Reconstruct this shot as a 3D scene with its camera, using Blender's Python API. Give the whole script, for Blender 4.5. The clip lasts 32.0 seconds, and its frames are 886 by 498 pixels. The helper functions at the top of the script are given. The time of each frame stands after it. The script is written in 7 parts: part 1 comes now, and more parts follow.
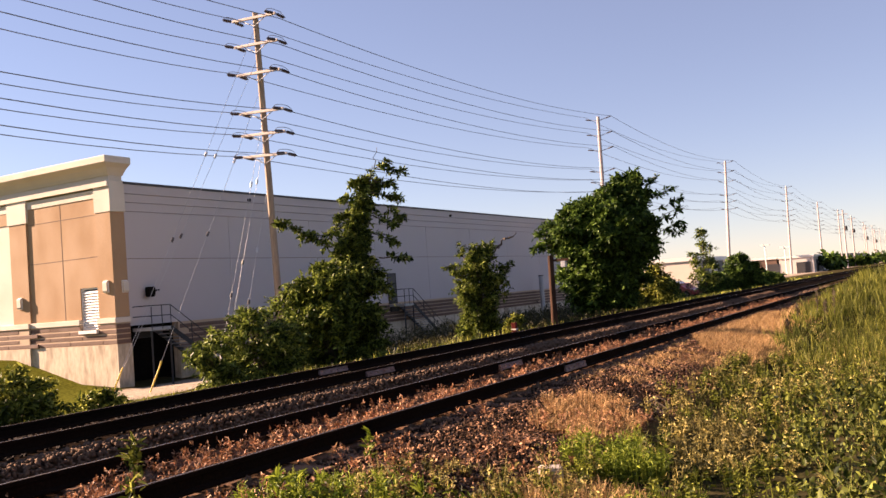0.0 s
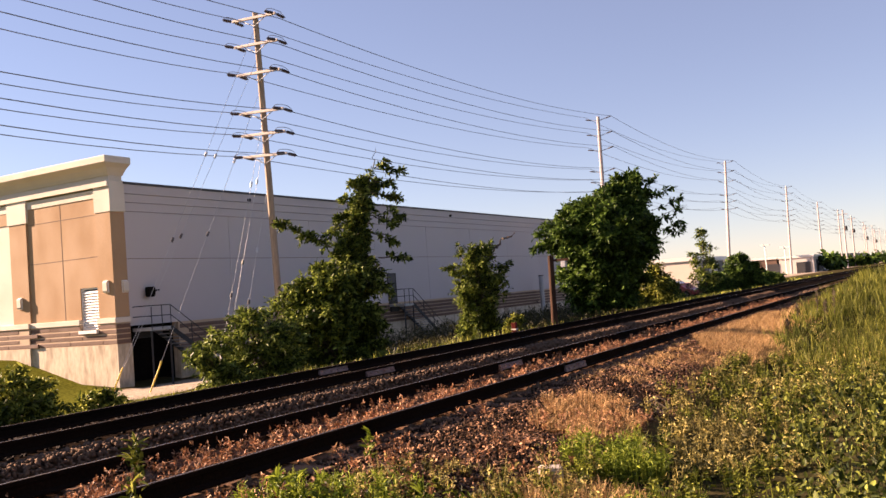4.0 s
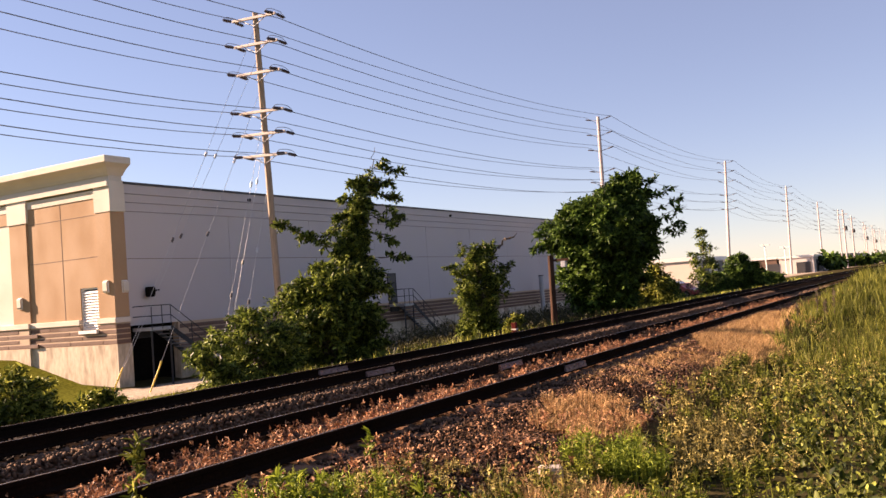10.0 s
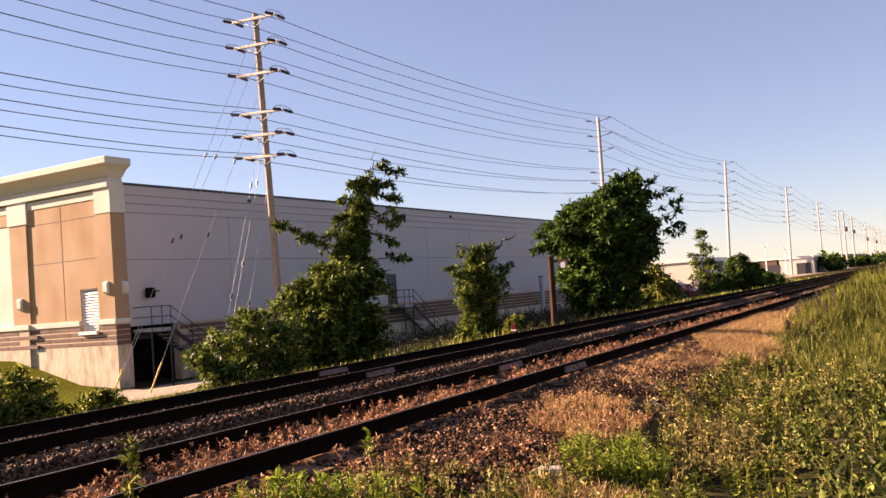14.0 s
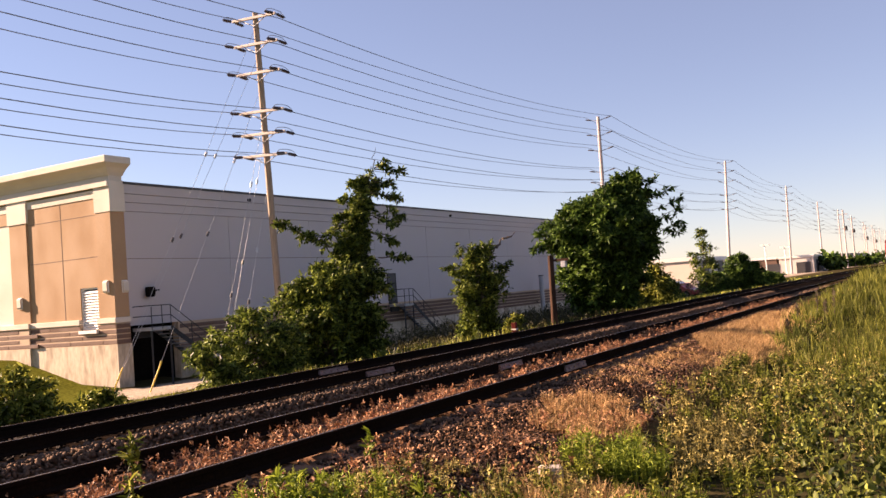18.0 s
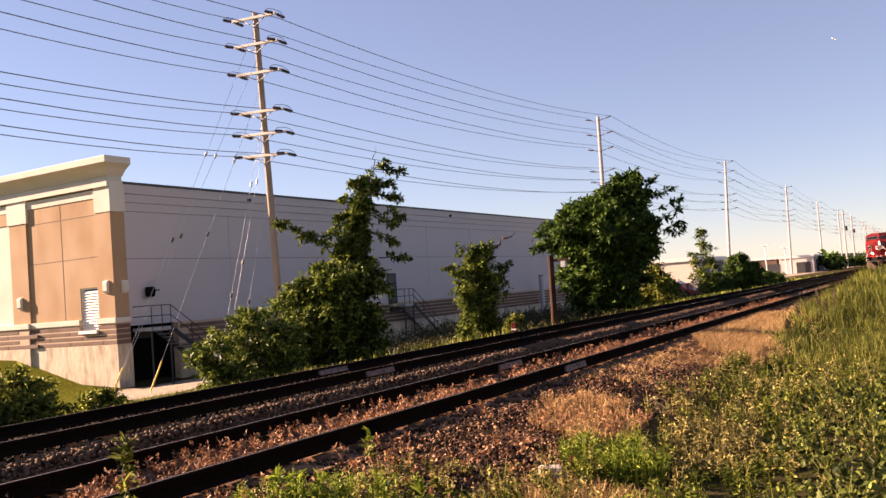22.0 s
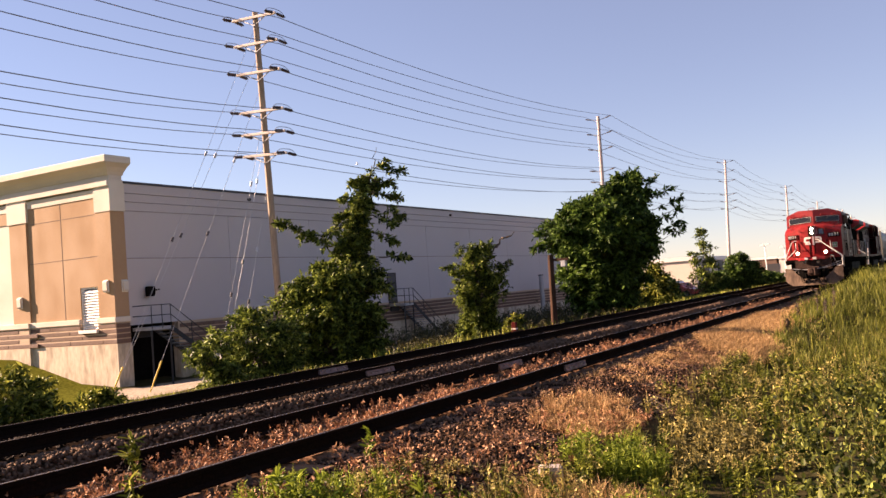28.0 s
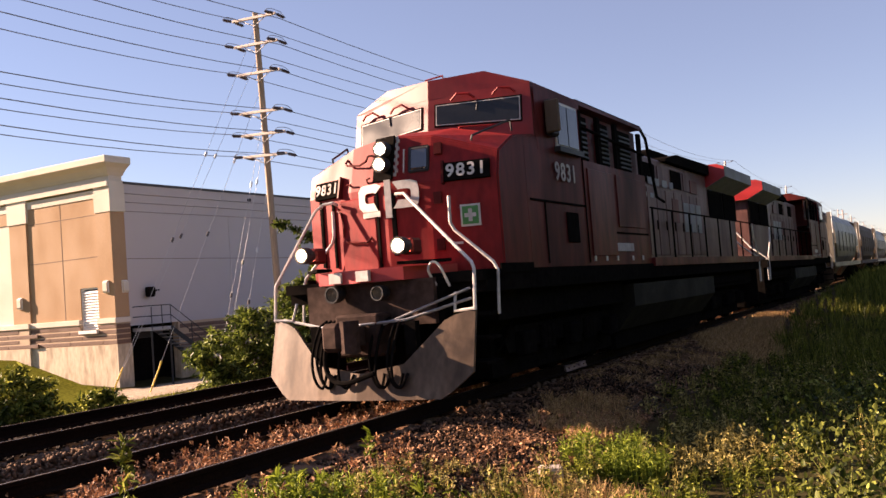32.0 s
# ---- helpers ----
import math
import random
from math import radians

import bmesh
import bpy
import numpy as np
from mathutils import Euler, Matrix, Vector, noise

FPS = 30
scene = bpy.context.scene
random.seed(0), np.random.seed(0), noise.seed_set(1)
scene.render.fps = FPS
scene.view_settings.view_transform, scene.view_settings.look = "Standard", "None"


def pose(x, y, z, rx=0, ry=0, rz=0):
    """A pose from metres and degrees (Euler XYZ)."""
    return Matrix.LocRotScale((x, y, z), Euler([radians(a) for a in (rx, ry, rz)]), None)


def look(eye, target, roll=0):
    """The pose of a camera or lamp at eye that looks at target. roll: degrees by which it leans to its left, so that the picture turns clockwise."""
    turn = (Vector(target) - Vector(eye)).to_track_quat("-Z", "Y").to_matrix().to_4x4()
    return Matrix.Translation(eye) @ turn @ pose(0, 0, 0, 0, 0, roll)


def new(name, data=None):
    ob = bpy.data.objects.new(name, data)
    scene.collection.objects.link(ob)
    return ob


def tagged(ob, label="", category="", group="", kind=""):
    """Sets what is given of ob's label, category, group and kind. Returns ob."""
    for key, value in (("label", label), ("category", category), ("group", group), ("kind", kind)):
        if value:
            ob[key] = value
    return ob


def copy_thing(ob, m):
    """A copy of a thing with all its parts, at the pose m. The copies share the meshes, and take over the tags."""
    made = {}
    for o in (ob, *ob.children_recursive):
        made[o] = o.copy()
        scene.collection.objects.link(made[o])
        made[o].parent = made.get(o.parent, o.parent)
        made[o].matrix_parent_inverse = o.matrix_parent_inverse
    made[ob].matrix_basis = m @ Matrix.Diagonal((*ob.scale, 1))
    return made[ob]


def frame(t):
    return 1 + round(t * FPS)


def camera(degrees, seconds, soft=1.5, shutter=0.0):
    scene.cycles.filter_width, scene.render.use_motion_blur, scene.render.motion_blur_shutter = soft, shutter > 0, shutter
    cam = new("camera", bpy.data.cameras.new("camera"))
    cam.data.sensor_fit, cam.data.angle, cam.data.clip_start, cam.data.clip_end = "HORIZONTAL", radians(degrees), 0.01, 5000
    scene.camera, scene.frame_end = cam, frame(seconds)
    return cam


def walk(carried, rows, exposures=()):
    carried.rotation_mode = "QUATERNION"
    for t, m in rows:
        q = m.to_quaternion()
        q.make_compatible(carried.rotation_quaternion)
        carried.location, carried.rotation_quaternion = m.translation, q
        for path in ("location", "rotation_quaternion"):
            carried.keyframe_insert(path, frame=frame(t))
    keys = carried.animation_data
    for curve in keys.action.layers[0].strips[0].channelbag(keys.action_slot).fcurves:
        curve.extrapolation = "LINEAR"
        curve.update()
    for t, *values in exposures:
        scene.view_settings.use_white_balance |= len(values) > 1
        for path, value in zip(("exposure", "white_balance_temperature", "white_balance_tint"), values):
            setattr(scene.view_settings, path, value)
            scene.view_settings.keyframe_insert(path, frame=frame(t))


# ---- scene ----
SKY, SUNLIGHT, EXPOSURE = 0.040, 5.0, 2.13
KELVIN, TINT = 7050, 31
EYE = Vector((0, 0, 1.318))
YAW, PITCH, ROLL = 29.56, 2.788, 4.372        # degrees: left of the track's line, upwards, lean


def aim(lift):
    """The camera's pose, its pitch raised by lift degrees."""
    y, p = radians(YAW), radians(PITCH + lift)
    way = Vector((-math.sin(y) * math.cos(p), math.cos(y) * math.cos(p), math.sin(p)))
    return look(EYE, EYE + way, -ROLL)


cam = camera(53.80, 32.0, soft=1.5)
walk(cam, [(t, aim(d)) for t, d in (
    (0, 0), (5, 0), (10.4, 0), (11, 0.06), (12.5, 0.085), (13.2, 0.06), (14.5, 0.06), (16.3, 0), (23.4, 0.005),
    (24, 0.05), (24.5, 0), (27.5, 0), (28, -0.03), (28.5, 0.04), (29, 0), (29.5, -0.04), (30, 0), (30.5, 0.02),
    (31, 0), (32, 0))], exposures=[(0, EXPOSURE, KELVIN, TINT), (32, EXPOSURE, KELVIN, TINT)])

# low evening sun from beyond the building, across the tracks
SUN = Vector((-0.91, -0.21, 0.36)).normalized()
world = bpy.data.worlds.new("sky")
scene.world = world
world.use_nodes = True
wn, wl = world.node_tree.nodes, world.node_tree.links
sky = wn.new("ShaderNodeTexSky")
sky.sky_type = "NISHITA"
sky.sun_disc = False
sky.sun_elevation = math.asin(SUN.z)
sky.sun_rotation = math.atan2(SUN.x, SUN.y) % (2 * math.pi)
sky.air_density, sky.dust_density, sky.ozone_density = 0.9, 0.0, 2.2
haze = wn.new("ShaderNodeMix")           # thin even veil over the clear sky
haze.data_type = "RGBA"
haze.inputs[0].default_value = 0.25
haze.inputs[7].default_value = (2.75, 3.1, 4.0, 1)
wl.new(sky.outputs[0], haze.inputs[6])
wl.new(haze.outputs[2], wn["Background"].inputs[0])
wn["Background"].inputs[1].default_value = SKY
sun = new("sun", bpy.data.lights.new("sun", "SUN"))
sun.data.energy, sun.data.angle, sun.data.color = SUNLIGHT, radians(0.5), (1.0, 0.80, 0.56)
sun.matrix_world = look(SUN * 200, (0, 0, 0))


# ---------------------------------------------------------------- materials
def mat(name, rgb, rough=0.7, metal=0.0, grain=30.0, vary=0.25, bump=0.15, stain=0.0, stain_rgb=(0.05, 0.04, 0.03), stain_scale=0.8,
        each=0.0, island=0.0, spec=0.5, streak=1.0, alt=None, skew=1.0):
    """A surface with grain and stains at two scales. each, island: how far pieces differ in brightness."""
    m = bpy.data.materials.new(name)
    m.use_nodes = True
    n, l = m.node_tree.nodes, m.node_tree.links
    b = n["Principled BSDF"]
    b.inputs["Roughness"].default_value, b.inputs["Metallic"].default_value = rough, metal
    b.inputs["Specular IOR Level"].default_value = spec
    co = n.new("ShaderNodeTexCoord")
    mp = n.new("ShaderNodeMapping")
    mp.inputs["Scale"].default_value = (1, 1, streak)
    l.new(co.outputs["Object"], mp.inputs[0])
    fine, wide = n.new("ShaderNodeTexNoise"), n.new("ShaderNodeTexNoise")
    for node, s in ((fine, grain), (wide, stain_scale)):
        l.new(mp.outputs[0], node.inputs["Vector"])
        node.inputs["Scale"].default_value, node.inputs["Detail"].default_value = s, 6

    def mix(kind, fac, a, c):
        x = n.new("ShaderNodeMix")
        x.data_type, x.blend_type = "RGBA", kind
        for sock, val in ((x.inputs[0], fac), (x.inputs[6], a), (x.inputs[7], c)):
            if isinstance(val, bpy.types.NodeSocket):
                l.new(val, sock)
            else:
                sock.default_value = val
        return x.outputs[2]

    def ramp(src, lo, hi, a, c):
        r = n.new("ShaderNodeMapRange")
        l.new(src, r.inputs[0])
        for i, v in enumerate((lo, hi, a, c)):
            r.inputs[i + 1].default_value = v
        return r.outputs[0]

    col = (*rgb, 1)
    if alt:
        r = n.new("ShaderNodeNewGeometry").outputs["Random Per Island"] if island else n.new("ShaderNodeObjectInfo").outputs["Random"]
        if skew != 1.0:
            p = n.new("ShaderNodeMath")
            p.operation = "POWER"
            l.new(r, p.inputs[0])
            p.inputs[1].default_value = skew
            r = p.outputs[0]
        col = mix("MIX", r, col, (*alt, 1))
    h = n.new("ShaderNodeHueSaturation")
    if isinstance(col, tuple):
        h.inputs["Color"].default_value = col
    else:
        l.new(col, h.inputs["Color"])
    v = ramp(fine.outputs[0], 0.3, 0.7, 1 - vary, 1 + vary)
    for amount, src in ((each, "ShaderNodeObjectInfo"), (island, "ShaderNodeNewGeometry")):
        if amount:
            node = n.new(src)
            x = n.new("ShaderNodeMath")
            x.operation = "MULTIPLY"
            l.new(v, x.inputs[0])
            l.new(ramp(node.outputs["Random" if src.endswith("Info") else "Random Per Island"], 0, 1, 1 - amount, 1 + amount), x.inputs[1])
            v = x.outputs[0]
    l.new(v, h.inputs["Value"])
    out = h.outputs[0]
    if stain:
        out = mix("MIX", ramp(wide.outputs[0], 0.45, 0.75, 0, stain), out, (*stain_rgb, 1))
    l.new(out, b.inputs["Base Color"])
    l.new(ramp(wide.outputs[0], 0.3, 0.7, max(rough - 0.1, 0.02), min(rough + 0.1, 1)), b.inputs["Roughness"])
    if bump:
        bp = n.new("ShaderNodeBump")
        bp.inputs["Strength"].default_value, bp.inputs["Distance"].default_value = bump, 0.02
        l.new(fine.outputs[0], bp.inputs["Height"])
        l.new(bp.outputs[0], b.inputs["Normal"])
    return m


def leaf_mat(name, rgb, alt, rough=0.5, glow=0.35):
    """Leaves: each one its own green, light passing through."""
    m = mat(name, rgb, rough, island=0.35, vary=0.1, grain=8, bump=0, alt=tuple(1.15 * c for c in alt), spec=0.12, skew=1.7)
    n, l = m.node_tree.nodes, m.node_tree.links
    b = n["Principled BSDF"]
    t, x = n.new("ShaderNodeBsdfTranslucent"), n.new("ShaderNodeMixShader")
    l.new(b.inputs["Base Color"].links[0].from_socket, t.inputs[0])
    x.inputs[0].default_value = glow
    l.new(b.outputs[0], x.inputs[1])
    l.new(t.outputs[0], x.inputs[2])
    l.new(x.outputs[0], n["Material Output"].inputs[0])
    return m


def glow_mat(name, rgb, power):
    m = bpy.data.materials.new(name)
    m.use_nodes = True
    b = m.node_tree.nodes["Principled BSDF"]
    b.inputs["Base Color"].default_value = (*rgb, 1)
    b.inputs["Emission Color"].default_value, b.inputs["Emission Strength"].default_value = (*rgb, 1), power
    return m


def glass_mat(name, rgb, rough=0.05):
    m = bpy.data.materials.new(name)
    m.use_nodes = True
    b = m.node_tree.nodes["Principled BSDF"]
    b.inputs["Base Color"].default_value = (*rgb, 1)
    b.inputs["Roughness"].default_value, b.inputs["Specular IOR Level"].default_value = rough, 1.0
    b.inputs["Coat Weight"].default_value = 1.0
    return m


STONE = mat("ballast_stone", (0.44, 0.29, 0.195), 0.95, grain=40, vary=0.4, bump=0.3, island=0.7, alt=(0.05, 0.030, 0.020), spec=0.1, skew=0.42)
DEBRIS_MAT = mat("dark_debris", (0.024, 0.015, 0.011), 0.95, grain=40, vary=0.4, bump=0.3, island=0.7, alt=(0.30, 0.16, 0.09), spec=0.1, skew=4.5)
STONE_DARK = mat("dark_ballast_stone", (0.028, 0.019, 0.014), 0.95, grain=40, vary=0.4, bump=0.3, island=0.7, alt=(0.012, 0.009, 0.007), spec=0.1)
RAIL_SIDE = mat("rusty_rail", (0.014, 0.008, 0.006), 0.95, grain=40, vary=0.35, bump=0.3, stain=0.5, stain_rgb=(0.008, 0.005, 0.004), stain_scale=2, spec=0.03)
RAIL_TOP = mat("polished_rail", (0.52, 0.47, 0.43), 0.35, 0.9, grain=60, vary=0.3, bump=0.05, stain=0.4, stain_rgb=(0.10, 0.06, 0.04), stain_scale=3)
JOINT = mat("pale_joint_bar", (0.30, 0.20, 0.18), 0.85, grain=30, vary=0.35, bump=0.3, stain=0.6, stain_rgb=(0.10, 0.055, 0.045), stain_scale=4)
TIE = mat("creosoted_tie", (0.022, 0.015, 0.011), 0.95, grain=25, vary=0.35, bump=0.5, each=0.4, stain=0.5, stain_rgb=(0.04, 0.028, 0.02), stain_scale=3, spec=0.1)
TIE_DUSTY = mat("dusty_tie", (0.16, 0.085, 0.05), 0.95, grain=25, vary=0.35, bump=0.5, each=0.4, stain=0.5, stain_rgb=(0.05, 0.03, 0.02), stain_scale=3, spec=0.1)
STUCCO_GREY = mat("grey_stucco", (0.47, 0.425, 0.415), 0.9, grain=45, vary=0.06, bump=0.12, stain=0.25, stain_rgb=(0.41, 0.37, 0.36), stain_scale=0.25)
STUCCO_TAN = mat("tan_stucco", (0.38, 0.240, 0.132), 0.9, grain=45, vary=0.12, bump=0.15, stain=0.45, stain_rgb=(0.29, 0.17, 0.09), stain_scale=0.7, streak=0.5)
STUCCO_CREAM = mat("cream_stucco", (0.61, 0.55, 0.46), 0.85, grain=45, vary=0.05, bump=0.1, stain=0.25, stain_rgb=(0.42, 0.35, 0.26), stain_scale=0.6)
CONCRETE = mat("concrete", (0.54, 0.45, 0.33), 0.9, grain=9, vary=0.16, bump=0.2, stain=0.9, stain_rgb=(0.21, 0.15, 0.10), stain_scale=1.9, streak=0.35)
BRICK = mat("brown_stone_block", (0.17, 0.098, 0.066), 0.9, grain=25, vary=0.3, bump=0.4, each=0.25, alt=(0.13, 0.08, 0.06))
MORTAR = mat("mortar", (0.48, 0.35, 0.24), 0.95, grain=50, vary=0.15, bump=0.2)
COPING = mat("dark_coping", (0.05, 0.048, 0.05), 0.6, 0.3, grain=20, vary=0.1, bump=0.05)
JOINT_DARK = mat("panel_joint", (0.17, 0.12, 0.09), 0.95, grain=20, vary=0.1, bump=0)
WHITE_METAL = mat("white_metal", (0.78, 0.75, 0.70), 0.5, grain=20, vary=0.06, bump=0.05, stain=0.2, stain_rgb=(0.5, 0.45, 0.4))
DARK_METAL = mat("dark_metal", (0.03, 0.03, 0.032), 0.6, 0.4, grain=30, vary=0.2, bump=0.1)
GALV = mat("galvanised_steel", (0.36, 0.36, 0.37), 0.5, 0.7, grain=25, vary=0.15, bump=0.1)
WOOD_POLE = mat("weathered_pole", (0.32, 0.235, 0.165), 0.85, grain=14, vary=0.25, bump=0.3, streak=0.12, stain=0.3, stain_rgb=(0.22, 0.15, 0.10), stain_scale=2)
# wood of the distant poles, paled to grey to imitate haze
GREY_POLE = mat("hazed_grey_pole", (0.46, 0.38, 0.35), 0.85, grain=14, vary=0.2, bump=0.2, streak=0.12)
WOOD_ARM = mat("pale_crossarm", (0.58, 0.50, 0.44), 0.8, grain=20, vary=0.15, bump=0.2)
WOOD_POST = mat("brown_post", (0.055, 0.030, 0.020), 0.95, grain=14, vary=0.3, bump=0.4, streak=0.12, spec=0.1)
PORCELAIN = mat("brown_insulator", (0.045, 0.03, 0.03), 0.3, grain=20, vary=0.1, bump=0)
WIRE = mat("aluminium_wire", (0.16, 0.16, 0.17), 0.6, 0.5, grain=5, vary=0.1, bump=0)
GUY = mat("guy_wire", (0.5, 0.49, 0.48), 0.5, 0.6, grain=5, vary=0.1, bump=0)
YELLOW = mat("yellow_plastic", (0.75, 0.50, 0.03), 0.5, grain=10, vary=0.1, bump=0.02)
BARK = mat("bark", (0.10, 0.07, 0.05), 0.95, grain=20, vary=0.4, bump=0.7, streak=0.2)
LEAF_TREE = leaf_mat("tree_leaf", (0.018, 0.038, 0.005), (0.215, 0.255, 0.048), glow=0.24)
LEAF_DARK = leaf_mat("dark_tree_leaf", (0.016, 0.040, 0.007), (0.115, 0.18, 0.032), glow=0.22)
LEAF_BUSH = leaf_mat("bush_leaf", (0.034, 0.058, 0.008), (0.33, 0.33, 0.060), glow=0.26)
LEAF_WEED = leaf_mat("weed_leaf", (0.017, 0.032, 0.003), (0.22, 0.23, 0.032), glow=0.24)
LEAF_DRY = leaf_mat("yellowing_leaf", (0.048, 0.045, 0.009), (0.46, 0.37, 0.125), glow=0.24)
# weed leaf with the wall's shade put into its colour
LEAF_SHADE = leaf_mat("shaded_weed_leaf", (0.020, 0.022, 0.008), (0.085, 0.075, 0.030), glow=0.15)
LEAF_VINE = leaf_mat("vine_leaf", (0.014, 0.026, 0.003), (0.19, 0.205, 0.04), glow=0.15)
LEAF_TUFT = leaf_mat("fresh_leaf", (0.085, 0.130, 0.011), (0.26, 0.30, 0.04), glow=0.3)
GRASS = leaf_mat("grass_blade", (0.055, 0.072, 0.009), (0.19, 0.185, 0.035), glow=0.28)
DRY = leaf_mat("dry_grass", (0.30, 0.18, 0.075), (0.46, 0.29, 0.135), glow=0.15)
RUSTWEED = leaf_mat("dead_weed", (0.20, 0.088, 0.042), (0.52, 0.28, 0.15), glow=0.15)
LITTER = leaf_mat("leaf_litter", (0.022, 0.013, 0.009), (0.33, 0.18, 0.10), glow=0.05)
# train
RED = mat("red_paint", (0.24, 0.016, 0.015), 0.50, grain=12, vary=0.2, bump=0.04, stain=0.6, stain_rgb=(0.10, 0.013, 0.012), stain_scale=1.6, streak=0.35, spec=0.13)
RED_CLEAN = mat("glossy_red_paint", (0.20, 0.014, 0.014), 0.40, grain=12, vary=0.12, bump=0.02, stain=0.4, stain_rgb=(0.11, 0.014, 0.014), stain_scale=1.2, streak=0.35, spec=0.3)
# side copy of RED: grime, plus the unlit side's shade put into the colour
RED_SIDE = mat("shaded_grimy_red_paint", (0.105, 0.017, 0.015), 0.46, grain=6, vary=0.35, bump=0.05, stain=0.9, stain_rgb=(0.030, 0.011, 0.010), stain_scale=1.1, streak=0.25, spec=0.05)
HOOD = mat("dusty_hood_paint", (0.135, 0.068, 0.062), 0.5, grain=6, vary=0.3, bump=0.05, stain=0.85, stain_rgb=(0.050, 0.026, 0.024), stain_scale=1.0, streak=0.25, spec=0.08)
RED_BRIGHT = mat("bright_red_paint", (0.40, 0.02, 0.02), 0.45, grain=10, vary=0.1, bump=0.02)
RADIATOR = mat("grey_radiator_side", (0.22, 0.21, 0.20), 0.8, grain=12, vary=0.15, bump=0.1, stain=0.4, stain_rgb=(0.14, 0.12, 0.11), stain_scale=1.5)
TANK = mat("dull_tank_grey", (0.022, 0.020, 0.016), 0.75, grain=8, vary=0.2, bump=0.1, stain=0.6, stain_rgb=(0.015, 0.013, 0.011), stain_scale=1.2, spec=0.05)
# real black parts, and the near-black fillers that keep shade under the train
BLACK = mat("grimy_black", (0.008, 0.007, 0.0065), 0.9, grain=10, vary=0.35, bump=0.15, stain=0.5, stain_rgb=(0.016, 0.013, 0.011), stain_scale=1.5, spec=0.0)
PILOT = mat("rusty_pilot_steel", (0.060, 0.037, 0.030), 0.75, grain=10, vary=0.35, bump=0.15, stain=0.7, stain_rgb=(0.020, 0.014, 0.012), stain_scale=3.0, spec=0.05)
PLOW = mat("worn_plow_steel", (0.15, 0.10, 0.068), 0.5, 0.0, grain=10, vary=0.35, bump=0.12, stain=0.85, stain_rgb=(0.05, 0.033, 0.024), stain_scale=2.4, streak=0.5, spec=0.15)
HANDRAIL = mat("white_handrail", (0.58, 0.54, 0.50), 0.5, grain=15, vary=0.15, bump=0.02, stain=0.4, stain_rgb=(0.25, 0.21, 0.19), stain_scale=4)
FADED = mat("faded_white_marking", (0.36, 0.31, 0.29), 0.7, grain=15, vary=0.2, bump=0, stain=0.6, stain_rgb=(0.16, 0.11, 0.10), stain_scale=3)
WHITE = mat("white_marking", (0.58, 0.54, 0.50), 0.6, grain=15, vary=0.15, bump=0, stain=0.45, stain_rgb=(0.33, 0.24, 0.22), stain_scale=3)
GREEN_SIGN = mat("green_sign", (0.05, 0.22, 0.05), 0.5, grain=10, vary=0.1, bump=0)
WINDSHIELD = mat("dusty_tinted_windshield", (0.016, 0.018, 0.020), 0.21, grain=20, vary=0.1, bump=0.0, spec=0.35)
SIDE_GLASS = mat("dusty_side_glass", (0.03, 0.036, 0.05), 0.16, grain=12, vary=0.15, bump=0.0, spec=0.4)
CAB_GLASS = glass_mat("dark_glass", (0.02, 0.022, 0.026))
LAMP_ON = glow_mat("lit_lamp", (1.0, 0.82, 0.55), 60.0)
REFLECTOR = mat("lamp_reflector", (0.42, 0.36, 0.29), 0.3, 0.6, grain=80, vary=0.3, bump=0.3)
HOPPER_GREY = mat("weathered_hopper_grey", (0.16, 0.145, 0.12), 0.45, 0.0, grain=8, vary=0.15, bump=0.05, stain=0.5, stain_rgb=(0.075, 0.06, 0.05), stain_scale=0.8, streak=0.3, spec=0.3)
HOPPER_BROWN = mat("weathered_hopper_brown", (0.105, 0.068, 0.043), 0.75, grain=8, vary=0.2, bump=0.05, stain=0.5, stain_rgb=(0.06, 0.04, 0.027), stain_scale=0.8, streak=0.3, spec=0.3)


# ---------------------------------------------------------------- building blocks
def put(name, me, material, parent=None, label=""):
    for m in material if isinstance(material, (list, tuple)) else (material,):
        me.materials.append(m)
    ob = new(name, me)
    if parent:
        ob.parent = parent
    return tagged(ob, label)


def part(name, bm, material, parent=None, label="", smooth=False):
    """Links a bmesh as one mesh object, under a thing or a part."""
    bmesh.ops.recalc_face_normals(bm, faces=bm.faces[:])
    me = bpy.data.meshes.new(name)
    bm.to_mesh(me)
    bm.free()
    if smooth:
        for f in me.polygons:
            f.use_smooth = True
    return put(name, me, material, parent, label)


def empty(name, m=None, label="", category="", group="", kind=""):
    ob = new(name)
    ob.empty_display_size = 0.2
    if m:
        ob.matrix_basis = m
    return tagged(ob, label, category, group, kind)


def box(bm, x0, x1, y0, y1, z0, z1, bevel=0.0):
    m = Matrix.LocRotScale(((x0 + x1) / 2, (y0 + y1) / 2, (z0 + z1) / 2), None, (abs(x1 - x0), abs(y1 - y0), abs(z1 - z0)))
    vs = bmesh.ops.create_cube(bm, size=1, matrix=m)["verts"]
    if bevel:
        es = list({e for v in vs for e in v.link_edges})
        bmesh.ops.bevel(bm, geom=es, offset=bevel, segments=1, affect="EDGES")
    return bm


def boxes(*dims, bevel=0.0):
    bm = bmesh.new()
    for d in dims:
        box(bm, *d, bevel=bevel)
    return bm


def rod(bm, a, b, r0, r1=None, n=8):
    """A round bar from a to b."""
    a, b = Vector(a), Vector(b)
    m = Matrix.Translation((a + b) / 2) @ (b - a).to_track_quat("Z", "Y").to_matrix().to_4x4()
    bmesh.ops.create_cone(bm, cap_ends=True, segments=n, radius1=r0, radius2=r0 if r1 is None else r1, depth=(b - a).length, matrix=m)
    return bm


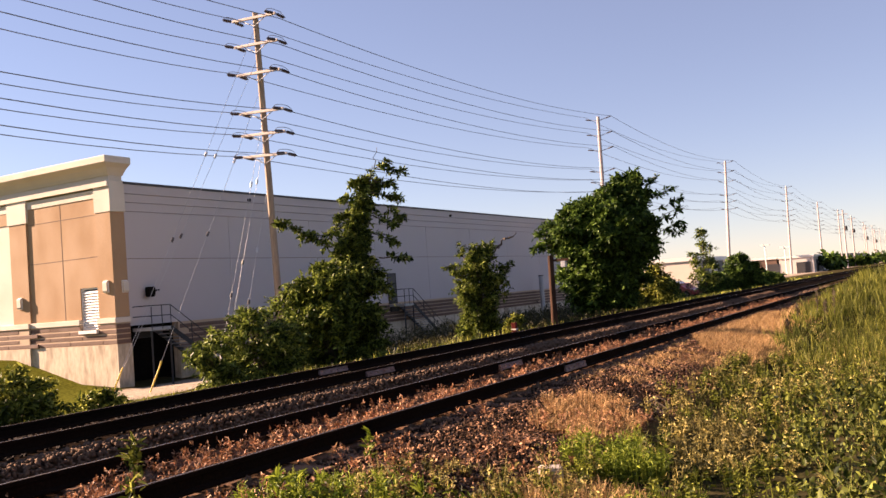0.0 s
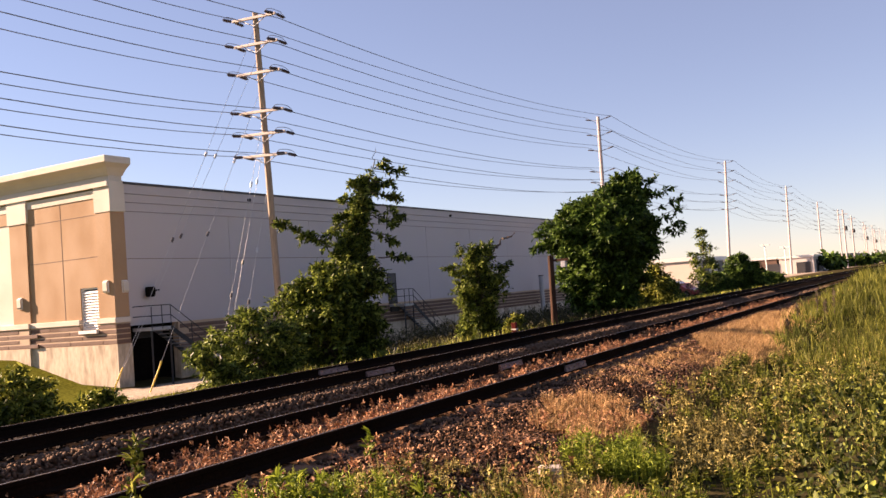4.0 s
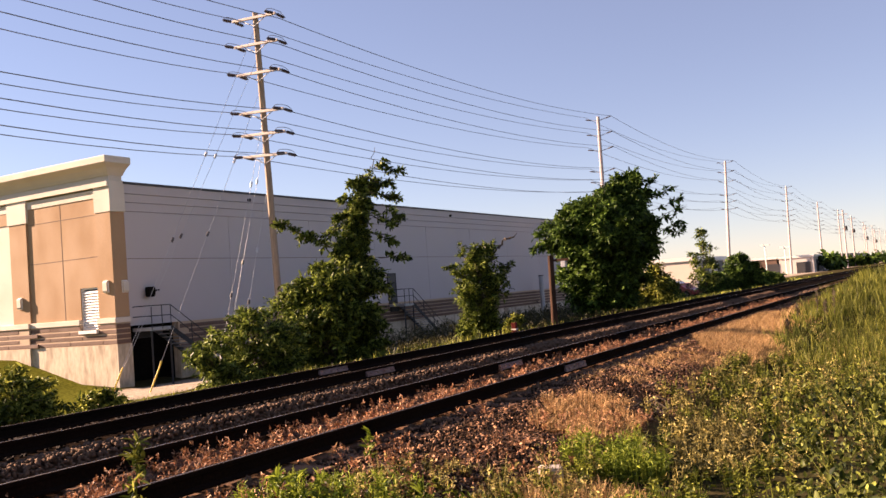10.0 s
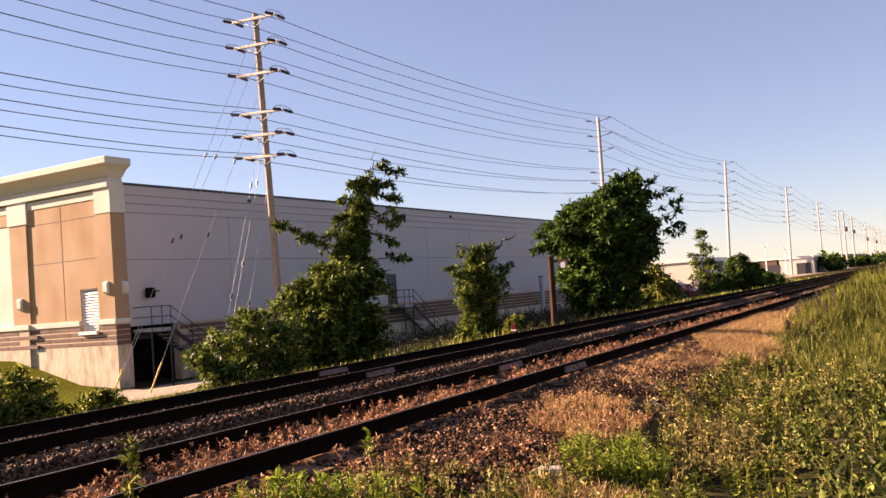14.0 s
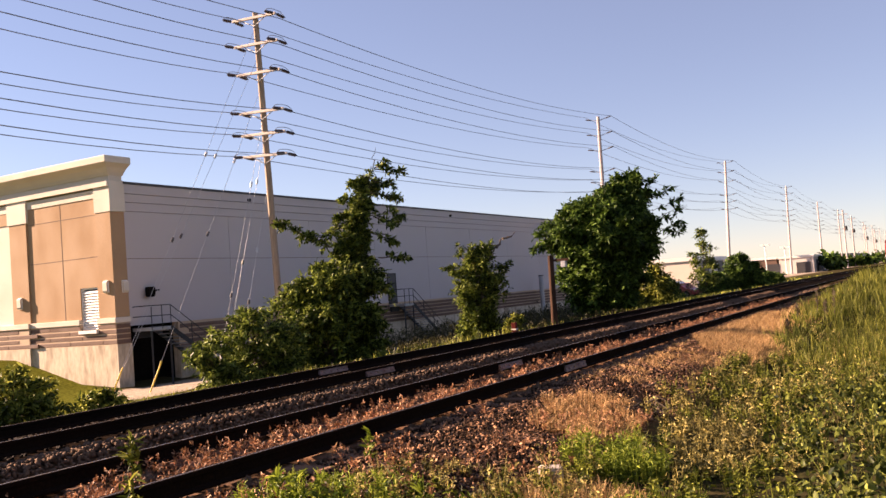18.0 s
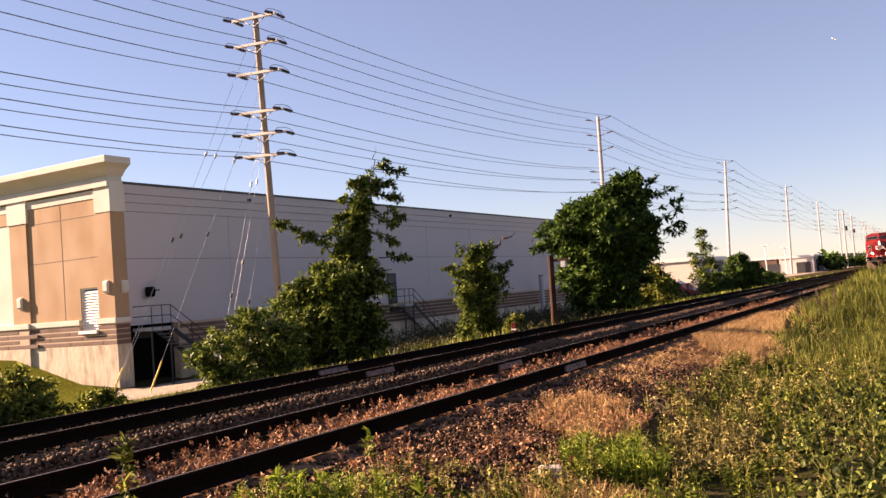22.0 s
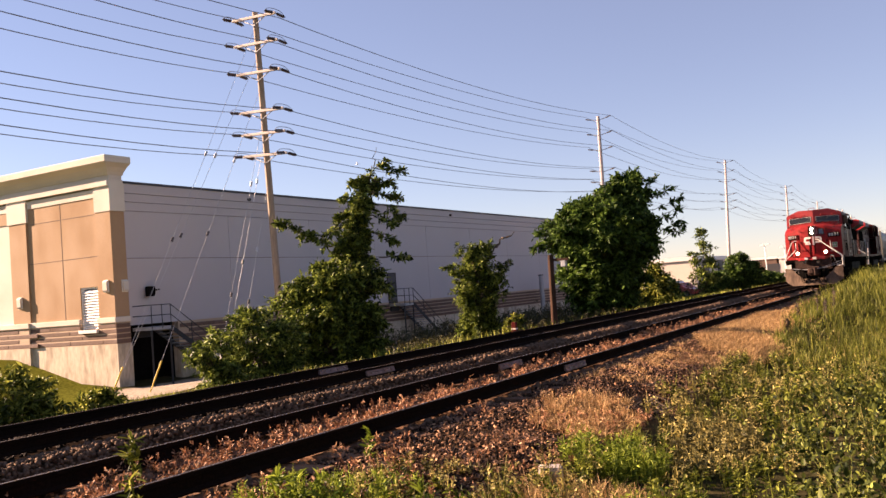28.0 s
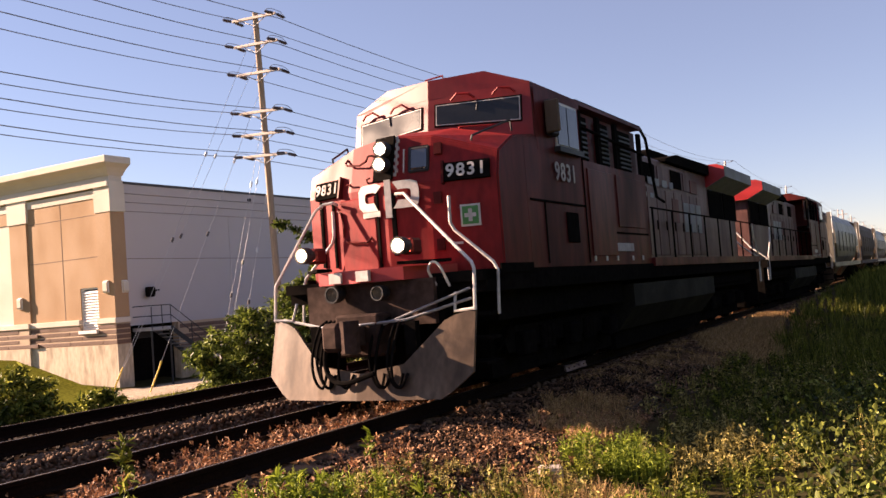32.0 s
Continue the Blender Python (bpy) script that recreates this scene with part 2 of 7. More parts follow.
def rods(*spans, r=0.02, n=6):
    bm = bmesh.new()
    for a, b in spans:
        rod(bm, a, b, r, n=n)
    return bm


def pipe(points, r, n=6):
    """A bent bar along points."""
    bm = bmesh.new()
    pts = [Vector(p) for p in points]
    rings = []
    for i, p in enumerate(pts):
        d = (pts[min(i + 1, len(pts) - 1)] - pts[max(i - 1, 0)]).normalized()
        side = d.orthogonal().normalized() if i == 0 else (side - d * side.dot(d)).normalized()
        up = d.cross(side)
        rings.append([bm.verts.new(p + (side * math.cos(2 * math.pi * k / n) + up * math.sin(2 * math.pi * k / n)) * r) for k in range(n)])
    for a, b in zip(rings, rings[1:]):
        for k in range(n):
            bm.faces.new((a[k], a[(k + 1) % n], b[(k + 1) % n], b[k]))
    bm.faces.new(rings[0])
    bm.faces.new(rings[-1][::-1])
    return bm


def curved(points, n=4):
    """A smooth curve through points."""
    p = [Vector(q) for q in points]
    p = [2 * p[0] - p[1]] + p + [2 * p[-1] - p[-2]]
    out = []
    for i in range(1, len(p) - 2):
        a, b, c, d = p[i - 1:i + 3]
        for k in range(n):
            t = k / n
            out.append(0.5 * (2 * b + (c - a) * t + (2 * a - 5 * b + 4 * c - d) * t * t + (3 * b - a - 3 * c + d) * t ** 3))
    return out + [p[-2]]


def loft(bm, rings, closed=True, caps=True):
    """A skin over rings of points, all of one length."""
    rows = [[bm.verts.new(p) for p in ring] for ring in rings]
    n = len(rows[0])
    for a, b in zip(rows, rows[1:]):
        for k in range(n if closed else n - 1):
            bm.faces.new((a[k], a[(k + 1) % n], b[(k + 1) % n], b[k]))
    if caps:
        bm.faces.new(rows[0])
        bm.faces.new(rows[-1][::-1])
    return bm


def lathe(bm, a, b, radii, n=8):
    """A turned piece from a to b, of the radii given at even steps."""
    a, b = Vector(a), Vector(b)
    d = (b - a).normalized()
    s = d.orthogonal().normalized()
    u = d.cross(s)
    return loft(bm, [[a.lerp(b, i / (len(radii) - 1)) + (s * math.cos(2 * math.pi * k / n) + u * math.sin(2 * math.pi * k / n)) * r for k in range(n)]
                     for i, r in enumerate(radii)])


def extrude_x(bm, outline, x0, x1):
    return loft(bm, [[(x, y, z) for y, z in outline] for x in (x0, x1)])


def extrude_y(bm, outline, y0, y1):
    return loft(bm, [[(x, y, z) for x, z in outline] for y in (y0, y1)])


def raw_mesh(name, co, faces):
    """A mesh from an array of points and an array of faces (all with as many corners)."""
    me = bpy.data.meshes.new(name)
    co, faces = np.asarray(co, np.float32), np.asarray(faces, np.int32)
    k = faces.shape[1]
    me.vertices.add(len(co))
    me.vertices.foreach_set("co", co.ravel())
    me.loops.add(faces.size)
    me.loops.foreach_set("vertex_index", faces.ravel())
    me.polygons.add(len(faces))
    me.polygons.foreach_set("loop_start", np.arange(0, faces.size, k, dtype=np.int32))
    me.update(calc_edges=True)
    return me


def smooth(x, a, b):
    t = np.clip((np.asarray(x, float) - a) / (b - a), 0, 1)
    return t * t * (3 - 2 * t)


rng = np.random.default_rng(7)

# ---------------------------------------------------------------- ground
GAUGE = 1.435
NEAR_X, FAR_X = -6.227, -10.104       # the middles of the two tracks; rail tops lie at z = 0


def ground_z(x, y):
    x, y = np.asarray(x, float), np.asarray(y, float)
    low = 1 - 0.85 * smooth(y, 55, 120)                                     # the cutting fades with distance
    left = -0.42 - 1.28 * low * smooth(-x, 13.2, 25) - 0.5 * low * smooth(-x, 26, 34)
    lawn = 1.9 * smooth(-x, 34.5, 44) * (1 - smooth(y, 34, 45)) * smooth(y, -10, 20)
    bed = np.where(x < -12.4, 0, 1) * np.where(x > -4.4, 0, 1)
    foot = smooth(x, -3.8, -2.2)
    right = -0.42 - 0.16 * foot * smooth(y, 4, 9) - 0.12 * foot * smooth(y, 13, 20) + 1.15 * smooth(x, -4.6, -2.8) * smooth(y, 22, 44) + 0.5 * smooth(x, 3, 9)
    z = np.where(x < -8, left + lawn, right)
    shoulder = smooth(x, -13.2, -12.2) * (1 - smooth(x, -4.9, -2.6))
    dip = smooth(x, -8.85, -8.55) * (1 - smooth(x, -7.75, -7.45))      # lower between the tracks
    z = z * (1 - shoulder) + (-0.225 - 0.15 * dip) * shoulder
    z = z - 0.24 * np.exp(-((x + 3.65) / 0.36) ** 2 - ((y - 11.6) / 0.5) ** 2)
    wob = 0.04 * np.sin(x * 1.7 + 0.6 * y) * np.sin(y * 1.3 - 0.4 * x) + 0.03 * np.sin(3.1 * x + y) * np.sin(2.7 * y)
    return z + wob * (1 - 0.8 * shoulder)


def axis(lo, hi, fine0, fine1, step, grow=1.22):
    a = list(np.arange(fine0, fine1 + step / 2, step))
    s = step
    while a[-1] < hi:
        s *= grow
        a.append(min(a[-1] + s, hi))
    s = step
    while a[0] > lo:
        s *= grow
        a.insert(0, max(a[0] - s, lo))
    return np.array(a)


gx, gy = axis(-3000, 3000, -16, 4, 0.25), axis(-600, 4000, 1, 32, 0.3)
GX, GY = np.meshgrid(gx, gy, indexing="ij")
gi = np.arange(GX.size).reshape(GX.shape)
gf = np.stack([gi[:-1, :-1], gi[1:, :-1], gi[1:, 1:], gi[:-1, 1:]], -1).reshape(-1, 4)
gme = raw_mesh("ground", np.stack([GX, GY, ground_z(GX, GY)], -1).reshape(-1, 3), gf)


def ground_mat():
    """Soil, dry stalks and low green, in patches; ballast along the tracks; a pale drive by the building."""
    m = mat("patchy_ground", (0.045, 0.040, 0.018), 0.95, grain=9, vary=0.4, bump=0.6, stain=0.8, stain_rgb=(0.08, 0.055, 0.028), stain_scale=0.35, spec=0.0)
    n, l = m.node_tree.nodes, m.node_tree.links
    b = n["Principled BSDF"]
    sep = n.new("ShaderNodeSeparateXYZ")
    l.new(n["Texture Coordinate"].outputs["Object"], sep.inputs[0])
    src = b.inputs["Base Color"].links[0].from_socket

    def band(a0, a1, b0, b1, axis_out):
        out = []
        for lo, hi in ((a0, a1), (b1, b0)):
            r = n.new("ShaderNodeMapRange")
            l.new(axis_out, r.inputs[0])
            r.inputs[1].default_value, r.inputs[2].default_value = lo, hi
            out.append(r.outputs[0])
        x = n.new("ShaderNodeMath")
        x.operation = "MULTIPLY"
        l.new(out[0], x.inputs[0])
        l.new(out[1], x.inputs[1])
        return x.outputs[0]

    def over(base, fac, rgb):
        x = n.new("ShaderNodeMix")
        x.data_type = "RGBA"
        nz = n.new("ShaderNodeTexNoise")
        nz.inputs["Scale"].default_value, nz.inputs["Detail"].default_value = 7, 5
        l.new(n["Texture Coordinate"].outputs["Object"], nz.inputs["Vector"])
        h = n.new("ShaderNodeHueSaturation")
        h.inputs["Color"].default_value = (*rgb, 1)
        mr = n.new("ShaderNodeMapRange")
        l.new(nz.outputs[0], mr.inputs[0])
        for i, v in enumerate((0.3, 0.7, 0.55, 1.45)):
            mr.inputs[i + 1].default_value = v
        l.new(mr.outputs[0], h.inputs["Value"])
        l.new(fac, x.inputs[0])
        l.new(base, x.inputs[6])
        l.new(h.outputs[0], x.inputs[7])
        return x.outputs[2]

    src = over(src, band(-5.2, -4.4, -3.6, -2.9, sep.outputs[0]), (0.13, 0.072, 0.038))       # dry strip beside the ballast
    src = over(src, band(-13.0, -12.2, -4.7, -4.2, sep.outputs[0]), (0.060, 0.036, 0.022))   # track bed
    src = over(src, band(-12.6, -12.0, -9.3, -9.0, sep.outputs[0]), (0.016, 0.011, 0.008))   # darker bed of the far track
    src = over(src, band(-33.8, -33.4, -23.5, -21.0, sep.outputs[0]), (0.33, 0.27, 0.21))   # drive along the wall
    near = n.new("ShaderNodeMath")
    near.operation = "MULTIPLY_ADD"
    l.new(sep.outputs[0], near.inputs[0])
    near.inputs[1].default_value = 0.80
    l.new(sep.outputs[1], near.inputs[2])
    lawn = band(-90.0, -89.0, -0.6, 0.0, near.outputs[0])
    side = band(-90.0, -89.0, -17.0, -15.0, sep.outputs[0])
    both = n.new("ShaderNodeMath")
    both.operation = "MULTIPLY"
    l.new(lawn, both.inputs[0])
    l.new(side, both.inputs[1])
    src = over(src, both.outputs[0], (0.095, 0.098, 0.016))   # lawn before the building
    l.new(src, b.inputs["Base Color"])
    return m


ground = tagged(put("ground", gme, ground_mat()), "weedy embankment ground with dry and green patches", "ground", kind="structure")

# ---------------------------------------------------------------- tracks
RAIL_OUT = ((-0.07, -0.165), (0.07, -0.165), (0.07, -0.15), (0.012, -0.13), (0.012, -0.045), (0.036, -0.035), (0.036, -0.006), (0.03, 0.0),
            (-0.03, 0.0), (-0.036, -0.006), (-0.036, -0.035), (-0.012, -0.045), (-0.012, -0.13), (-0.07, -0.15))


def rail(track, x, joints, worn):
    bm = bmesh.new()
    out = [(x + a, c) for a, c in RAIL_OUT]
    out[8:8] = [(x + worn, 0.0005), (x - worn, 0.0005)]
    extrude_y(bm, out, -60, 900)
    bm.faces.ensure_lookup_table()
    bmesh.ops.recalc_face_normals(bm, faces=bm.faces[:])
    for f in bm.faces:
        f.material_index = 1 if f.normal.z > 0.9 and f.calc_center_median().z > 0.0004 else 0
    r = part("rail", bm, (RAIL_SIDE, RAIL_TOP), track, "rusty steel rail with a polished head")
    for y in joints:
        j = bmesh.new()
        for s in (-1, 1):
            loft(j, [[(x + s * a, yy, c) for a, c in ((0.014, -0.125), (0.062, -0.14), (0.062, -0.12), (0.045, -0.085), (0.05, -0.05), (0.014, -0.044))]
                     for yy in (y - 0.46, y + 0.46)])
            for k in range(4):
                rod(j, (x + s * 0.03, y - 0.33 + 0.22 * k, -0.085), (x + s * 0.075, y - 0.33 + 0.22 * k, -0.085), 0.02, n=6)
        part("joint_bar", j, JOINT, r, "pale bolted joint bar")


def track(x, joints, label, worn, tie_material, sunk, y0=-6.0, y1=62.0):
    t = empty("railway_track", pose(0, 0, 0), label, "railway track", "tracks", "structure")
    rail(t, x - GAUGE / 2, joints[0], worn[0])
    rail(t, x + GAUGE / 2, joints[1], worn[1])
    tie = bmesh.new()
    box(tie, -1.3, 1.3, -0.115, 0.115, -0.34, -0.165, bevel=0.012)
    first = part("tie", tie, tie_material, t)
    n = int((y1 - y0) / 0.56)
    for i in range(n):
        ob = first if i == 0 else first.copy()
        if i:
            scene.collection.objects.link(ob)
        ob.location = (x + rng.uniform(-0.05, 0.05), y0 + 0.56 * i + rng.uniform(-0.03, 0.03), -0.002 - sunk - rng.uniform(0, 0.02))
        ob.rotation_euler = (0, 0, rng.uniform(-0.02, 0.02))
    return t


track(NEAR_X, ((14.34,), (13.84,)), "near railway track with dead weeds between its rails", (0.006, 0.005), TIE_DUSTY, 0.02)
track(FAR_X, ((14.19,), (13.75,)), "far railway track on dark ballast", (0.003, 0.005), TIE, 0.06)


def stones(name, n, x0, x1, y0, y1, size, lift, label, power=1.0, keep=None, material=STONE, flat=0.75, long=1.0):
    """Loose broken stone: one mesh of many small angular lumps."""
    u = rng.random(n) ** power
    x, y = rng.uniform(x0, x1, n), y0 + (y1 - y0) * u
    if keep is not None:
        ok = keep(x, y)
        x, y = x[ok], y[ok]
    n = len(x)
    s = size * rng.uniform(0.55, 1.35, n) * (1 + 0.02 * np.clip(y - 12, 0, 50))
    cube = np.array([(a, b, c) for a in (-1, 1) for b in (-1, 1) for c in (-1, 1)], float)
    v = cube[None] * rng.uniform(0.35, 1.0, (n, 8, 3)) * s[:, None, None] * np.array([long, 1 / long, flat])
    q = rng.normal(size=(n, 4))
    q /= np.linalg.norm(q, axis=1)[:, None]
    w, i, j, k = q.T
    R = np.stack([1 - 2 * (j * j + k * k), 2 * (i * j - k * w), 2 * (i * k + j * w), 2 * (i * j + k * w), 1 - 2 * (i * i + k * k), 2 * (j * k - i * w),
                  2 * (i * k - j * w), 2 * (j * k + i * w), 1 - 2 * (i * i + j * j)], -1).reshape(n, 3, 3)
    v = np.einsum("nij,nkj->nki", R, v) + np.stack([x, y, ground_z(x, y) + lift + rng.uniform(-0.3, 0.4, n) * s], -1)[:, None]
    quad = np.array([(0, 1, 3, 2), (4, 6, 7, 5), (0, 4, 5, 1), (2, 3, 7, 6), (0, 2, 6, 4), (1, 5, 7, 3)])
    f = (quad[None] + 8 * np.arange(n)[:, None, None]).reshape(-1, 4)
    return tagged(put(name, raw_mesh(name, v.reshape(-1, 3), f), material), label, "ballast", kind="stuff")


def between(x):
    """Clear of the rails themselves."""
    d = np.ones(len(x), bool)
    for c in (NEAR_X, FAR_X):
        for s in (-1, 1):
            d &= np.abs(x - c - s * GAUGE / 2) > 0.085
    return d


stones("ballast", 17000, -7.2, -5.3, -4.0, 60, 0.034, 0.015, "brown crushed stone ballast between the rails", 1.7,
       lambda x, y: between(x) & ~((x > -6.85) & (x < -5.6) & (rng.random(len(x)) < 0.5)))
stones("dark_ballast", 22000, -12.7, -9.2, -4.0, 60, 0.034, 0.0, "dark ballast of the far track", 1.7, lambda x, y: between(x), STONE_DARK)
stones("ballast_between", 52000, -9.1, -7.05, -2.0, 55, 0.028, 0.03, "brown crushed stone between the two tracks", 1.6)
stones("loose_gravel", 34000, -5.4, -3.1, -7.0, 15.5, 0.012, 0.005, "loose dark gravel spilling from the track bed", 1.5, lambda x, y: x < -3.2 + 0.25 * np.sin(2 * y) - 0.05 * (y - 6), DEBRIS_MAT, 0.5, 1.4)
stones("dark_debris", 5200, -5.3, -3.2, 5.0, 14.8, 0.026, 0.01, "dark broken bark and stone debris beside the rail", 1.2, lambda x, y: (np.sin(3.1 * x + 1.7 * y) * np.sin(2.3 * y - x) > -0.45) & (x < -3.2 + 0.3 * np.sin(2 * y)), DEBRIS_MAT, 0.3, 1.7)


# ---------------------------------------------------------------- the large store
WALL_X, FRONT_Y = -34.4, 28.5
store = empty("store_building", pose(0, 0, 0), "long grey and tan stucco store with a white cornice", "building")
BASE = -2.6


def panel(name, dims, material, label="", bevel=0.0):
    return part(name, boxes(dims, bevel=bevel), material, store, label)


END_Y = 104
# long side: concrete base, stone band, grey stucco with recessed joints, coping
panel("side_base", (WALL_X - 0.4, WALL_X + 0.04, 32.4, END_Y, BASE, -0.58), CONCRETE, "pale concrete base of the side wall")
panel("side_band", (WALL_X - 0.4, WALL_X + 0.02, 32.4, END_Y, -0.58, 0.82), MORTAR, "dark stone band")
bays = [29.34 + 7.2 * k for k in range(11)]
for a, b in zip(bays, bays[1:] + [END_Y]):
    for z0, z1 in ((0.9, 4.08), (4.11, 6.42)):
        panel("side_panel", (WALL_X - 0.4, WALL_X, a + 0.012, b - 0.012, z0, z1), STUCCO_GREY)
panel("void_side", (WALL_X - 1.2, WALL_X - 0.4, 32.4, 32.5, -2.6, 0.82), BLACK)
panel("void_floor", (WALL_X - 1.2, WALL_X - 0.02, 29.32, 32.4, -2.62, -2.12), BLACK)
panel("side_backing", (WALL_X - 0.7, WALL_X - 0.03, 29.32, END_Y, 0.82, 7.8), JOINT_DARK)
panel("side_sill", (WALL_X - 0.3, WALL_X + 0.06, 29.32, END_Y, 0.82, 0.9), STUCCO_GREY)
for z0, z1, d in ((6.44, 6.86, 0.03), (6.88, 7.28, 0.06), (7.30, 7.76, 0.10)):
    panel("frieze_band", (WALL_X - 0.4, WALL_X + d, 29.32, END_Y, z0, z1), STUCCO_GREY)
panel("coping", (WALL_X - 0.5, WALL_X + 0.14, 29.32, END_Y + 0.1, 7.76, 7.88), COPING, "dark metal coping")
panel("roof", (-80, WALL_X - 0.5, 29.8, END_Y, 7.2, 7.4), COPING)
panel("rear_wall", (-80, WALL_X - 0.4, END_Y - 0.4, END_Y, BASE, 7.6), STUCCO_GREY)
panel("far_wall", (-80.4, -80, 29.32, END_Y, BASE, 7.6), STUCCO_GREY)

# tan front tower
PIER_L, PIER_R = -35.42, WALL_X + 0.05
VENT_L, VENT_R, VENT_TOP = -36.90, -35.62, 2.82
for dims in ((-40.75, VENT_L, FRONT_Y + 0.075, FRONT_Y + 0.5, 1.28, 7.15), (VENT_L, VENT_R, FRONT_Y + 0.075, FRONT_Y + 0.5, VENT_TOP, 7.15),
             (VENT_R, PIER_L, FRONT_Y + 0.075, FRONT_Y + 0.5, 1.28, 7.15)):
    panel("front_panel", dims, STUCCO_TAN, "tan stucco panel")
for dims in ((-38.12, -38.09, FRONT_Y + 0.067, FRONT_Y + 0.2, 1.3, 7.1), (-40.7, PIER_L, FRONT_Y + 0.068, FRONT_Y + 0.2, 4.28, 4.31),
             (-40.7, PIER_L, FRONT_Y + 0.068, FRONT_Y + 0.2, 6.32, 6.35)):
    panel("panel_joint", dims, JOINT_DARK)
panel("corner_pier", (PIER_L, PIER_R, FRONT_Y, 29.34, 1.28, 6.38), STUCCO_TAN, "tan corner pier", 0.01)
panel("pier_capital", (PIER_L - 0.03, PIER_R + 0.06, FRONT_Y - 0.03, 29.38, 6.38, 7.9), STUCCO_CREAM, "white capital on the corner pier", 0.015)
panel("left_pier", (-42.15, -40.75, FRONT_Y - 0.01, FRONT_Y + 0.4, BASE, 6.45), STUCCO_TAN, "projecting tan pier", 0.01)
panel("left_capital", (-42.25, -40.65, FRONT_Y - 0.05, FRONT_Y + 0.4, 6.45, 7.75), STUCCO_CREAM, "white capital", 0.015)
panel("left_panel", (-52, -42.15, FRONT_Y + 0.04, FRONT_Y + 0.5, 1.28, 6.5), STUCCO_CREAM, "cream stucco wall")
panel("left_panel_top", (-52, -42.25, FRONT_Y + 0.0, FRONT_Y + 0.5, 6.5, 7.1), STUCCO_TAN)
panel("tower_core", (-52, WALL_X - 0.05, FRONT_Y + 0.5, 29.32, BASE, 8.4), STUCCO_GREY)
panel("architrave", (-52, PIER_R, FRONT_Y + 0.04, FRONT_Y + 0.5, 7.15, 7.55), STUCCO_CREAM, "white moulding")
panel("upper_moulding", (-52, PIER_R + 0.02, FRONT_Y - 0.12, 29.34, 7.62, 7.85), STUCCO_CREAM)
panel("frieze", (-52, PIER_R - 0.02, FRONT_Y + 0.05, 29.32, 7.85, 8.5), STUCCO_CREAM)
corn = bmesh.new()
rings = []
for off, z in ((0.02, 8.15), (0.10, 8.28), (0.30, 8.48), (0.52, 8.62), (0.60, 8.68), (0.60, 8.96), (0.56, 9.0), (0.0, 9.03)):
    rings.append([(-52, FRONT_Y - off, z), (PIER_R + off * 0.92, FRONT_Y - off, z), (PIER_R + off * 0.92, 29.37 + off * 0.1, z), (-52, 29.37 + off * 0.1, z)])
loft(corn, rings)
part("cornice", corn, STUCCO_CREAM, store, "deep white projecting cornice")
panel("front_sill", (-52, VENT_L, FRONT_Y - 0.08, FRONT_Y + 0.5, 1.02, 1.28), STUCCO_CREAM, "white sill course", 0.015)
panel("front_sill", (VENT_R, PIER_R + 0.05, FRONT_Y - 0.08, 29.35, 1.02, 1.28), STUCCO_CREAM, "white sill course", 0.015)
panel("front_band_back", (-52, PIER_R - 0.01, FRONT_Y - 0.018, 29.33, -0.02, 0.74), MORTAR)
panel("front_band_back", (-52, VENT_L, FRONT_Y - 0.018, FRONT_Y + 0.5, 0.74, 1.02), MORTAR)
panel("front_band_back", (VENT_R, PIER_R - 0.01, FRONT_Y - 0.018, 29.33, 0.74, 1.02), MORTAR)
panel("front_base", (-52, PIER_R + 0.03, FRONT_Y - 0.02, 29.36, BASE, -0.02), CONCRETE, "stained concrete base")
panel("left_sill", (-52, -40.7, FRONT_Y - 0.19, FRONT_Y - 0.08, 1.02, 1.28), STUCCO_CREAM, "white sill course", 0.015)
panel("left_band_back", (-52, -40.77, FRONT_Y - 0.118, FRONT_Y + 0.03, -0.02, 1.02), MORTAR)
panel("left_base", (-52, -40.74, FRONT_Y - 0.14, FRONT_Y - 0.02, BASE, -0.02), CONCRETE, "stained concrete base")
# louvred vent set back in its opening
vf = (FRONT_Y + 0.13, FRONT_Y + 0.30)
part("louvre_frame", boxes((VENT_L + 0.002, VENT_L + 0.07, *vf, 0.74, VENT_TOP), (VENT_R - 0.07, VENT_R - 0.002, *vf, 0.74, VENT_TOP), (VENT_L + 0.07, VENT_R - 0.07, *vf, VENT_TOP - 0.08, VENT_TOP - 0.002)), WHITE_METAL, store, "white frame of a louvred vent")
panel("louvre_back", (VENT_L + 0.002, VENT_R - 0.002, FRONT_Y + 0.32, FRONT_Y + 0.49, 0.745, VENT_TOP), COPING)
slat = bmesh.new()
extrude_x(slat, ((-0.05, -0.055), (0.04, 0.075), (0.055, 0.06), (-0.035, -0.07)), -0.57, 0.57)
s0 = part("slat", slat, WHITE_METAL, store)
for k in range(14):
    ob = s0 if k == 0 else s0.copy()
    if k:
        scene.collection.objects.link(ob)
    ob.location = ((VENT_L + VENT_R) / 2, FRONT_Y + 0.175, 0.84 + 0.136 * k)
panel("vent_sill", (VENT_L - 0.02, VENT_R + 0.04, FRONT_Y - 0.16, FRONT_Y + 0.30, 0.58, 0.738), WHITE_METAL, "white sill under the vent", 0.01)


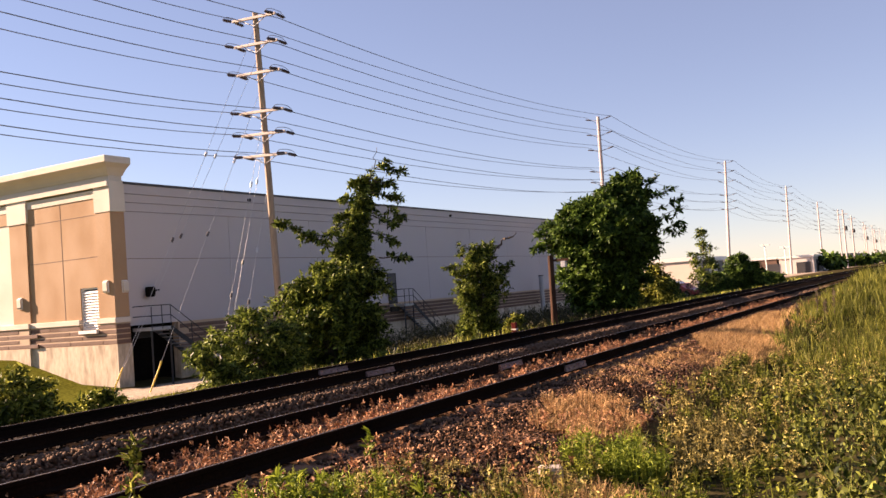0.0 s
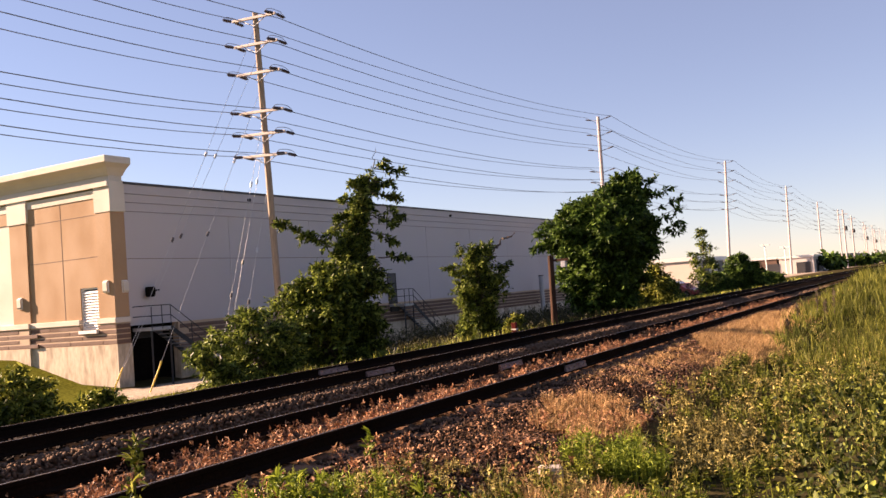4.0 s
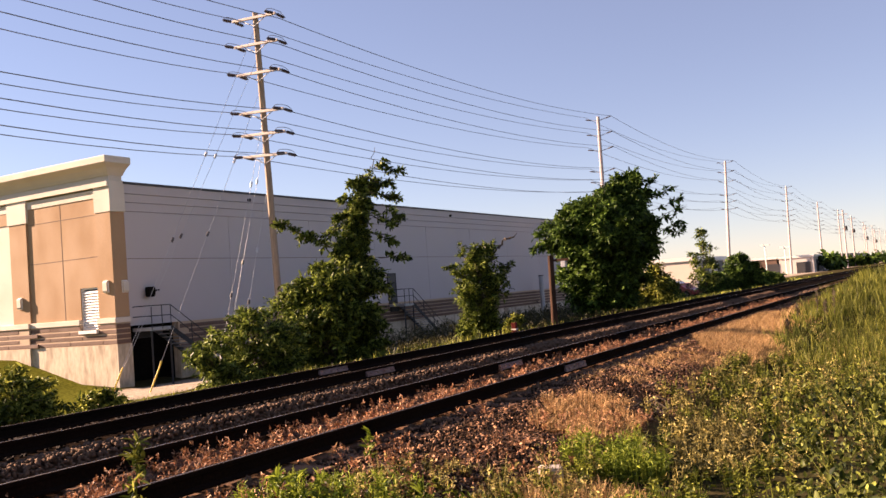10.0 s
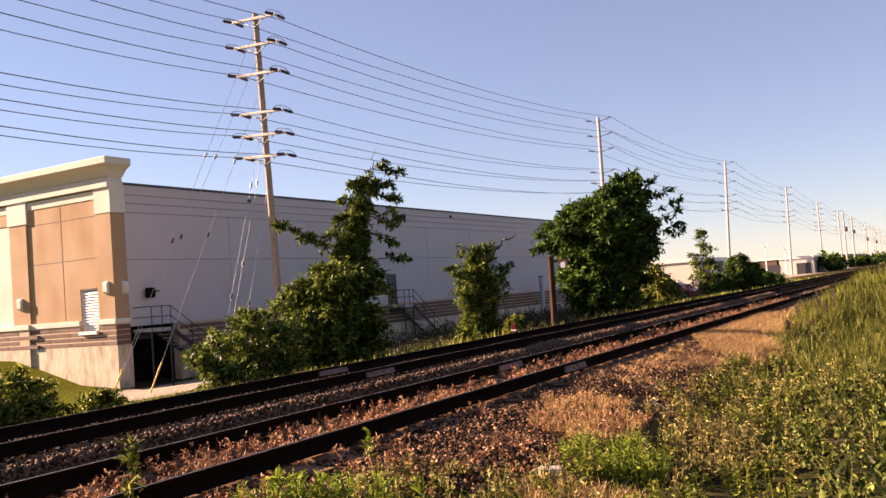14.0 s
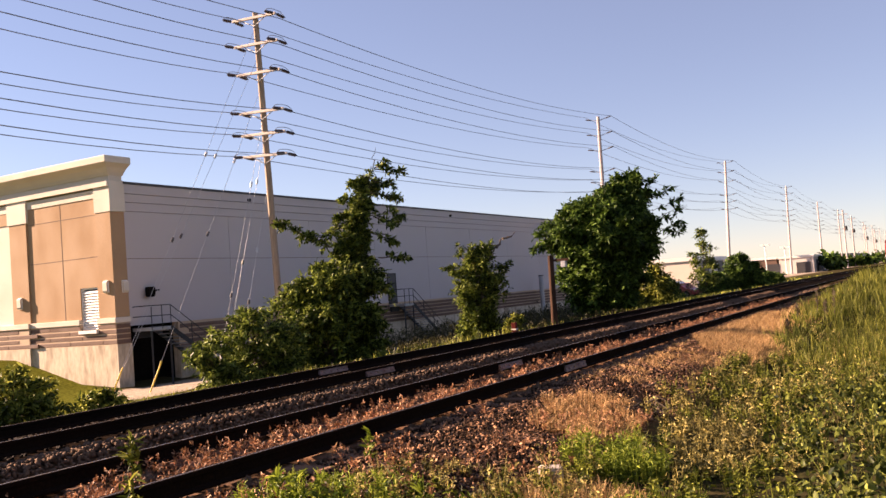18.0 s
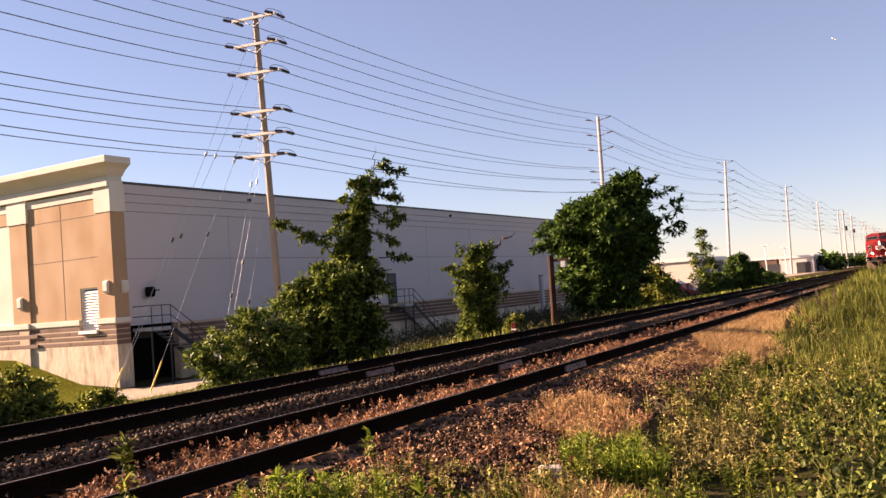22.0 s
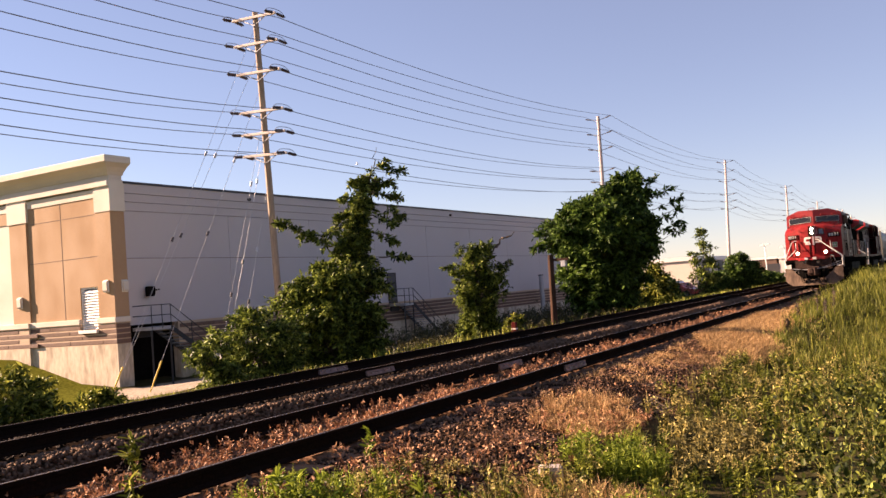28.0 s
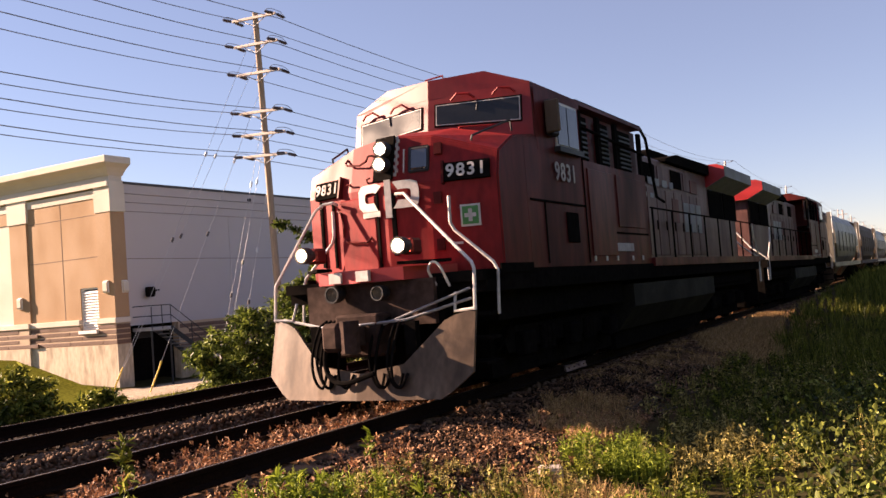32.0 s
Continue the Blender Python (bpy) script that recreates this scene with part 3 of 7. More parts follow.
def wall_light(x, y, z, facing):
    g = empty("wall_light", pose(x, y, z, 0, 0, facing), "pale box-shaped wall light", "wall light", "wall lights")
    part("backplate", boxes((-0.16, 0.16, -0.06, 0.0, -0.3, 0.3), bevel=0.01), WHITE_METAL, g)
    bm = bmesh.new()
    loft(bm, [[(-0.15, -0.06, z0), (-0.15, -0.06 - d, z0), (0.15, -0.06 - d, z0), (0.15, -0.06, z0)] for z0, d in ((-0.27, 0.05), (-0.2, 0.09), (0.2, 0.09), (0.27, 0.05))])
    part("shade", bm, STUCCO_CREAM, g)
    return g


wall_light(-34.85, FRONT_Y, 2.78, 0)
wall_light(PIER_R, 29.1, 2.75, 90)
wall_light(-41.45, FRONT_Y - 0.02, 2.35, 0)

# stone courses of the front band, the corner and the side
blk = bmesh.new()
box(blk, -1.19, 1.19, -0.05, 0.05, -0.095, 0.095, bevel=0.014)
block = None
for row in range(4):
    z = 0.11 + 0.25 * row
    x = PIER_R - 1.25 - 2.4 * 8 - (0.0 if row % 2 else 0.9)
    while x < PIER_R - 2.5 - (0.0 if row % 2 else 0.9):
        x += 2.4
        if row == 3 and x - 1.19 < VENT_R and x + 1.19 > VENT_L:        # trimmed about the vent
            for a, b in ((x - 1.19, VENT_L - 0.01), (VENT_R + 0.01, x + 1.19)):
                if b - a > 0.1:
                    panel("stone_block", (a, b, FRONT_Y - 0.03, FRONT_Y + 0.07, z - 0.095, z + 0.095), BRICK, "", 0.014)
            continue
        if block is None:
            block = part("stone_block", blk, BRICK, store)
            ob = block
        else:
            ob = block.copy()
            scene.collection.objects.link(ob)
        ob.location = (x, FRONT_Y + (0.02 if x > -41.2 else -0.08), z)
    end = part("corner_block", boxes((PIER_R - 0.07 - (0.0 if row % 2 else 0.88), PIER_R + 0.03, FRONT_Y - 0.03, 29.32, z - 0.095, z + 0.095), bevel=0.014), BRICK, store)
for row in range(5):
    for k in range(1, 20):
        ob = block.copy()
        scene.collection.objects.link(ob)
        ob.location, ob.rotation_euler = (WALL_X + 0.03, 31.3 + 2.4 * k + (0.6 if row % 2 else 0), -0.45 + 0.26 * row), (0, 0, math.pi / 2)
far_band = bmesh.new()
for row in range(5):
    for k in range(20):
        y = 78.2 + 1.2 * k + (0.6 if row % 2 else 0)
        box(far_band, WALL_X, WALL_X + 0.07, y - 0.585, y + 0.585, -0.535 + 0.26 * row, -0.365 + 0.26 * row)
tagged(part("far_stonework", far_band, BRICK, store), kind="stuff")


def exit_stair(y, run, turn, label):
    """A steel landing on the wall with a rail and a flight of steps along it."""
    g = empty("exit_stair", pose(WALL_X + 0.05, y, -2.25), label, "stairs", "exit stairs")
    H, W, D = 2.92, 1.3, 1.25
    part("landing", boxes((0, W, 0, D, H - 0.16, H)), GALV, g)
    part("wall_bracket", boxes((0.0, 0.1, 0.1, D - 0.1, H - 0.5, H - 0.16)), DARK_METAL, g)
    for a, b in (((W - 0.05, 0.05), "l"), ((W - 0.05, D - 0.05), "r")):
        part("support_post", rods(((a[0], a[1], 0), (a[0], a[1], H)), r=0.05), DARK_METAL, g)
    n = 15
    for k in range(n):
        z = H - (k + 1) * H / (n + 1)
        part("step", boxes((0.05, W, D + k * run, D + (k + 1) * run + 0.03, z - 0.04, z)), GALV, g)
    L = n * run
    for x in (0.05, W):
        bm = bmesh.new()
        loft(bm, [[(x + dx, yy, z + dz) for dx, dz in ((-0.025, -0.16), (0.025, -0.16), (0.025, 0.1), (-0.025, 0.1))] for yy, z in ((D, H - 0.05), (D + L, 0.12))])
        part("stringer", bm, DARK_METAL, g)
    for hgt in (1.05, 0.55):
        part("handrail", pipe([(W, 0.05, H + hgt), (W, D, H + hgt), (W, D + L, 0.15 + hgt)], 0.024), DARK_METAL, g)
        part("end_rail", rods(((0.02, 0.05, H + hgt), (W, 0.05, H + hgt)), r=0.024), DARK_METAL, g)
    for yy, z in [(0.05, H), (0.7, H), (D, H)] + [(D + L * t, H * (1 - t)) for t in (0.33, 0.66, 1.0)]:
        part("rail_post", rods(((W, yy, max(z - 0.1, 0)), (W, yy, z + 1.05)), r=0.022), DARK_METAL, g)
    return g


exit_stair(29.45, 0.27, 1, "dark steel exit stair against the grey wall")
exit_stair(52.2, 0.27, 1, "steel exit stair behind the weeds")


def exit_door(name, y):
    d = empty(name, pose(WALL_X + 0.02, y, 0.72), "grey steel exit door in the side wall", "door", kind="structure")
    part("door_frame", boxes((0, 0.06, -0.55, -0.48, 0, 2.2), (0, 0.06, 0.48, 0.55, 0, 2.2), (0, 0.06, -0.55, 0.55, 2.13, 2.2)), DARK_METAL, d)
    part("door_leaf", boxes((0, 0.04, -0.48, 0.48, 0, 2.13)), COPING, d)
    part("door_handle", boxes((0.04, 0.09, -0.4, -0.28, 1.0, 1.05)), GALV, d)


exit_door("door_1", 52.75)
# dark wall lamp over the first landing, and scuppers on the wall
lamp = empty("flood_lamp", pose(WALL_X, 30.5, 2.42), "black flood lamp on a bracket on the wall", "lamp")
part("lamp_body", boxes((0.1, 0.4, -0.22, 0.22, -0.25, 0.25), bevel=0.04), BLACK, lamp)
part("bracket", rods(((0, 0, 0.1), (0.15, 0, 0.1)), ((0.3, 0.28, 0.05), (0.35, 0.5, 0.08)), r=0.04), BLACK, lamp)
part("lens", boxes((0.4, 0.415, -0.18, 0.18, -0.2, 0.2)), BLACK, lamp)
for y in (38.2, 50.5, 62):
    v = empty("roof_drain", pose(WALL_X + 0.1, y, 7.45), "small dark roof drain outlet", "drain", "roof drains")
    part("spout", rods(((-0.05, 0, 0), (0.15, 0, -0.03)), r=0.09, n=10), DARK_METAL, v)
# dark undercroft below the first landing
panel("undercroft", (WALL_X - 1.2, WALL_X - 1.1, 29.32, 32.4, -2.6, 0.82), BLACK, "dark opening under the landing")
# tall standpipe by the wall
sp = empty("standpipe", pose(-33.2, 77.0, -1.6), "grey vent pipe beside the wall", "pipe")
part("pipe", rods(((0, 0, 0), (0, 0, 3.7)), r=0.22, n=12), GALV, sp)
part("cap", rods(((0, 0, 3.7), (0, 0, 3.78)), r=0.26, n=12), DARK_METAL, sp)


# ---------------------------------------------------------------- the power line
LINE_X = -27.0
ARM_DZ = (-0.25, -1.50, -2.86, -4.70, -5.76, -6.78)
TIER_DZ = (-0.3, -1.75, -3.2, -5.25, -6.3, -7.4)
WIRE_Z = {1: (14.6, 13.35, 12.08, 10.27, 9.24, 8.2), -1: (15.07, 13.71, 12.40, 10.53, 9.47, 8.43)}     # on the strain pole
WIRE_FALL = {1: (0.167, 0.161, 0.154, 0.150, 0.134, 0.118), -1: (0.161, 0.157, 0.146, 0.141, 0.125, 0.110)}     # towards the slack span
POLES = [(-17.0, 13.0), (31.5, 15.1), (79.3, 16.75), (136, 17.8), (196, 18.0), (249, 17.4), (302, 17.7), (350, 17.0), (405, 17.2), (460, 17.2), (515, 17.2), (570, 17.2)]


def power_pole(y, top, strain, n=10):
    base = float(ground_z(LINE_X, y))
    p = empty("power_pole", pose(LINE_X + (9.7 if y < 0 else 0), y + (0.3 if strain else 0), base - 0.2, 1.4 if strain else 0), "tall weathered wooden power pole with six crossarms" if strain else "tall wooden power pole with six tiers of wires",
              "power pole", "power poles")
    h = top - base + 0.2
    slant = {79.3: -0.3, 136: -0.85, 196: -0.45}.get(y, 0.0)
    part("pole", rod(bmesh.new(), (slant, 0, 0), (0, 0, h), 0.18 if strain else 0.25, 0.135 if strain else 0.15, n), WOOD_POLE if strain else GREY_POLE, p)
    for dz in ARM_DZ if strain else TIER_DZ if y > 0 else (-0.45, -1.45, -2.25, -3.9, -4.15, -4.4):
        z = h + dz
        if strain:
            bm = boxes((-1.33, 1.33, -0.19, -0.08, -0.06, 0.06), bevel=0.012)
            bm.transform(pose(0, 0, z, 0, 3.4, 0))          # the arms hang a little out of level
            arm = part("crossarm", bm, WOOD_ARM, p)
            part("brace", rods(((-0.7, -0.1, z - 0.05), (0, -0.12, z - 0.4)), ((0.7, -0.1, z - 0.05), (0, -0.12, z - 0.4)), r=0.025), GALV, p)
            for s in (-1, 1):
                z = h + dz - s * 0.08
                for d in (-1, 1):
                    bm = lathe(bmesh.new(), (s * 1.28, -0.13 + d * 0.08, z), (s * 1.28, -0.13 + d * 0.72, z - 0.06), (0.02, 0.035, 0.085, 0.035, 0.085, 0.035, 0.085, 0.035, 0.085, 0.03, 0.02))
                    part("strain_insulator", bm, PORCELAIN, arm)
                part("jumper", pipe(curved([(s * 1.28, -0.85, z - 0.05), (s * 1.3, -0.55, z + 0.14), (s * 1.3, 0.2, z + 0.16), (s * 1.28, 0.62, z - 0.05)]), 0.014, 5), WIRE, arm)
        else:
            for s in (-1, 1):
                part("bracket", rods(((0, 0, z - 0.1), (s * 0.75, 0, z + 0.06)), r=0.035, n=5), GALV, p)
                bm = lathe(bmesh.new(), (s * 0.72, 0, z + 0.05), (s * 1.26, 0, z + 0.17), (0.03, 0.075, 0.045, 0.075, 0.045, 0.075, 0.045, 0.06, 0.03), 7)
                part("post_insulator", bm, PORCELAIN, p)
    return p


for i, (y, top) in enumerate(POLES):
    power_pole(y, top, i == 1)


def wire_point(i, k, s):
    y, top = POLES[i]
    if i == 1:
        return Vector((LINE_X + s * 1.28, y, WIRE_Z[s][k]))
    if i == 0:                                       # the slack span that leaves the line at an angle
        a = WIRE_Z[s][k]
        return Vector((LINE_X + s * 1.28 + 9.7, y, a - WIRE_FALL[s][k] * 49.5 + 0.0024 * 49.5 ** 2))
    return Vector((LINE_X + s * 1.25, y, top + TIER_DZ[k] + (0.40 if s < 0 else 0.18)))


def wires():
    for k in range(6):
        for s in (-1, 1):
            pts = []
            for i in range(len(POLES) - 1):
                a, b = wire_point(i, k, s), wire_point(i + 1, k, s)
                sag = (0.0006 if i == 0 else 0.00034 if s > 0 else 0.00027) * (b - a).length ** 2
                m = 18 if i < 3 else 8
                for j in range(m):
                    t = j / m
                    q = a.lerp(b, t)
                    q.z -= 4 * sag * t * (1 - t)
                    pts.append(q)
            pts.append(wire_point(len(POLES) - 1, k, s))
            tagged(part("power_line", pipe(pts, 0.019, 4), WIRE), "thin dark overhead power line", "power line", "power lines")


wires()


def guy(a, b, clips, guarded):
    g = empty("guy_wire", pose(*b), "thin steel guy wire anchoring the pole", "guy wire", "guy wires")
    a, b = Vector(a) - Vector(b), Vector((0, 0, 0))
    part("cable", rods((a, b), r=0.009, n=5), GUY, g)
    for t in clips:
        q = b.lerp(a, t)
        d = (a - b).normalized()
        part("strain_insulator", rods((q - d * 0.1, q + d * 0.1), r=0.055, n=7), PORCELAIN if t < 0.6 else GUY, g)
    if guarded:
        d = (a - b).normalized()
        part("guard", rods((b, b + d * 1.35), r=0.030, n=8), YELLOW, g, "yellow plastic guard")


for (py, z, ay, ax, guarded, clips) in ((31.4, 14.5, 21.9, -27.0, True, (0.37, 0.60)), (31.4, 13.0, 21.95, -27.05, False, (0.42, 0.66)), (31.5, 11.6, 23.75, -26.95, True, (0.47, 0.72)),
                                        (31.5, 10.2, 27.35, -27.0, False, (0.30, 0.72)), (31.5, 9.2, 27.5, -26.8, False, (0.46, 0.8)), (31.6, 7.3, 28.7, -27.1, False, (0.36, 0.62))):
    guy((LINE_X, py, z), (ax, ay, float(ground_z(ax, ay)) - 0.02), clips, guarded)


# ---------------------------------------------------------------- the train
def nose_front(x, z):
    """How far back the nose's front lies at offset x and height z: a shallow wedge that leans back near its top."""
    return 0.80 + np.interp(abs(x), (0, 0.62, 1.5), (0, 0.085, 0.30)) + 0.16 * max(z - 2.75, 0) / 0.7


def nose_ring(z, zm, zc, yb=2.3):
    return [(-1.5, yb, zc)] + [(x, nose_front(x, zz), zz) for x, zz in ((-1.5, zc), (-0.62, zm), (0, z), (0.62, zm), (1.5, zc))] + [(1.5, yb, zc)]


def on_nose(x, z, out=0.0):
    """A point of the nose's front at offset x and height z, and its way outwards."""
    slope = 0.137 if abs(x) < 0.62 else 0.244
    n = Vector((math.copysign(slope, x), -1, 0.22 if z > 2.75 else 0.0)).normalized()
    return Vector((x, nose_front(x, z), z)) + n * out, n


def nose_frame(x, z, out):
    """A pose on the nose's face: local x across, local y inwards, z up the face."""
    p, n = on_nose(x, z, out)
    side = Vector((-n.y, n.x, 0)).normalized()
    m = Matrix((side, -n, n.cross(side))).transposed().to_4x4()
    m.translation = p
    return m


def plate(name, w, h, d, m, material, parent, label="", bevel=0.0):
    bm = boxes((-w / 2, w / 2, -d, d * 0.2, -h / 2, h / 2), bevel=bevel)
    bm.transform(m)
    return part(name, bm, material, parent, label)


def lettering(text, size, m, material, parent, name="number", label=""):
    cu = bpy.data.curves.new(name, "FONT")
    cu.body, cu.size, cu.align_x, cu.align_y, cu.extrude, cu.offset = text, size, "CENTER", "CENTER", 0.004, size * 0.018
    cu.space_character = 1.18
    tmp = bpy.data.objects.new(name, cu)
    me = bpy.data.meshes.new_from_object(tmp)
    bpy.data.objects.remove(tmp)
    me.transform(m @ pose(0, 0, 0, 90, 0, 0))
    return put(name, me, material, parent, label)


def lamp_unit(g, m, r, name="headlight", lit=LAMP_ON):
    """A lamp deep in a round can: rim, dished reflector, and a small lens at the bottom of the dish."""
    bm = bmesh.new()
    ring = lambda q, y: [(q * math.cos(2 * math.pi * k / 16), y, q * math.sin(2 * math.pi * k / 16)) for k in range(16)]
    loft(bm, [ring(r * 1.0, 0.02), ring(r * 1.25, -0.05), ring(r * 1.25, -0.17), ring(r * 1.04, -0.17), ring(r * 1.0, -0.13)], caps=False)
    bm.transform(m)
    can = part(name, bm, DARK_METAL, g)
    bm = bmesh.new()
    loft(bm, [ring(r * 1.0, -0.15), ring(r * 0.9, -0.06), ring(r * 0.50, -0.012)], caps=False)
    bm.transform(m)
    part("reflector", bm, REFLECTOR, can)
    bm = bmesh.new()
    rod(bm, (0, 0.0, 0), (0, -0.022, 0), r * 0.52, r * 0.48, 14)
    bm.transform(m)
    part("lens", bm, lit, can, "lit lamp lens")


def arc_letter(w, h, t, a0, a1, n=12):
    """A thick open band along an arc of a rounded square, flat in x and z."""
    bm = bmesh.new()
    rings = []
    for i in range(n + 1):
        a = radians(a0 + (a1 - a0) * i / n)
        c, s = math.cos(a), math.sin(a)
        k = (abs(c) ** 5 + abs(s) ** 5) ** -0.2
        o = Vector((c * k * w / 2, 0, s * k * h / 2))
        q = Vector((c * k * (w / 2 - t), 0, s * k * (h / 2 - t)))
        rings.append([o, q, q + Vector((0, -0.006, 0)), o + Vector((0, -0.006, 0))])
    return loft(bm, rings)


def wheelset(parent, y, r=0.53):
    bm = bmesh.new()
    for s in (-1, 1):
        rod(bm, (s * 0.66, 0, 0), (s * 0.80, 0, 0), r, r * 0.985, 24)
        rod(bm, (s * 0.655, 0, 0), (s * 0.685, 0, 0), r + 0.028, n=24)
        rod(bm, (s * 0.80, 0, 0), (s * 0.83, 0, 0), r * 0.36, n=10)
        for k in range(6):
            a = k * math.pi / 3
            rod(bm, (s * 0.80, 0.3 * r * 2 * 0.5 * math.cos(a), 0.3 * r * math.sin(a)), (s * 0.812, r * 0.62 * math.cos(a), r * 0.62 * math.sin(a)), 0.03, n=5)
    rod(bm, (-0.8, 0, 0), (0.8, 0, 0), 0.09, n=8)
    w = part("wheelset", bm, BLACK, parent)
    w.location = (0, y, r + 0.0)
    return w


def truck(g, y, spacing, axles, r=0.53, x=1.02):
    """A bogie: side frames with springs and journal boxes, and its wheelsets."""
    half = spacing * (axles - 1) / 2
    bm = bmesh.new()
    for s in (-1, 1):
        x0, x1 = sorted((s * (x - 0.08), s * (x + 0.08)))
        loft(bm, [[(xx, y + yy, z) for yy, z in ((-half - 0.55, 0.62), (-half - 0.2, 0.78), (half + 0.2, 0.78), (half + 0.55, 0.62), (half + 0.4, 0.42), (half * 0.5, 0.48), (-half * 0.5, 0.48), (-half - 0.4, 0.42))]
                  for xx in (x0, x1)])
        for k in range(axles):
            yy = y - half + spacing * k
            box(bm, min(s * (x + 0.06), s * (x + 0.24)), max(s * (x + 0.06), s * (x + 0.24)), yy - 0.19, yy + 0.19, 0.36, 0.70, bevel=0.03)
        for k in range(axles - 1):
            yy = y - half + spacing * (k + 0.5)
            for d in (-0.16, 0, 0.16):
                rod(bm, (s * (x + 0.1), yy + d, 0.40), (s * (x + 0.1), yy + d, 0.74), 0.065, n=8)
    box(bm, -x, x, y - 0.25, y + 0.25, 0.5, 0.95)
    t = part("bogie", bm, BLACK, g, "grimy black bogie frame")
    for k in range(axles):
        wheelset(t, y - half + spacing * k, r)
    return t


def coupler(g, y, d, material=BLACK):
    """d: -1 towards the front."""
    bm = bmesh.new()
    box(bm, -0.13, 0.13, min(y, y + d * 0.5), max(y, y + d * 0.5), 0.74, 0.98, bevel=0.02)
    box(bm, -0.22, 0.05, min(y + d * 0.45, y + d * 0.72), max(y + d * 0.45, y + d * 0.72), 0.70, 1.04, bevel=0.05)
    rod(bm, (0.13, y + d * 0.6, 0.68), (0.13, y + d * 0.6, 1.06), 0.12, n=10)
    part("coupler", bm, material, g)


def locomotive():
    g = empty("locomotive", pose(0, 0, 0), "grimy red diesel freight locomotive with a wedge nose", "locomotive", "locomotives")
    END = 18.95
    # nose and cab shell
    bm = bmesh.new()
    rings = [nose_ring(1.55, 1.55, 1.55), nose_ring(2.75, 2.75, 2.75), nose_ring(3.42, 3.36, 3.06)]
    top = [(-1.5, 2.45, 3.42), (-1.5, 1.62, 3.30), (-0.62, 1.65, 3.52), (0, 1.6, 3.56), (0.62, 1.65, 3.52), (1.5, 1.62, 3.30), (1.5, 2.45, 3.42)]
    loft(bm, rings + [top])
    bmesh.ops.recalc_face_normals(bm, faces=bm.faces[:])
    bmesh.ops.bevel(bm, geom=[e for e in bm.edges if e.calc_face_angle(0) > 0.3], offset=0.02, segments=2, affect="EDGES")
    # sideways faces take the darker copy, which carries their shade
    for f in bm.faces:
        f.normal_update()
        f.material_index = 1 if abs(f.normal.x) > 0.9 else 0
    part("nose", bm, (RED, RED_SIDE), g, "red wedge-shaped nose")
    bm = bmesh.new()      # cab between nose and equipment room
    cab = []
    for yc, ys, x, z in ((2.0, 2.34, 1.5, 3.1), (2.02, 2.34, 1.5, 3.62), (2.10, 2.40, 1.47, 4.14)):
        cab.append([(-x, 4.2, z), (-x, ys, z), (0, yc, z), (x, ys, z), (x, 4.2, z)])
    loft(bm, cab)
    # cab sides, too, get the red with shade in its colour
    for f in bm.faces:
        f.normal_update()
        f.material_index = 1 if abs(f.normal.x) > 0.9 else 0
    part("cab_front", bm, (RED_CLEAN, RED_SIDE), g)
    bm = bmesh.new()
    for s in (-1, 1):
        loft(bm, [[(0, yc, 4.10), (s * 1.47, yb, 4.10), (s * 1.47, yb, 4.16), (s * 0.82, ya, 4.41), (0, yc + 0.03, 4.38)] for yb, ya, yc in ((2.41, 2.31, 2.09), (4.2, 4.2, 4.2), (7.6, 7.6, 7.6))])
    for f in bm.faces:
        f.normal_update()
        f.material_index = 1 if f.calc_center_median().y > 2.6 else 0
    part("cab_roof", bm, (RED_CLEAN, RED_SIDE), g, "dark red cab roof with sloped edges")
    # windshields: panes in frames on the two front facets, with wipers and visors
    for s in (-1, 1):
        def face(x, z, out=0.0):
            t = (z - 3.62) / 0.52
            y = 2.02 + 0.08 * t + (0.32 - 0.02 * t) * abs(x) / 1.5
            return Vector((s * x + s * 0.2 * out, y - 0.97 * out, z + 0.14 * out))
        for name, lo, hi, m, out in (("gasket", 0.0, 0.0, BLACK, 0.012), ("window_frame", 0.024, 0.022, HANDRAIL, 0.018), ("windshield", 0.036, 0.034, WINDSHIELD, 0.022)):
            bm = bmesh.new()
            c = [face(0.10 + lo, 3.67 + hi, out), face(1.36 - lo, 3.60 + hi, out), face(1.36 - lo, 3.98 - hi, out), face(0.10 + lo, 4.01 - hi, out)]
            b = [p + Vector((0, 0.05, -0.02)) for p in c]
            loft(bm, [c, b])
            part(name, bm, m, g, {"window_frame": "worn pale window frame", "gasket": "black rubber gasket", "windshield": "dark windshield pane"}[name])
        part("window_divider", rods((face(0.72, 3.84, 0.03), face(0.74, 3.99, 0.03)), r=0.012), DARK_METAL, g)
        for a, b in ((0.35, 0.62), (0.95, 1.2)):
            part("wiper", pipe([face(a, 4.03, 0.03), face(a + 0.1, 4.10, 0.08), face(b, 4.08, 0.07), face(b + 0.08, 4.02, 0.05)], 0.017, 5), RED, g)
        part("grab_iron", pipe([face(0.45, 3.62, 0.0), face(0.5, 3.60, 0.09), face(0.95, 3.57, 0.09), face(1.0, 3.60, 0.0)], 0.013, 5), RED, g)
    # cab sides with window, mirror, seams, number area
    for s in (-1, 1):
        def side(y0, y1, z0, z1, d=0.02, x=1.5):
            return (s * x, s * (x + d), y0, y1, z0, z1) if s > 0 else (s * (x + d), s * x, y0, y1, z0, z1)
        part("cab_side", boxes(side(1.95, 4.2, 1.55, 3.2, 0.012, 1.49), side(2.43, 4.2, 3.2, 4.08, 0.012, 1.49)), RED_SIDE, g, "grimy red cab side, shade in its paint")
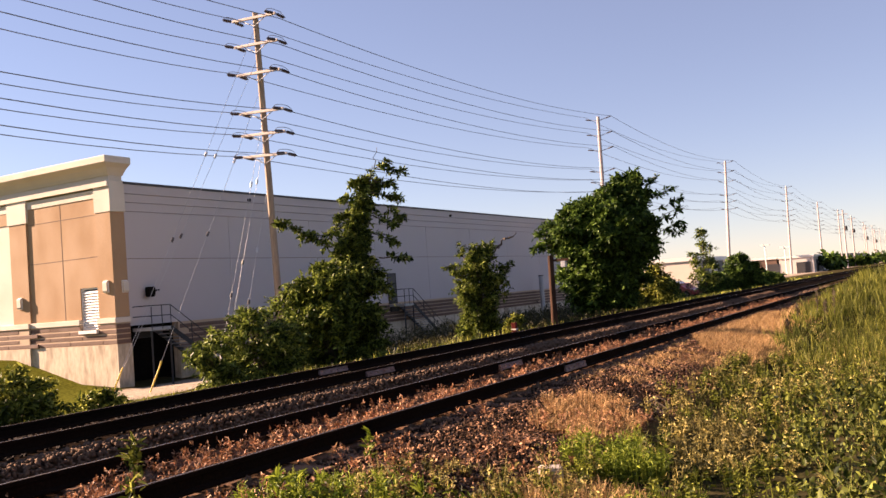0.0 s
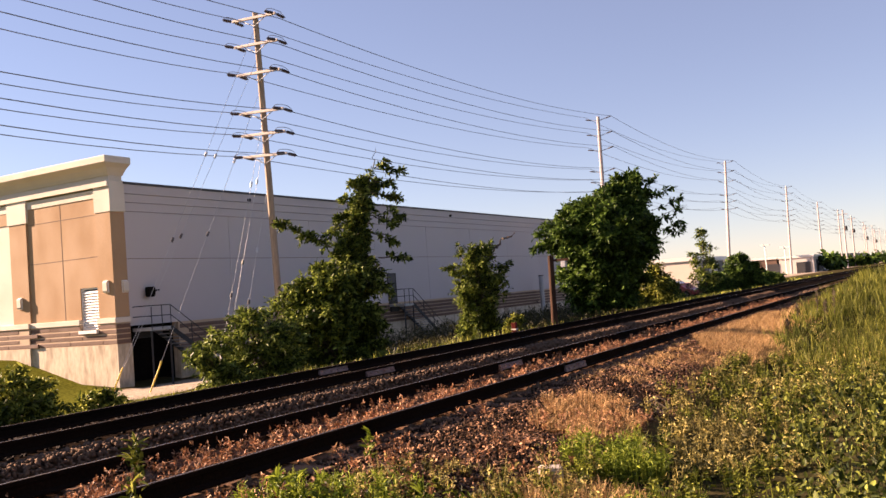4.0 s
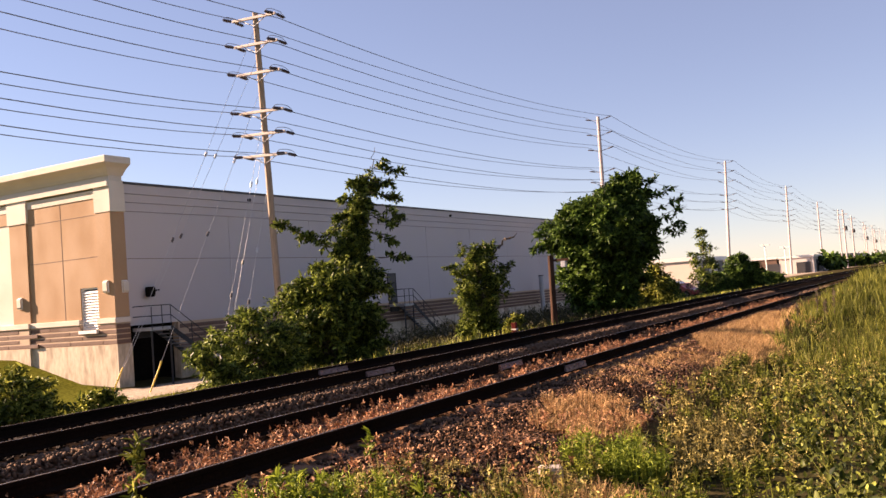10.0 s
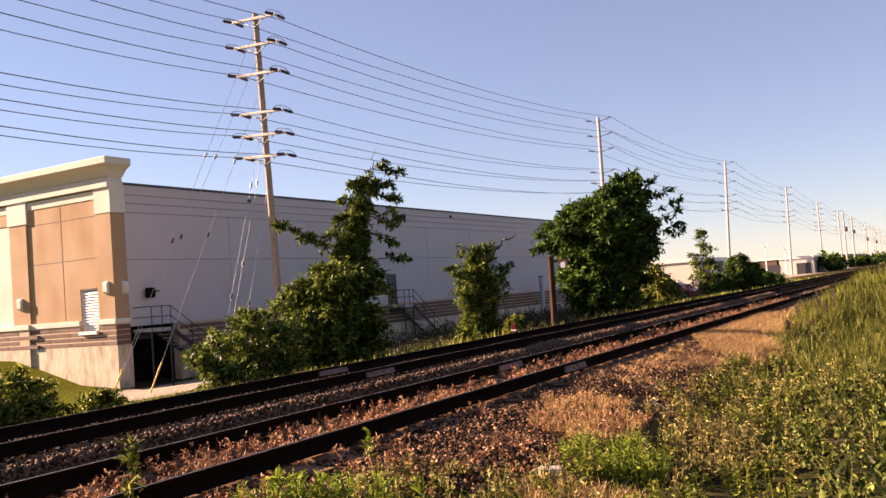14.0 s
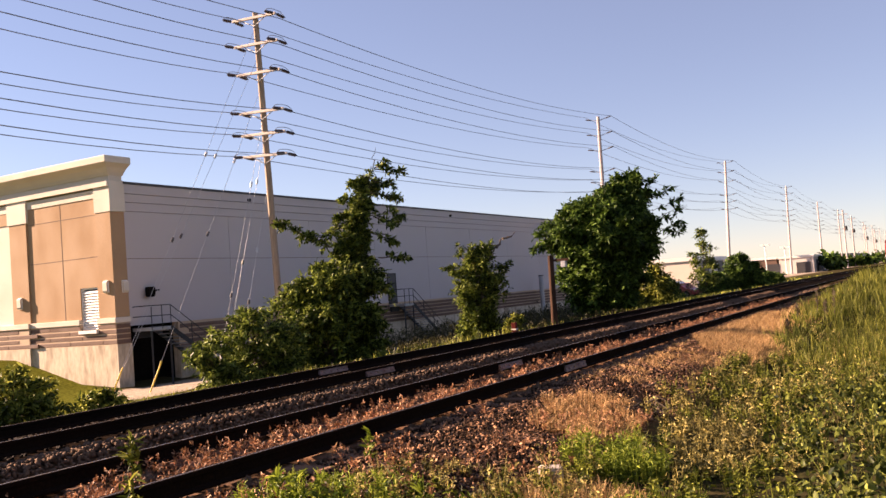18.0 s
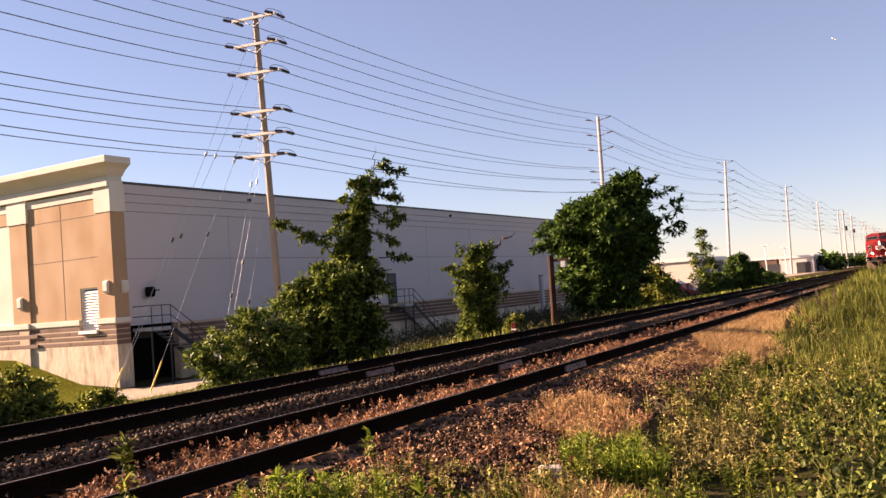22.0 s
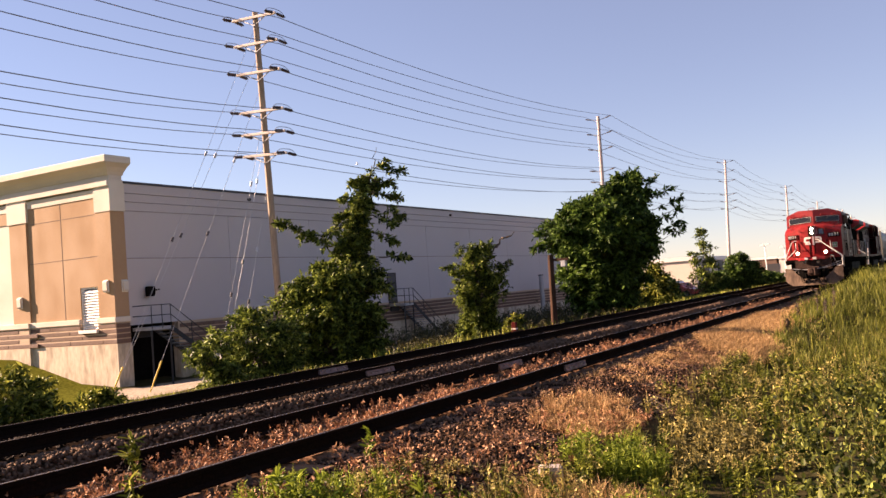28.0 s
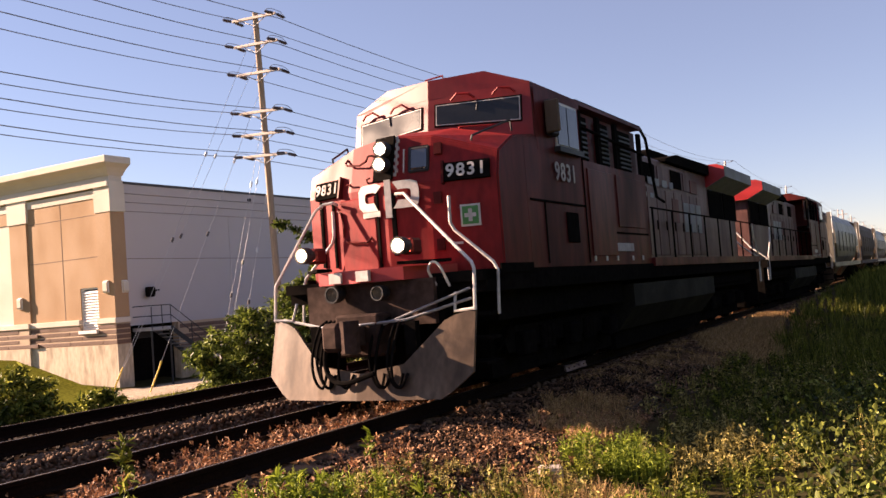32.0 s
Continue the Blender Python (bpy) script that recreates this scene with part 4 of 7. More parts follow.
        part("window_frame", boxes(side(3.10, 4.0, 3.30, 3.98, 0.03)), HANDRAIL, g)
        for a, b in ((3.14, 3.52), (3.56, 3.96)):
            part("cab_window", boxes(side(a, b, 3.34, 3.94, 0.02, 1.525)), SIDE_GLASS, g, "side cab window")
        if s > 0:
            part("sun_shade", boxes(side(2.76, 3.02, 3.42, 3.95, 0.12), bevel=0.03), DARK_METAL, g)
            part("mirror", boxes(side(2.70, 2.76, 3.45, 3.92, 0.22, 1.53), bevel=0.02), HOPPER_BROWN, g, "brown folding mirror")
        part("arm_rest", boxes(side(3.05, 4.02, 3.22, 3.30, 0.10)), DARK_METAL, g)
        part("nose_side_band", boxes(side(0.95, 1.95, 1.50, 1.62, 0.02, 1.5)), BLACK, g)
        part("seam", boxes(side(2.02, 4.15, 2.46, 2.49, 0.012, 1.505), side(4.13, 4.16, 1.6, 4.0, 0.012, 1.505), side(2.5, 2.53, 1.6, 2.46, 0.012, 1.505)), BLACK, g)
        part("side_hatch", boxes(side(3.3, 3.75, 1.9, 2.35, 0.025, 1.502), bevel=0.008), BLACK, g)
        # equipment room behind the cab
        part("equipment_room", boxes(side(4.2, 7.6, 1.55, 3.22, 0.01, 1.46)), RED_SIDE, g, "grimy equipment room side, shade in its paint")
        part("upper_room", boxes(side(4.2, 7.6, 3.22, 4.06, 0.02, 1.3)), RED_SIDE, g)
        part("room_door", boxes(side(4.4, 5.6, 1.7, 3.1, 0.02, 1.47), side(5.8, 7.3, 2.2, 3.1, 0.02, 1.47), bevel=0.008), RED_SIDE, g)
        part("room_seam", boxes(side(4.6, 7.5, 2.08, 2.11, 0.012, 1.472)), BLACK, g)
        for a, b in ((4.35, 4.85), (5.35, 5.9), (6.45, 7.15)):
            gr = part("grille", boxes(side(a, b, 3.25, 3.98, 0.05, 1.32)), BLACK, g, "black intake grille")
            part("louvres", boxes(*[side(a + 0.03, b - 0.03, 3.3 + 0.08 * k, 3.33 + 0.08 * k, 0.03, 1.36) for k in range(8)]), DARK_METAL, gr)
        for yy in (4.3, 5.2, 6.1, 7.5):
            part("roof_rail_post", boxes(side(yy - 0.07, yy + 0.07, 3.2, 4.02, 0.06, 1.40)), BLACK, g)
        part("roof_rail", pipe([(s * 1.44, 4.2, 4.16), (s * 1.44, 7.6, 4.16), (s * 1.5, 7.75, 3.95), (s * 1.5, 8.2, 2.85), (s * 1.5, 8.7, 2.78)], 0.03), BLACK, g)
        part("mid_rail", pipe([(s * 1.48, 4.2, 3.75), (s * 1.48, 7.6, 3.62)], 0.025), BLACK, g)
        part("plate_sign", boxes(side(5.6, 6.5, 1.78, 1.92, 0.012, 1.475)), FADED, g)
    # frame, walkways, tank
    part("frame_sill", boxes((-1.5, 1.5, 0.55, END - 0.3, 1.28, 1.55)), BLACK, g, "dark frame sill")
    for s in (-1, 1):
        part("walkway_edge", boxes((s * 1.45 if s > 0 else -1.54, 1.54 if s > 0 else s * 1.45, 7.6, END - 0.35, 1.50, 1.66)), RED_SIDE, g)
    # underframe deepened and fillers added, so no sun leaks beneath the engine
    part("underframe", boxes((-0.62, 0.62, 1.0, END - 0.8, 0.08, 1.28)), BLACK, g, "black underframe deepened to block light")
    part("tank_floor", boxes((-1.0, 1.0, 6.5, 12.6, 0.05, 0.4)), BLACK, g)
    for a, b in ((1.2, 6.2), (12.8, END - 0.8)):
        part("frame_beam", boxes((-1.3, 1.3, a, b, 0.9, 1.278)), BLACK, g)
    # plain blocks filling the bogies, added to stop light passing through
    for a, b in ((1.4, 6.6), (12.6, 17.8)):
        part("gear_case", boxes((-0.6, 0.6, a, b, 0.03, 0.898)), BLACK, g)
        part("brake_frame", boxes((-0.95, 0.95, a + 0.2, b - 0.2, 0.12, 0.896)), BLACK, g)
    bm = bmesh.new()
    extrude_y(bm, ((-1.45, 1.2), (-1.45, 0.8), (-1.1, 0.38), (1.1, 0.38), (1.45, 0.8), (1.45, 1.2)), 6.4, 12.7)
    part("fuel_tank", bm, TANK, g, "dull grey fuel tank")
    # long hood with doors
    part("hood", boxes((-0.98, 0.98, 7.6, END - 0.6, 1.55, 3.88), bevel=0.05), HOOD, g, "sooty long hood")
    for s in (-1, 1):
        for k in range(9):
            y = 7.85 + 0.72 * k
            x = (s * 0.98, s * 1.0) if s > 0 else (s * 1.0, s * 0.98)
            d = part("hood_door", boxes((*x, y, y + 0.66, 1.75, 3.2), bevel=0.006), HOOD, g)
            part("latch", boxes((x[0] if s > 0 else x[0] - 0.02, x[1] + 0.02 if s > 0 else x[1], y + 0.56, y + 0.61, 2.3, 2.5)), BLACK, d)
        for k in range(5):
            y = 8.0 + 1.1 * k
            x = (s * 0.985, s * 1.0) if s > 0 else (s * 1.0, s * 0.985)
            part("hood_vent", boxes((*x, y, y + 0.9, 3.3, 3.72)), BLACK if k % 2 else HOOD, g)
    for k, (y, w) in enumerate(((8.3, 0.35), (8.85, 0.3), (9.4, 0.35), (9.95, 0.3), (10.5, 0.4), (11.1, 0.3), (8.5, 0.25), (9.0, 0.25), (9.5, 0.25))):
        z = 3.26 if k < 6 else 2.98
        part("faded_bar", boxes((1.0, 1.006, y, y + w, z, z + (0.16 if k < 6 else 0.10))), RADIATOR, g, "faded worn grey lettering bar")
    for s in (-1, 1):
        for y, w, z0, z1 in ((12.2, 0.5, 2.3, 3.0), (12.8, 0.5, 2.3, 3.0), (13.4, 0.5, 2.3, 3.0), (13.0, 0.7, 3.28, 3.6), (11.2, 0.55, 2.5, 3.05)):
            part("hatch_frame", boxes((min(s * 0.985, s * 1.012), max(s * 0.985, s * 1.012), y, y + w, z0, z1), bevel=0.006), RADIATOR if z0 < 2.4 else RED_SIDE, g)
        for y in (4.45, 5.0, 5.55, 6.4, 7.0):
            part("bolt_strip", boxes((min(s * 1.47, s * 1.49), max(s * 1.47, s * 1.49), y, y + 0.05, 1.62, 1.70)), HANDRAIL, g)
        part("air_tank", rods(((s * 1.2, 13.2, 1.05), (s * 1.2, 17.2, 1.05)), r=0.14, n=10), BLACK, g)
        part("sand_pipe", pipe(curved([(s * 1.25, 1.9, 1.3), (s * 1.2, 1.75, 0.8), (s * 0.85, 1.7, 0.25)]), 0.02), BLACK, g)
    part("exhaust_stack", boxes((-0.35, 0.40, 12.0, 13.7, 3.95, 4.38), bevel=0.05), BLACK, g, "sooty exhaust stack")
    bm = bmesh.new()
    loft(bm, [[(x, yy, z) for x, z in ((-1.5, 3.78), (-1.5, 4.06), (-1.3, 4.14), (1.3, 4.14), (1.5, 4.06), (1.5, 3.78), (0.98, 3.52), (-0.98, 3.52))] for yy in (14.85, 18.5)])
    part("radiator_wing", bm, RADIATOR, g, "grey radiator wing overhanging the hood")
    for yy in (14.82, 18.51):
        bm = bmesh.new()
        loft(bm, [[(x, y, z) for x, z in ((-1.49, 3.79), (-1.49, 4.05), (-1.3, 4.13), (1.3, 4.13), (1.49, 4.05), (1.49, 3.79), (0.98, 3.53), (-0.98, 3.53))] for y in (yy, yy + 0.02)])
        part("wing_end", bm, RED_BRIGHT, g, "bright red end of the radiator wings")
    bm = bmesh.new()
    loft(bm, [[(x, yy, z) for x, z in ((-1.1, 3.85), (-1.1, z1), (1.1, z1), (1.1, 3.85))] for yy, z1 in ((10.6, 3.90), (11.6, 4.08), (14.85, 4.12))])
    part("radiator_fairing", bm, BLACK, g, "soot-blackened hood top")
    for s in (-1, 1):
        for a in (14.95, 16.75):
            part("radiator_screen", boxes((min(s * 0.985, s * 1.01), max(s * 0.985, s * 1.01), a, a + 1.65, 2.75, 3.5)), BLACK, g)
    # walkway railings
    for s in (-1, 1):
        part("walkway_rail", pipe([(s * 1.5, 7.7, 2.62), (s * 1.5, END - 0.8, 2.62)], 0.02), BLACK, g)
        for k in range(8):
            y = 7.8 + k * 1.42
            part("rail_post", rods(((s * 1.5, y, 1.62), (s * 1.5, y, 2.62)), r=0.02), BLACK, g)
        part("rear_step_rail", pipe([(s * 1.5, END - 1.0, 2.62), (s * 1.5, END - 0.85, 2.2), (s * 1.5, END - 0.35, 1.7), (s * 1.5, END - 0.3, 0.9)], 0.026), HANDRAIL, g, "white step handrail")
        part("rear_end_rail", pipe([(s * 0.6, END - 0.2, 2.5), (s * 1.0, END - 0.15, 2.0), (s * 1.48, END - 0.1, 1.6), (s * 1.48, END - 0.1, 0.9)], 0.026), HANDRAIL, g, "white step handrail")
    part("end_platform", boxes((-1.5, 1.5, END - 0.6, END - 0.05, 1.3, 1.55)), BLACK, g)
    part("rear_pilot", boxes((-1.35, 1.35, END - 0.15, END - 0.05, 0.3, 1.3)), BLACK, g)
    coupler(g, END - 0.15, 1)
    # front end: anticlimber, plow, steps, hoses, coupler, handrails, lamps
    bm = bmesh.new()
    loft(bm, [[(-0.95, 0.86, z), (-0.66, 0.10, z), (0, 0.0, z), (0.62, 0.10, z), (0.95, 0.86, z)] for z in (1.50, 1.66)])
    part("anticlimber", bm, RED_BRIGHT, g, "red anticlimber with white patches")
    for x in (-0.33, 0.11):
        y = 0.10 - 0.12 * (0.66 - abs(x)) / 0.66
        part("white_patch", boxes((x - 0.09, x + 0.09, y - 0.045, y + 0.02, 1.515, 1.645)), WHITE, g)
    part("front_plate", boxes((-0.95, 0.95, 0.22, 0.5, 0.95, 1.5)), PILOT, g)
    part("front_deck", boxes((-1.5, 1.5, 0.45, 1.0, 1.42, 1.55)), BLACK, g)
    for s in (-1, 1):
        for k in range(4):
            z = 0.42 + 0.29 * k
            part("step", boxes((min(s * 0.98, s * 1.5), max(s * 0.98, s * 1.5), 0.42 + 0.08 * k, 0.85, z, z + 0.04)), BLACK, g)
        part("step_side", boxes((min(s * 0.94, s * 0.98), max(s * 0.94, s * 0.98), 0.3, 0.95, 0.3, 1.5)), BLACK, g)
        bm = bmesh.new()
        prof = [(0.0, 0.0), (0.62, 0.04), (1.16, 0.10), (1.50, 0.15)]
        low = (0.09, 0.09, 0.09, 0.38)
        top = (0.40, 0.50, 1.02, 1.10)
        ring_f = []
        for i in range(13):
            x = 1.5 * i / 12
            lo, hi, y = (float(np.interp(x, [q[0] for q in prof], v)) for v in (low, top, [q[1] for q in prof]))
            front = [(s * x, y - 0.18 + 0.24 * (z - 0.09), z) for z in (lo, lo + 0.35 * (hi - lo), hi)]
            ring_f.append(front + [(p[0], p[1] + 0.045, p[2]) for p in front[::-1]])
        loft(bm, ring_f)
        part("plow", bm, PLOW, g, "worn steel snow plow")
        part("plow_notch", boxes((min(s * 0.62, s * 0.78), max(s * 0.62, s * 0.78), 0.02, 0.12, 0.6, 1.0)), BLACK, g)
        reach = 0.30 if s > 0 else 1.0
        part("step_rail", pipe([(s * 1.50, 0.20, 1.08), (s * 1.50, 0.25, 1.56), (s * 1.46, 0.28, 1.64), (s * (reach + 0.10), 0.70, 2.54), (s * reach, 0.76, 2.62), (s * (reach - 0.14), 0.78, 2.63), (s * (reach - 0.16), 0.86, 2.60)], 0.021, 7), HANDRAIL, g, "white step handrail")
        part("step_rail", pipe([(s * 1.51, 0.80, 1.0), (s * 1.51, 0.86, 1.54), (s * 1.46, 0.86, 1.64), (s * 0.96, 0.84, 2.08), (s * 0.91, 0.83, 2.18), (s * 0.91, 0.84, 2.52)], 0.021, 7), HANDRAIL, g, "white step handrail")
        part("step_brace", pipe([(s * 1.50, 0.20, 1.10), (s * 1.22, 0.22, 1.08), (s * 1.2, 0.3, 1.3)], 0.02), HANDRAIL, g)
        # ditch lamps on brackets
        m = pose(s * 0.72, 0.02, 1.90)
        part("ditch_bracket", boxes((s * 0.72 - 0.09, s * 0.72 + 0.09, 0.05, 0.28, 1.79, 1.99), bevel=0.03), RED_SIDE, g)
        lamp_unit(g, m, 0.084, "ditch_lamp")
        part("side_fin", loft(bmesh.new(), [[(s * 0.6, 0.0, zz), (s * 1.1, 0.45, zz), (s * 0.7, 0.45, zz)] for zz in (1.68, 1.72)]), BLACK, g)
    lamp_unit(g, pose(-0.40, 0.17, 1.38), 0.085, "step_lamp", HANDRAIL)
    lamp_unit(g, pose(0.28, 0.17, 1.36), 0.075, "step_lamp", HANDRAIL)
    coupler(g, 0.2, -1, PILOT)
    part("draft_box", boxes((-0.32, 0.32, -0.08, 0.3, 0.6, 1.12), bevel=0.03), PILOT, g)
    part("uncoupling_lever", pipe([(-1.45, 0.32, 1.10), (-0.6, 0.02, 0.98), (-0.1, -0.12, 0.96), (0.1, -0.12, 0.99), (0.65, 0.05, 1.02), (1.4, 0.32, 1.22)], 0.018), GALV, g)
    part("uncoupling_lever", pipe([(0.35, 0.0, 0.98), (1.40, 0.30, 1.34)], 0.016), GALV, g)
    for x, d in ((-0.62, 0.05), (-0.55, 0.08), (-0.48, 0.02), (-0.20, 0.0), (0.24, 0.06), (0.34, 0.0), (0.50, 0.04), (0.57, 0.0)):
        part("air_hose", pipe(curved([(x, 0.16, 1.05), (x, -0.02, 0.95), (x - 0.03, -0.15, 0.62), (x - 0.02 + d, -0.2, 0.35), (x + 0.06 + d, -0.16, 0.24), (x + 0.14, -0.1, 0.4)]), 0.018, 7), BLACK, g)
    part("center_hose", pipe(curved([(-0.40, -0.16, 0.8), (-0.38, -0.24, 0.55), (-0.25, -0.32, 0.38), (0.0, -0.36, 0.32), (0.35, -0.28, 0.42)]), 0.032, 7), BLACK, g)
    part("mu_loop", pipe(curved([(0.95, 0.3, 1.40), (0.90, 0.22, 1.58), (0.97, 0.2, 1.68), (1.06, 0.22, 1.62), (1.13, 0.3, 1.38)]), 0.016, 7), HANDRAIL, g)
    # nose details
    plate("headlight_box", 0.32, 0.60, 0.03, nose_frame(-0.04, 3.12, 0.0), BLACK, g, "black twin headlight housing")
    for z in (3.24, 3.03):
        lamp_unit(g, pose(0.0, nose_front(0, z) - 0.03, z), 0.083)
    plate("nose_door", 0.64, 1.02, 0.025, nose_frame(-0.50, 2.14, 0.0), RED, g, "red nose door", 0.015)
    for x, z0, z1, w in ((-1.23, 1.77, 2.69, 0.05), (-0.98, 1.75, 2.66, 0.035), (-0.15, 1.70, 2.68, 0.035), (0.10, 1.83, 2.65, 0.06)):
        plate("panel_edge", w, z1 - z0, 0.03, nose_frame(x, (z0 + z1) / 2, 0.0), BLACK, g)
    for name, bend in (("grab_iron", ((-0.72, 3.22, 0), (-0.71, 3.15, 0.05), (-0.66, 3.11, 0.06), (-0.43, 3.08, 0.06), (-0.32, 3.12, 0.06), (-0.30, 3.19, 0.05), (-0.26, 3.21, 0))),
                       ("door_handle", ((-0.89, 2.56, 0), (-0.86, 2.52, 0.05), (-0.78, 2.48, 0.06), (-0.74, 2.3, 0.06), (-0.76, 2.17, 0.05), (-0.80, 2.12, 0))),
                       ("grab_iron", ((-0.72, 2.16, 0), (-0.71, 2.09, 0.05), (-0.66, 2.06, 0.06), (-0.34, 2.04, 0.06), (-0.29, 2.07, 0.05), (-0.28, 2.13, 0))),
                       ("hook", ((-0.67, 2.86, 0), (-0.66, 2.84, 0.05), (-0.58, 2.84, 0.05))), ("hook", ((-0.31, 2.83, 0), (-0.30, 2.87, 0.05), (-0.24, 2.88, 0.05)))):
        part(name, pipe([on_nose(x, z, o)[0] for x, z, o in bend], 0.014, 5), RED_SIDE, g)
    plate("number_plate", 0.14, 0.03, 0.02, nose_frame(0.93, 1.92, 0.0), HANDRAIL, g)
    bm = bmesh.new()
    for k in range(11):
        q = on_nose(0.14 + (0.012 if k % 2 else -0.008), 2.89 + 0.05 * k, 0.012)[0]
        box(bm, q.x - 0.018, q.x + 0.018, q.y - 0.012, q.y + 0.02, q.z - 0.024, q.z + 0.024)
    part("serrated_strip", bm, WHITE, g, "white serrated strip")
    plate("nose_window_frame", 0.30, 0.36, 0.02, nose_frame(0.46, 3.06, 0.0), DARK_METAL, g, bevel=0.02)
    plate("nose_window", 0.23, 0.29, 0.03, nose_frame(0.46, 3.06, 0.01), CAB_GLASS, g, "small nose window", 0.02)
    plate("vertical_strip", 0.018, 0.32, 0.02, nose_frame(0.25, 3.06, 0.0), WHITE, g)
    for z in (1.92, 2.52, 3.16):
        plate("hinge", 0.10, 0.15, 0.05, nose_frame(0.72, z, 0.0), RED_SIDE, g)
    for s in (-1, 1):
        plate("number_board", 0.60 if s > 0 else 0.50, 0.24, 0.05, nose_frame(1.11 if s > 0 else -1.07, 2.83, 0.0), BLACK, g, "black number board with white digits")
        plate("board_bracket", 0.03, 0.30, 0.07, nose_frame(0.80 if s > 0 else -0.80, 2.83, 0.0), RED_SIDE, g)
        part("top_grab", pipe([(s * 1.1, 1.2, 3.2), (s * 1.12, 1.2, 3.3), (s * 1.35, 1.9, 3.56), (s * 1.35, 1.95, 3.42)], 0.016, 5), DARK_METAL, g)
    sgn = plate("green_sign", 0.26, 0.28, 0.012, nose_frame(1.12, 2.26, 0.01), WHITE, g, "green sign with a white cross")
    m = nose_frame(1.12, 2.26, 0.016)
    plate("sign_field", 0.21, 0.23, 0.012, m, GREEN_SIGN, g)
    plate("cross_bar", 0.15, 0.05, 0.02, m, WHITE, g)
    plate("cross_bar", 0.05, 0.16, 0.02, m, WHITE, g)
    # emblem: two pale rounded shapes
    for x, a0, a1, w in ((-0.24, 40, 300, 0.42), (0.26, -125, 125, 0.44)):
        bm = arc_letter(w, 0.36, 0.11, a0, a1)
        bm.transform(nose_frame(x, 2.62, 0.035))
        part("emblem_shape", bm, WHITE, g, "worn white rounded emblem shape")
    plate("emblem_foot", 0.30, 0.07, 0.012, nose_frame(-0.24, 2.40, 0.03), WHITE, g)
    plate("emblem_bar", 0.09, 0.50, 0.012, nose_frame(0.04, 2.58, 0.03), WHITE, g)
    # horns and aerials
    part("aerial", rods(((0.3, 3.0, 4.3), (0.3, 3.0, 4.5)), r=0.015), DARK_METAL, g)
    part("roof_hoop", pipe([(-0.25, 2.5, 4.40), (-0.25, 2.5, 4.50), (0.05, 2.5, 4.52), (0.05, 2.5, 4.40)], 0.014), RED, g)
    for s in (-1, 1):
        part("horn", rods(((0.1 * s, 15.5, 4.1), (0.1 * s, 15.5, 4.45)), ((0.1 * s, 15.2, 4.45), (0.1 * s, 15.7, 4.43)), r=0.025), DARK_METAL, g)
    truck(g, 4.0, 1.75, 3)
    truck(g, 15.2, 1.75, 3)
    return g


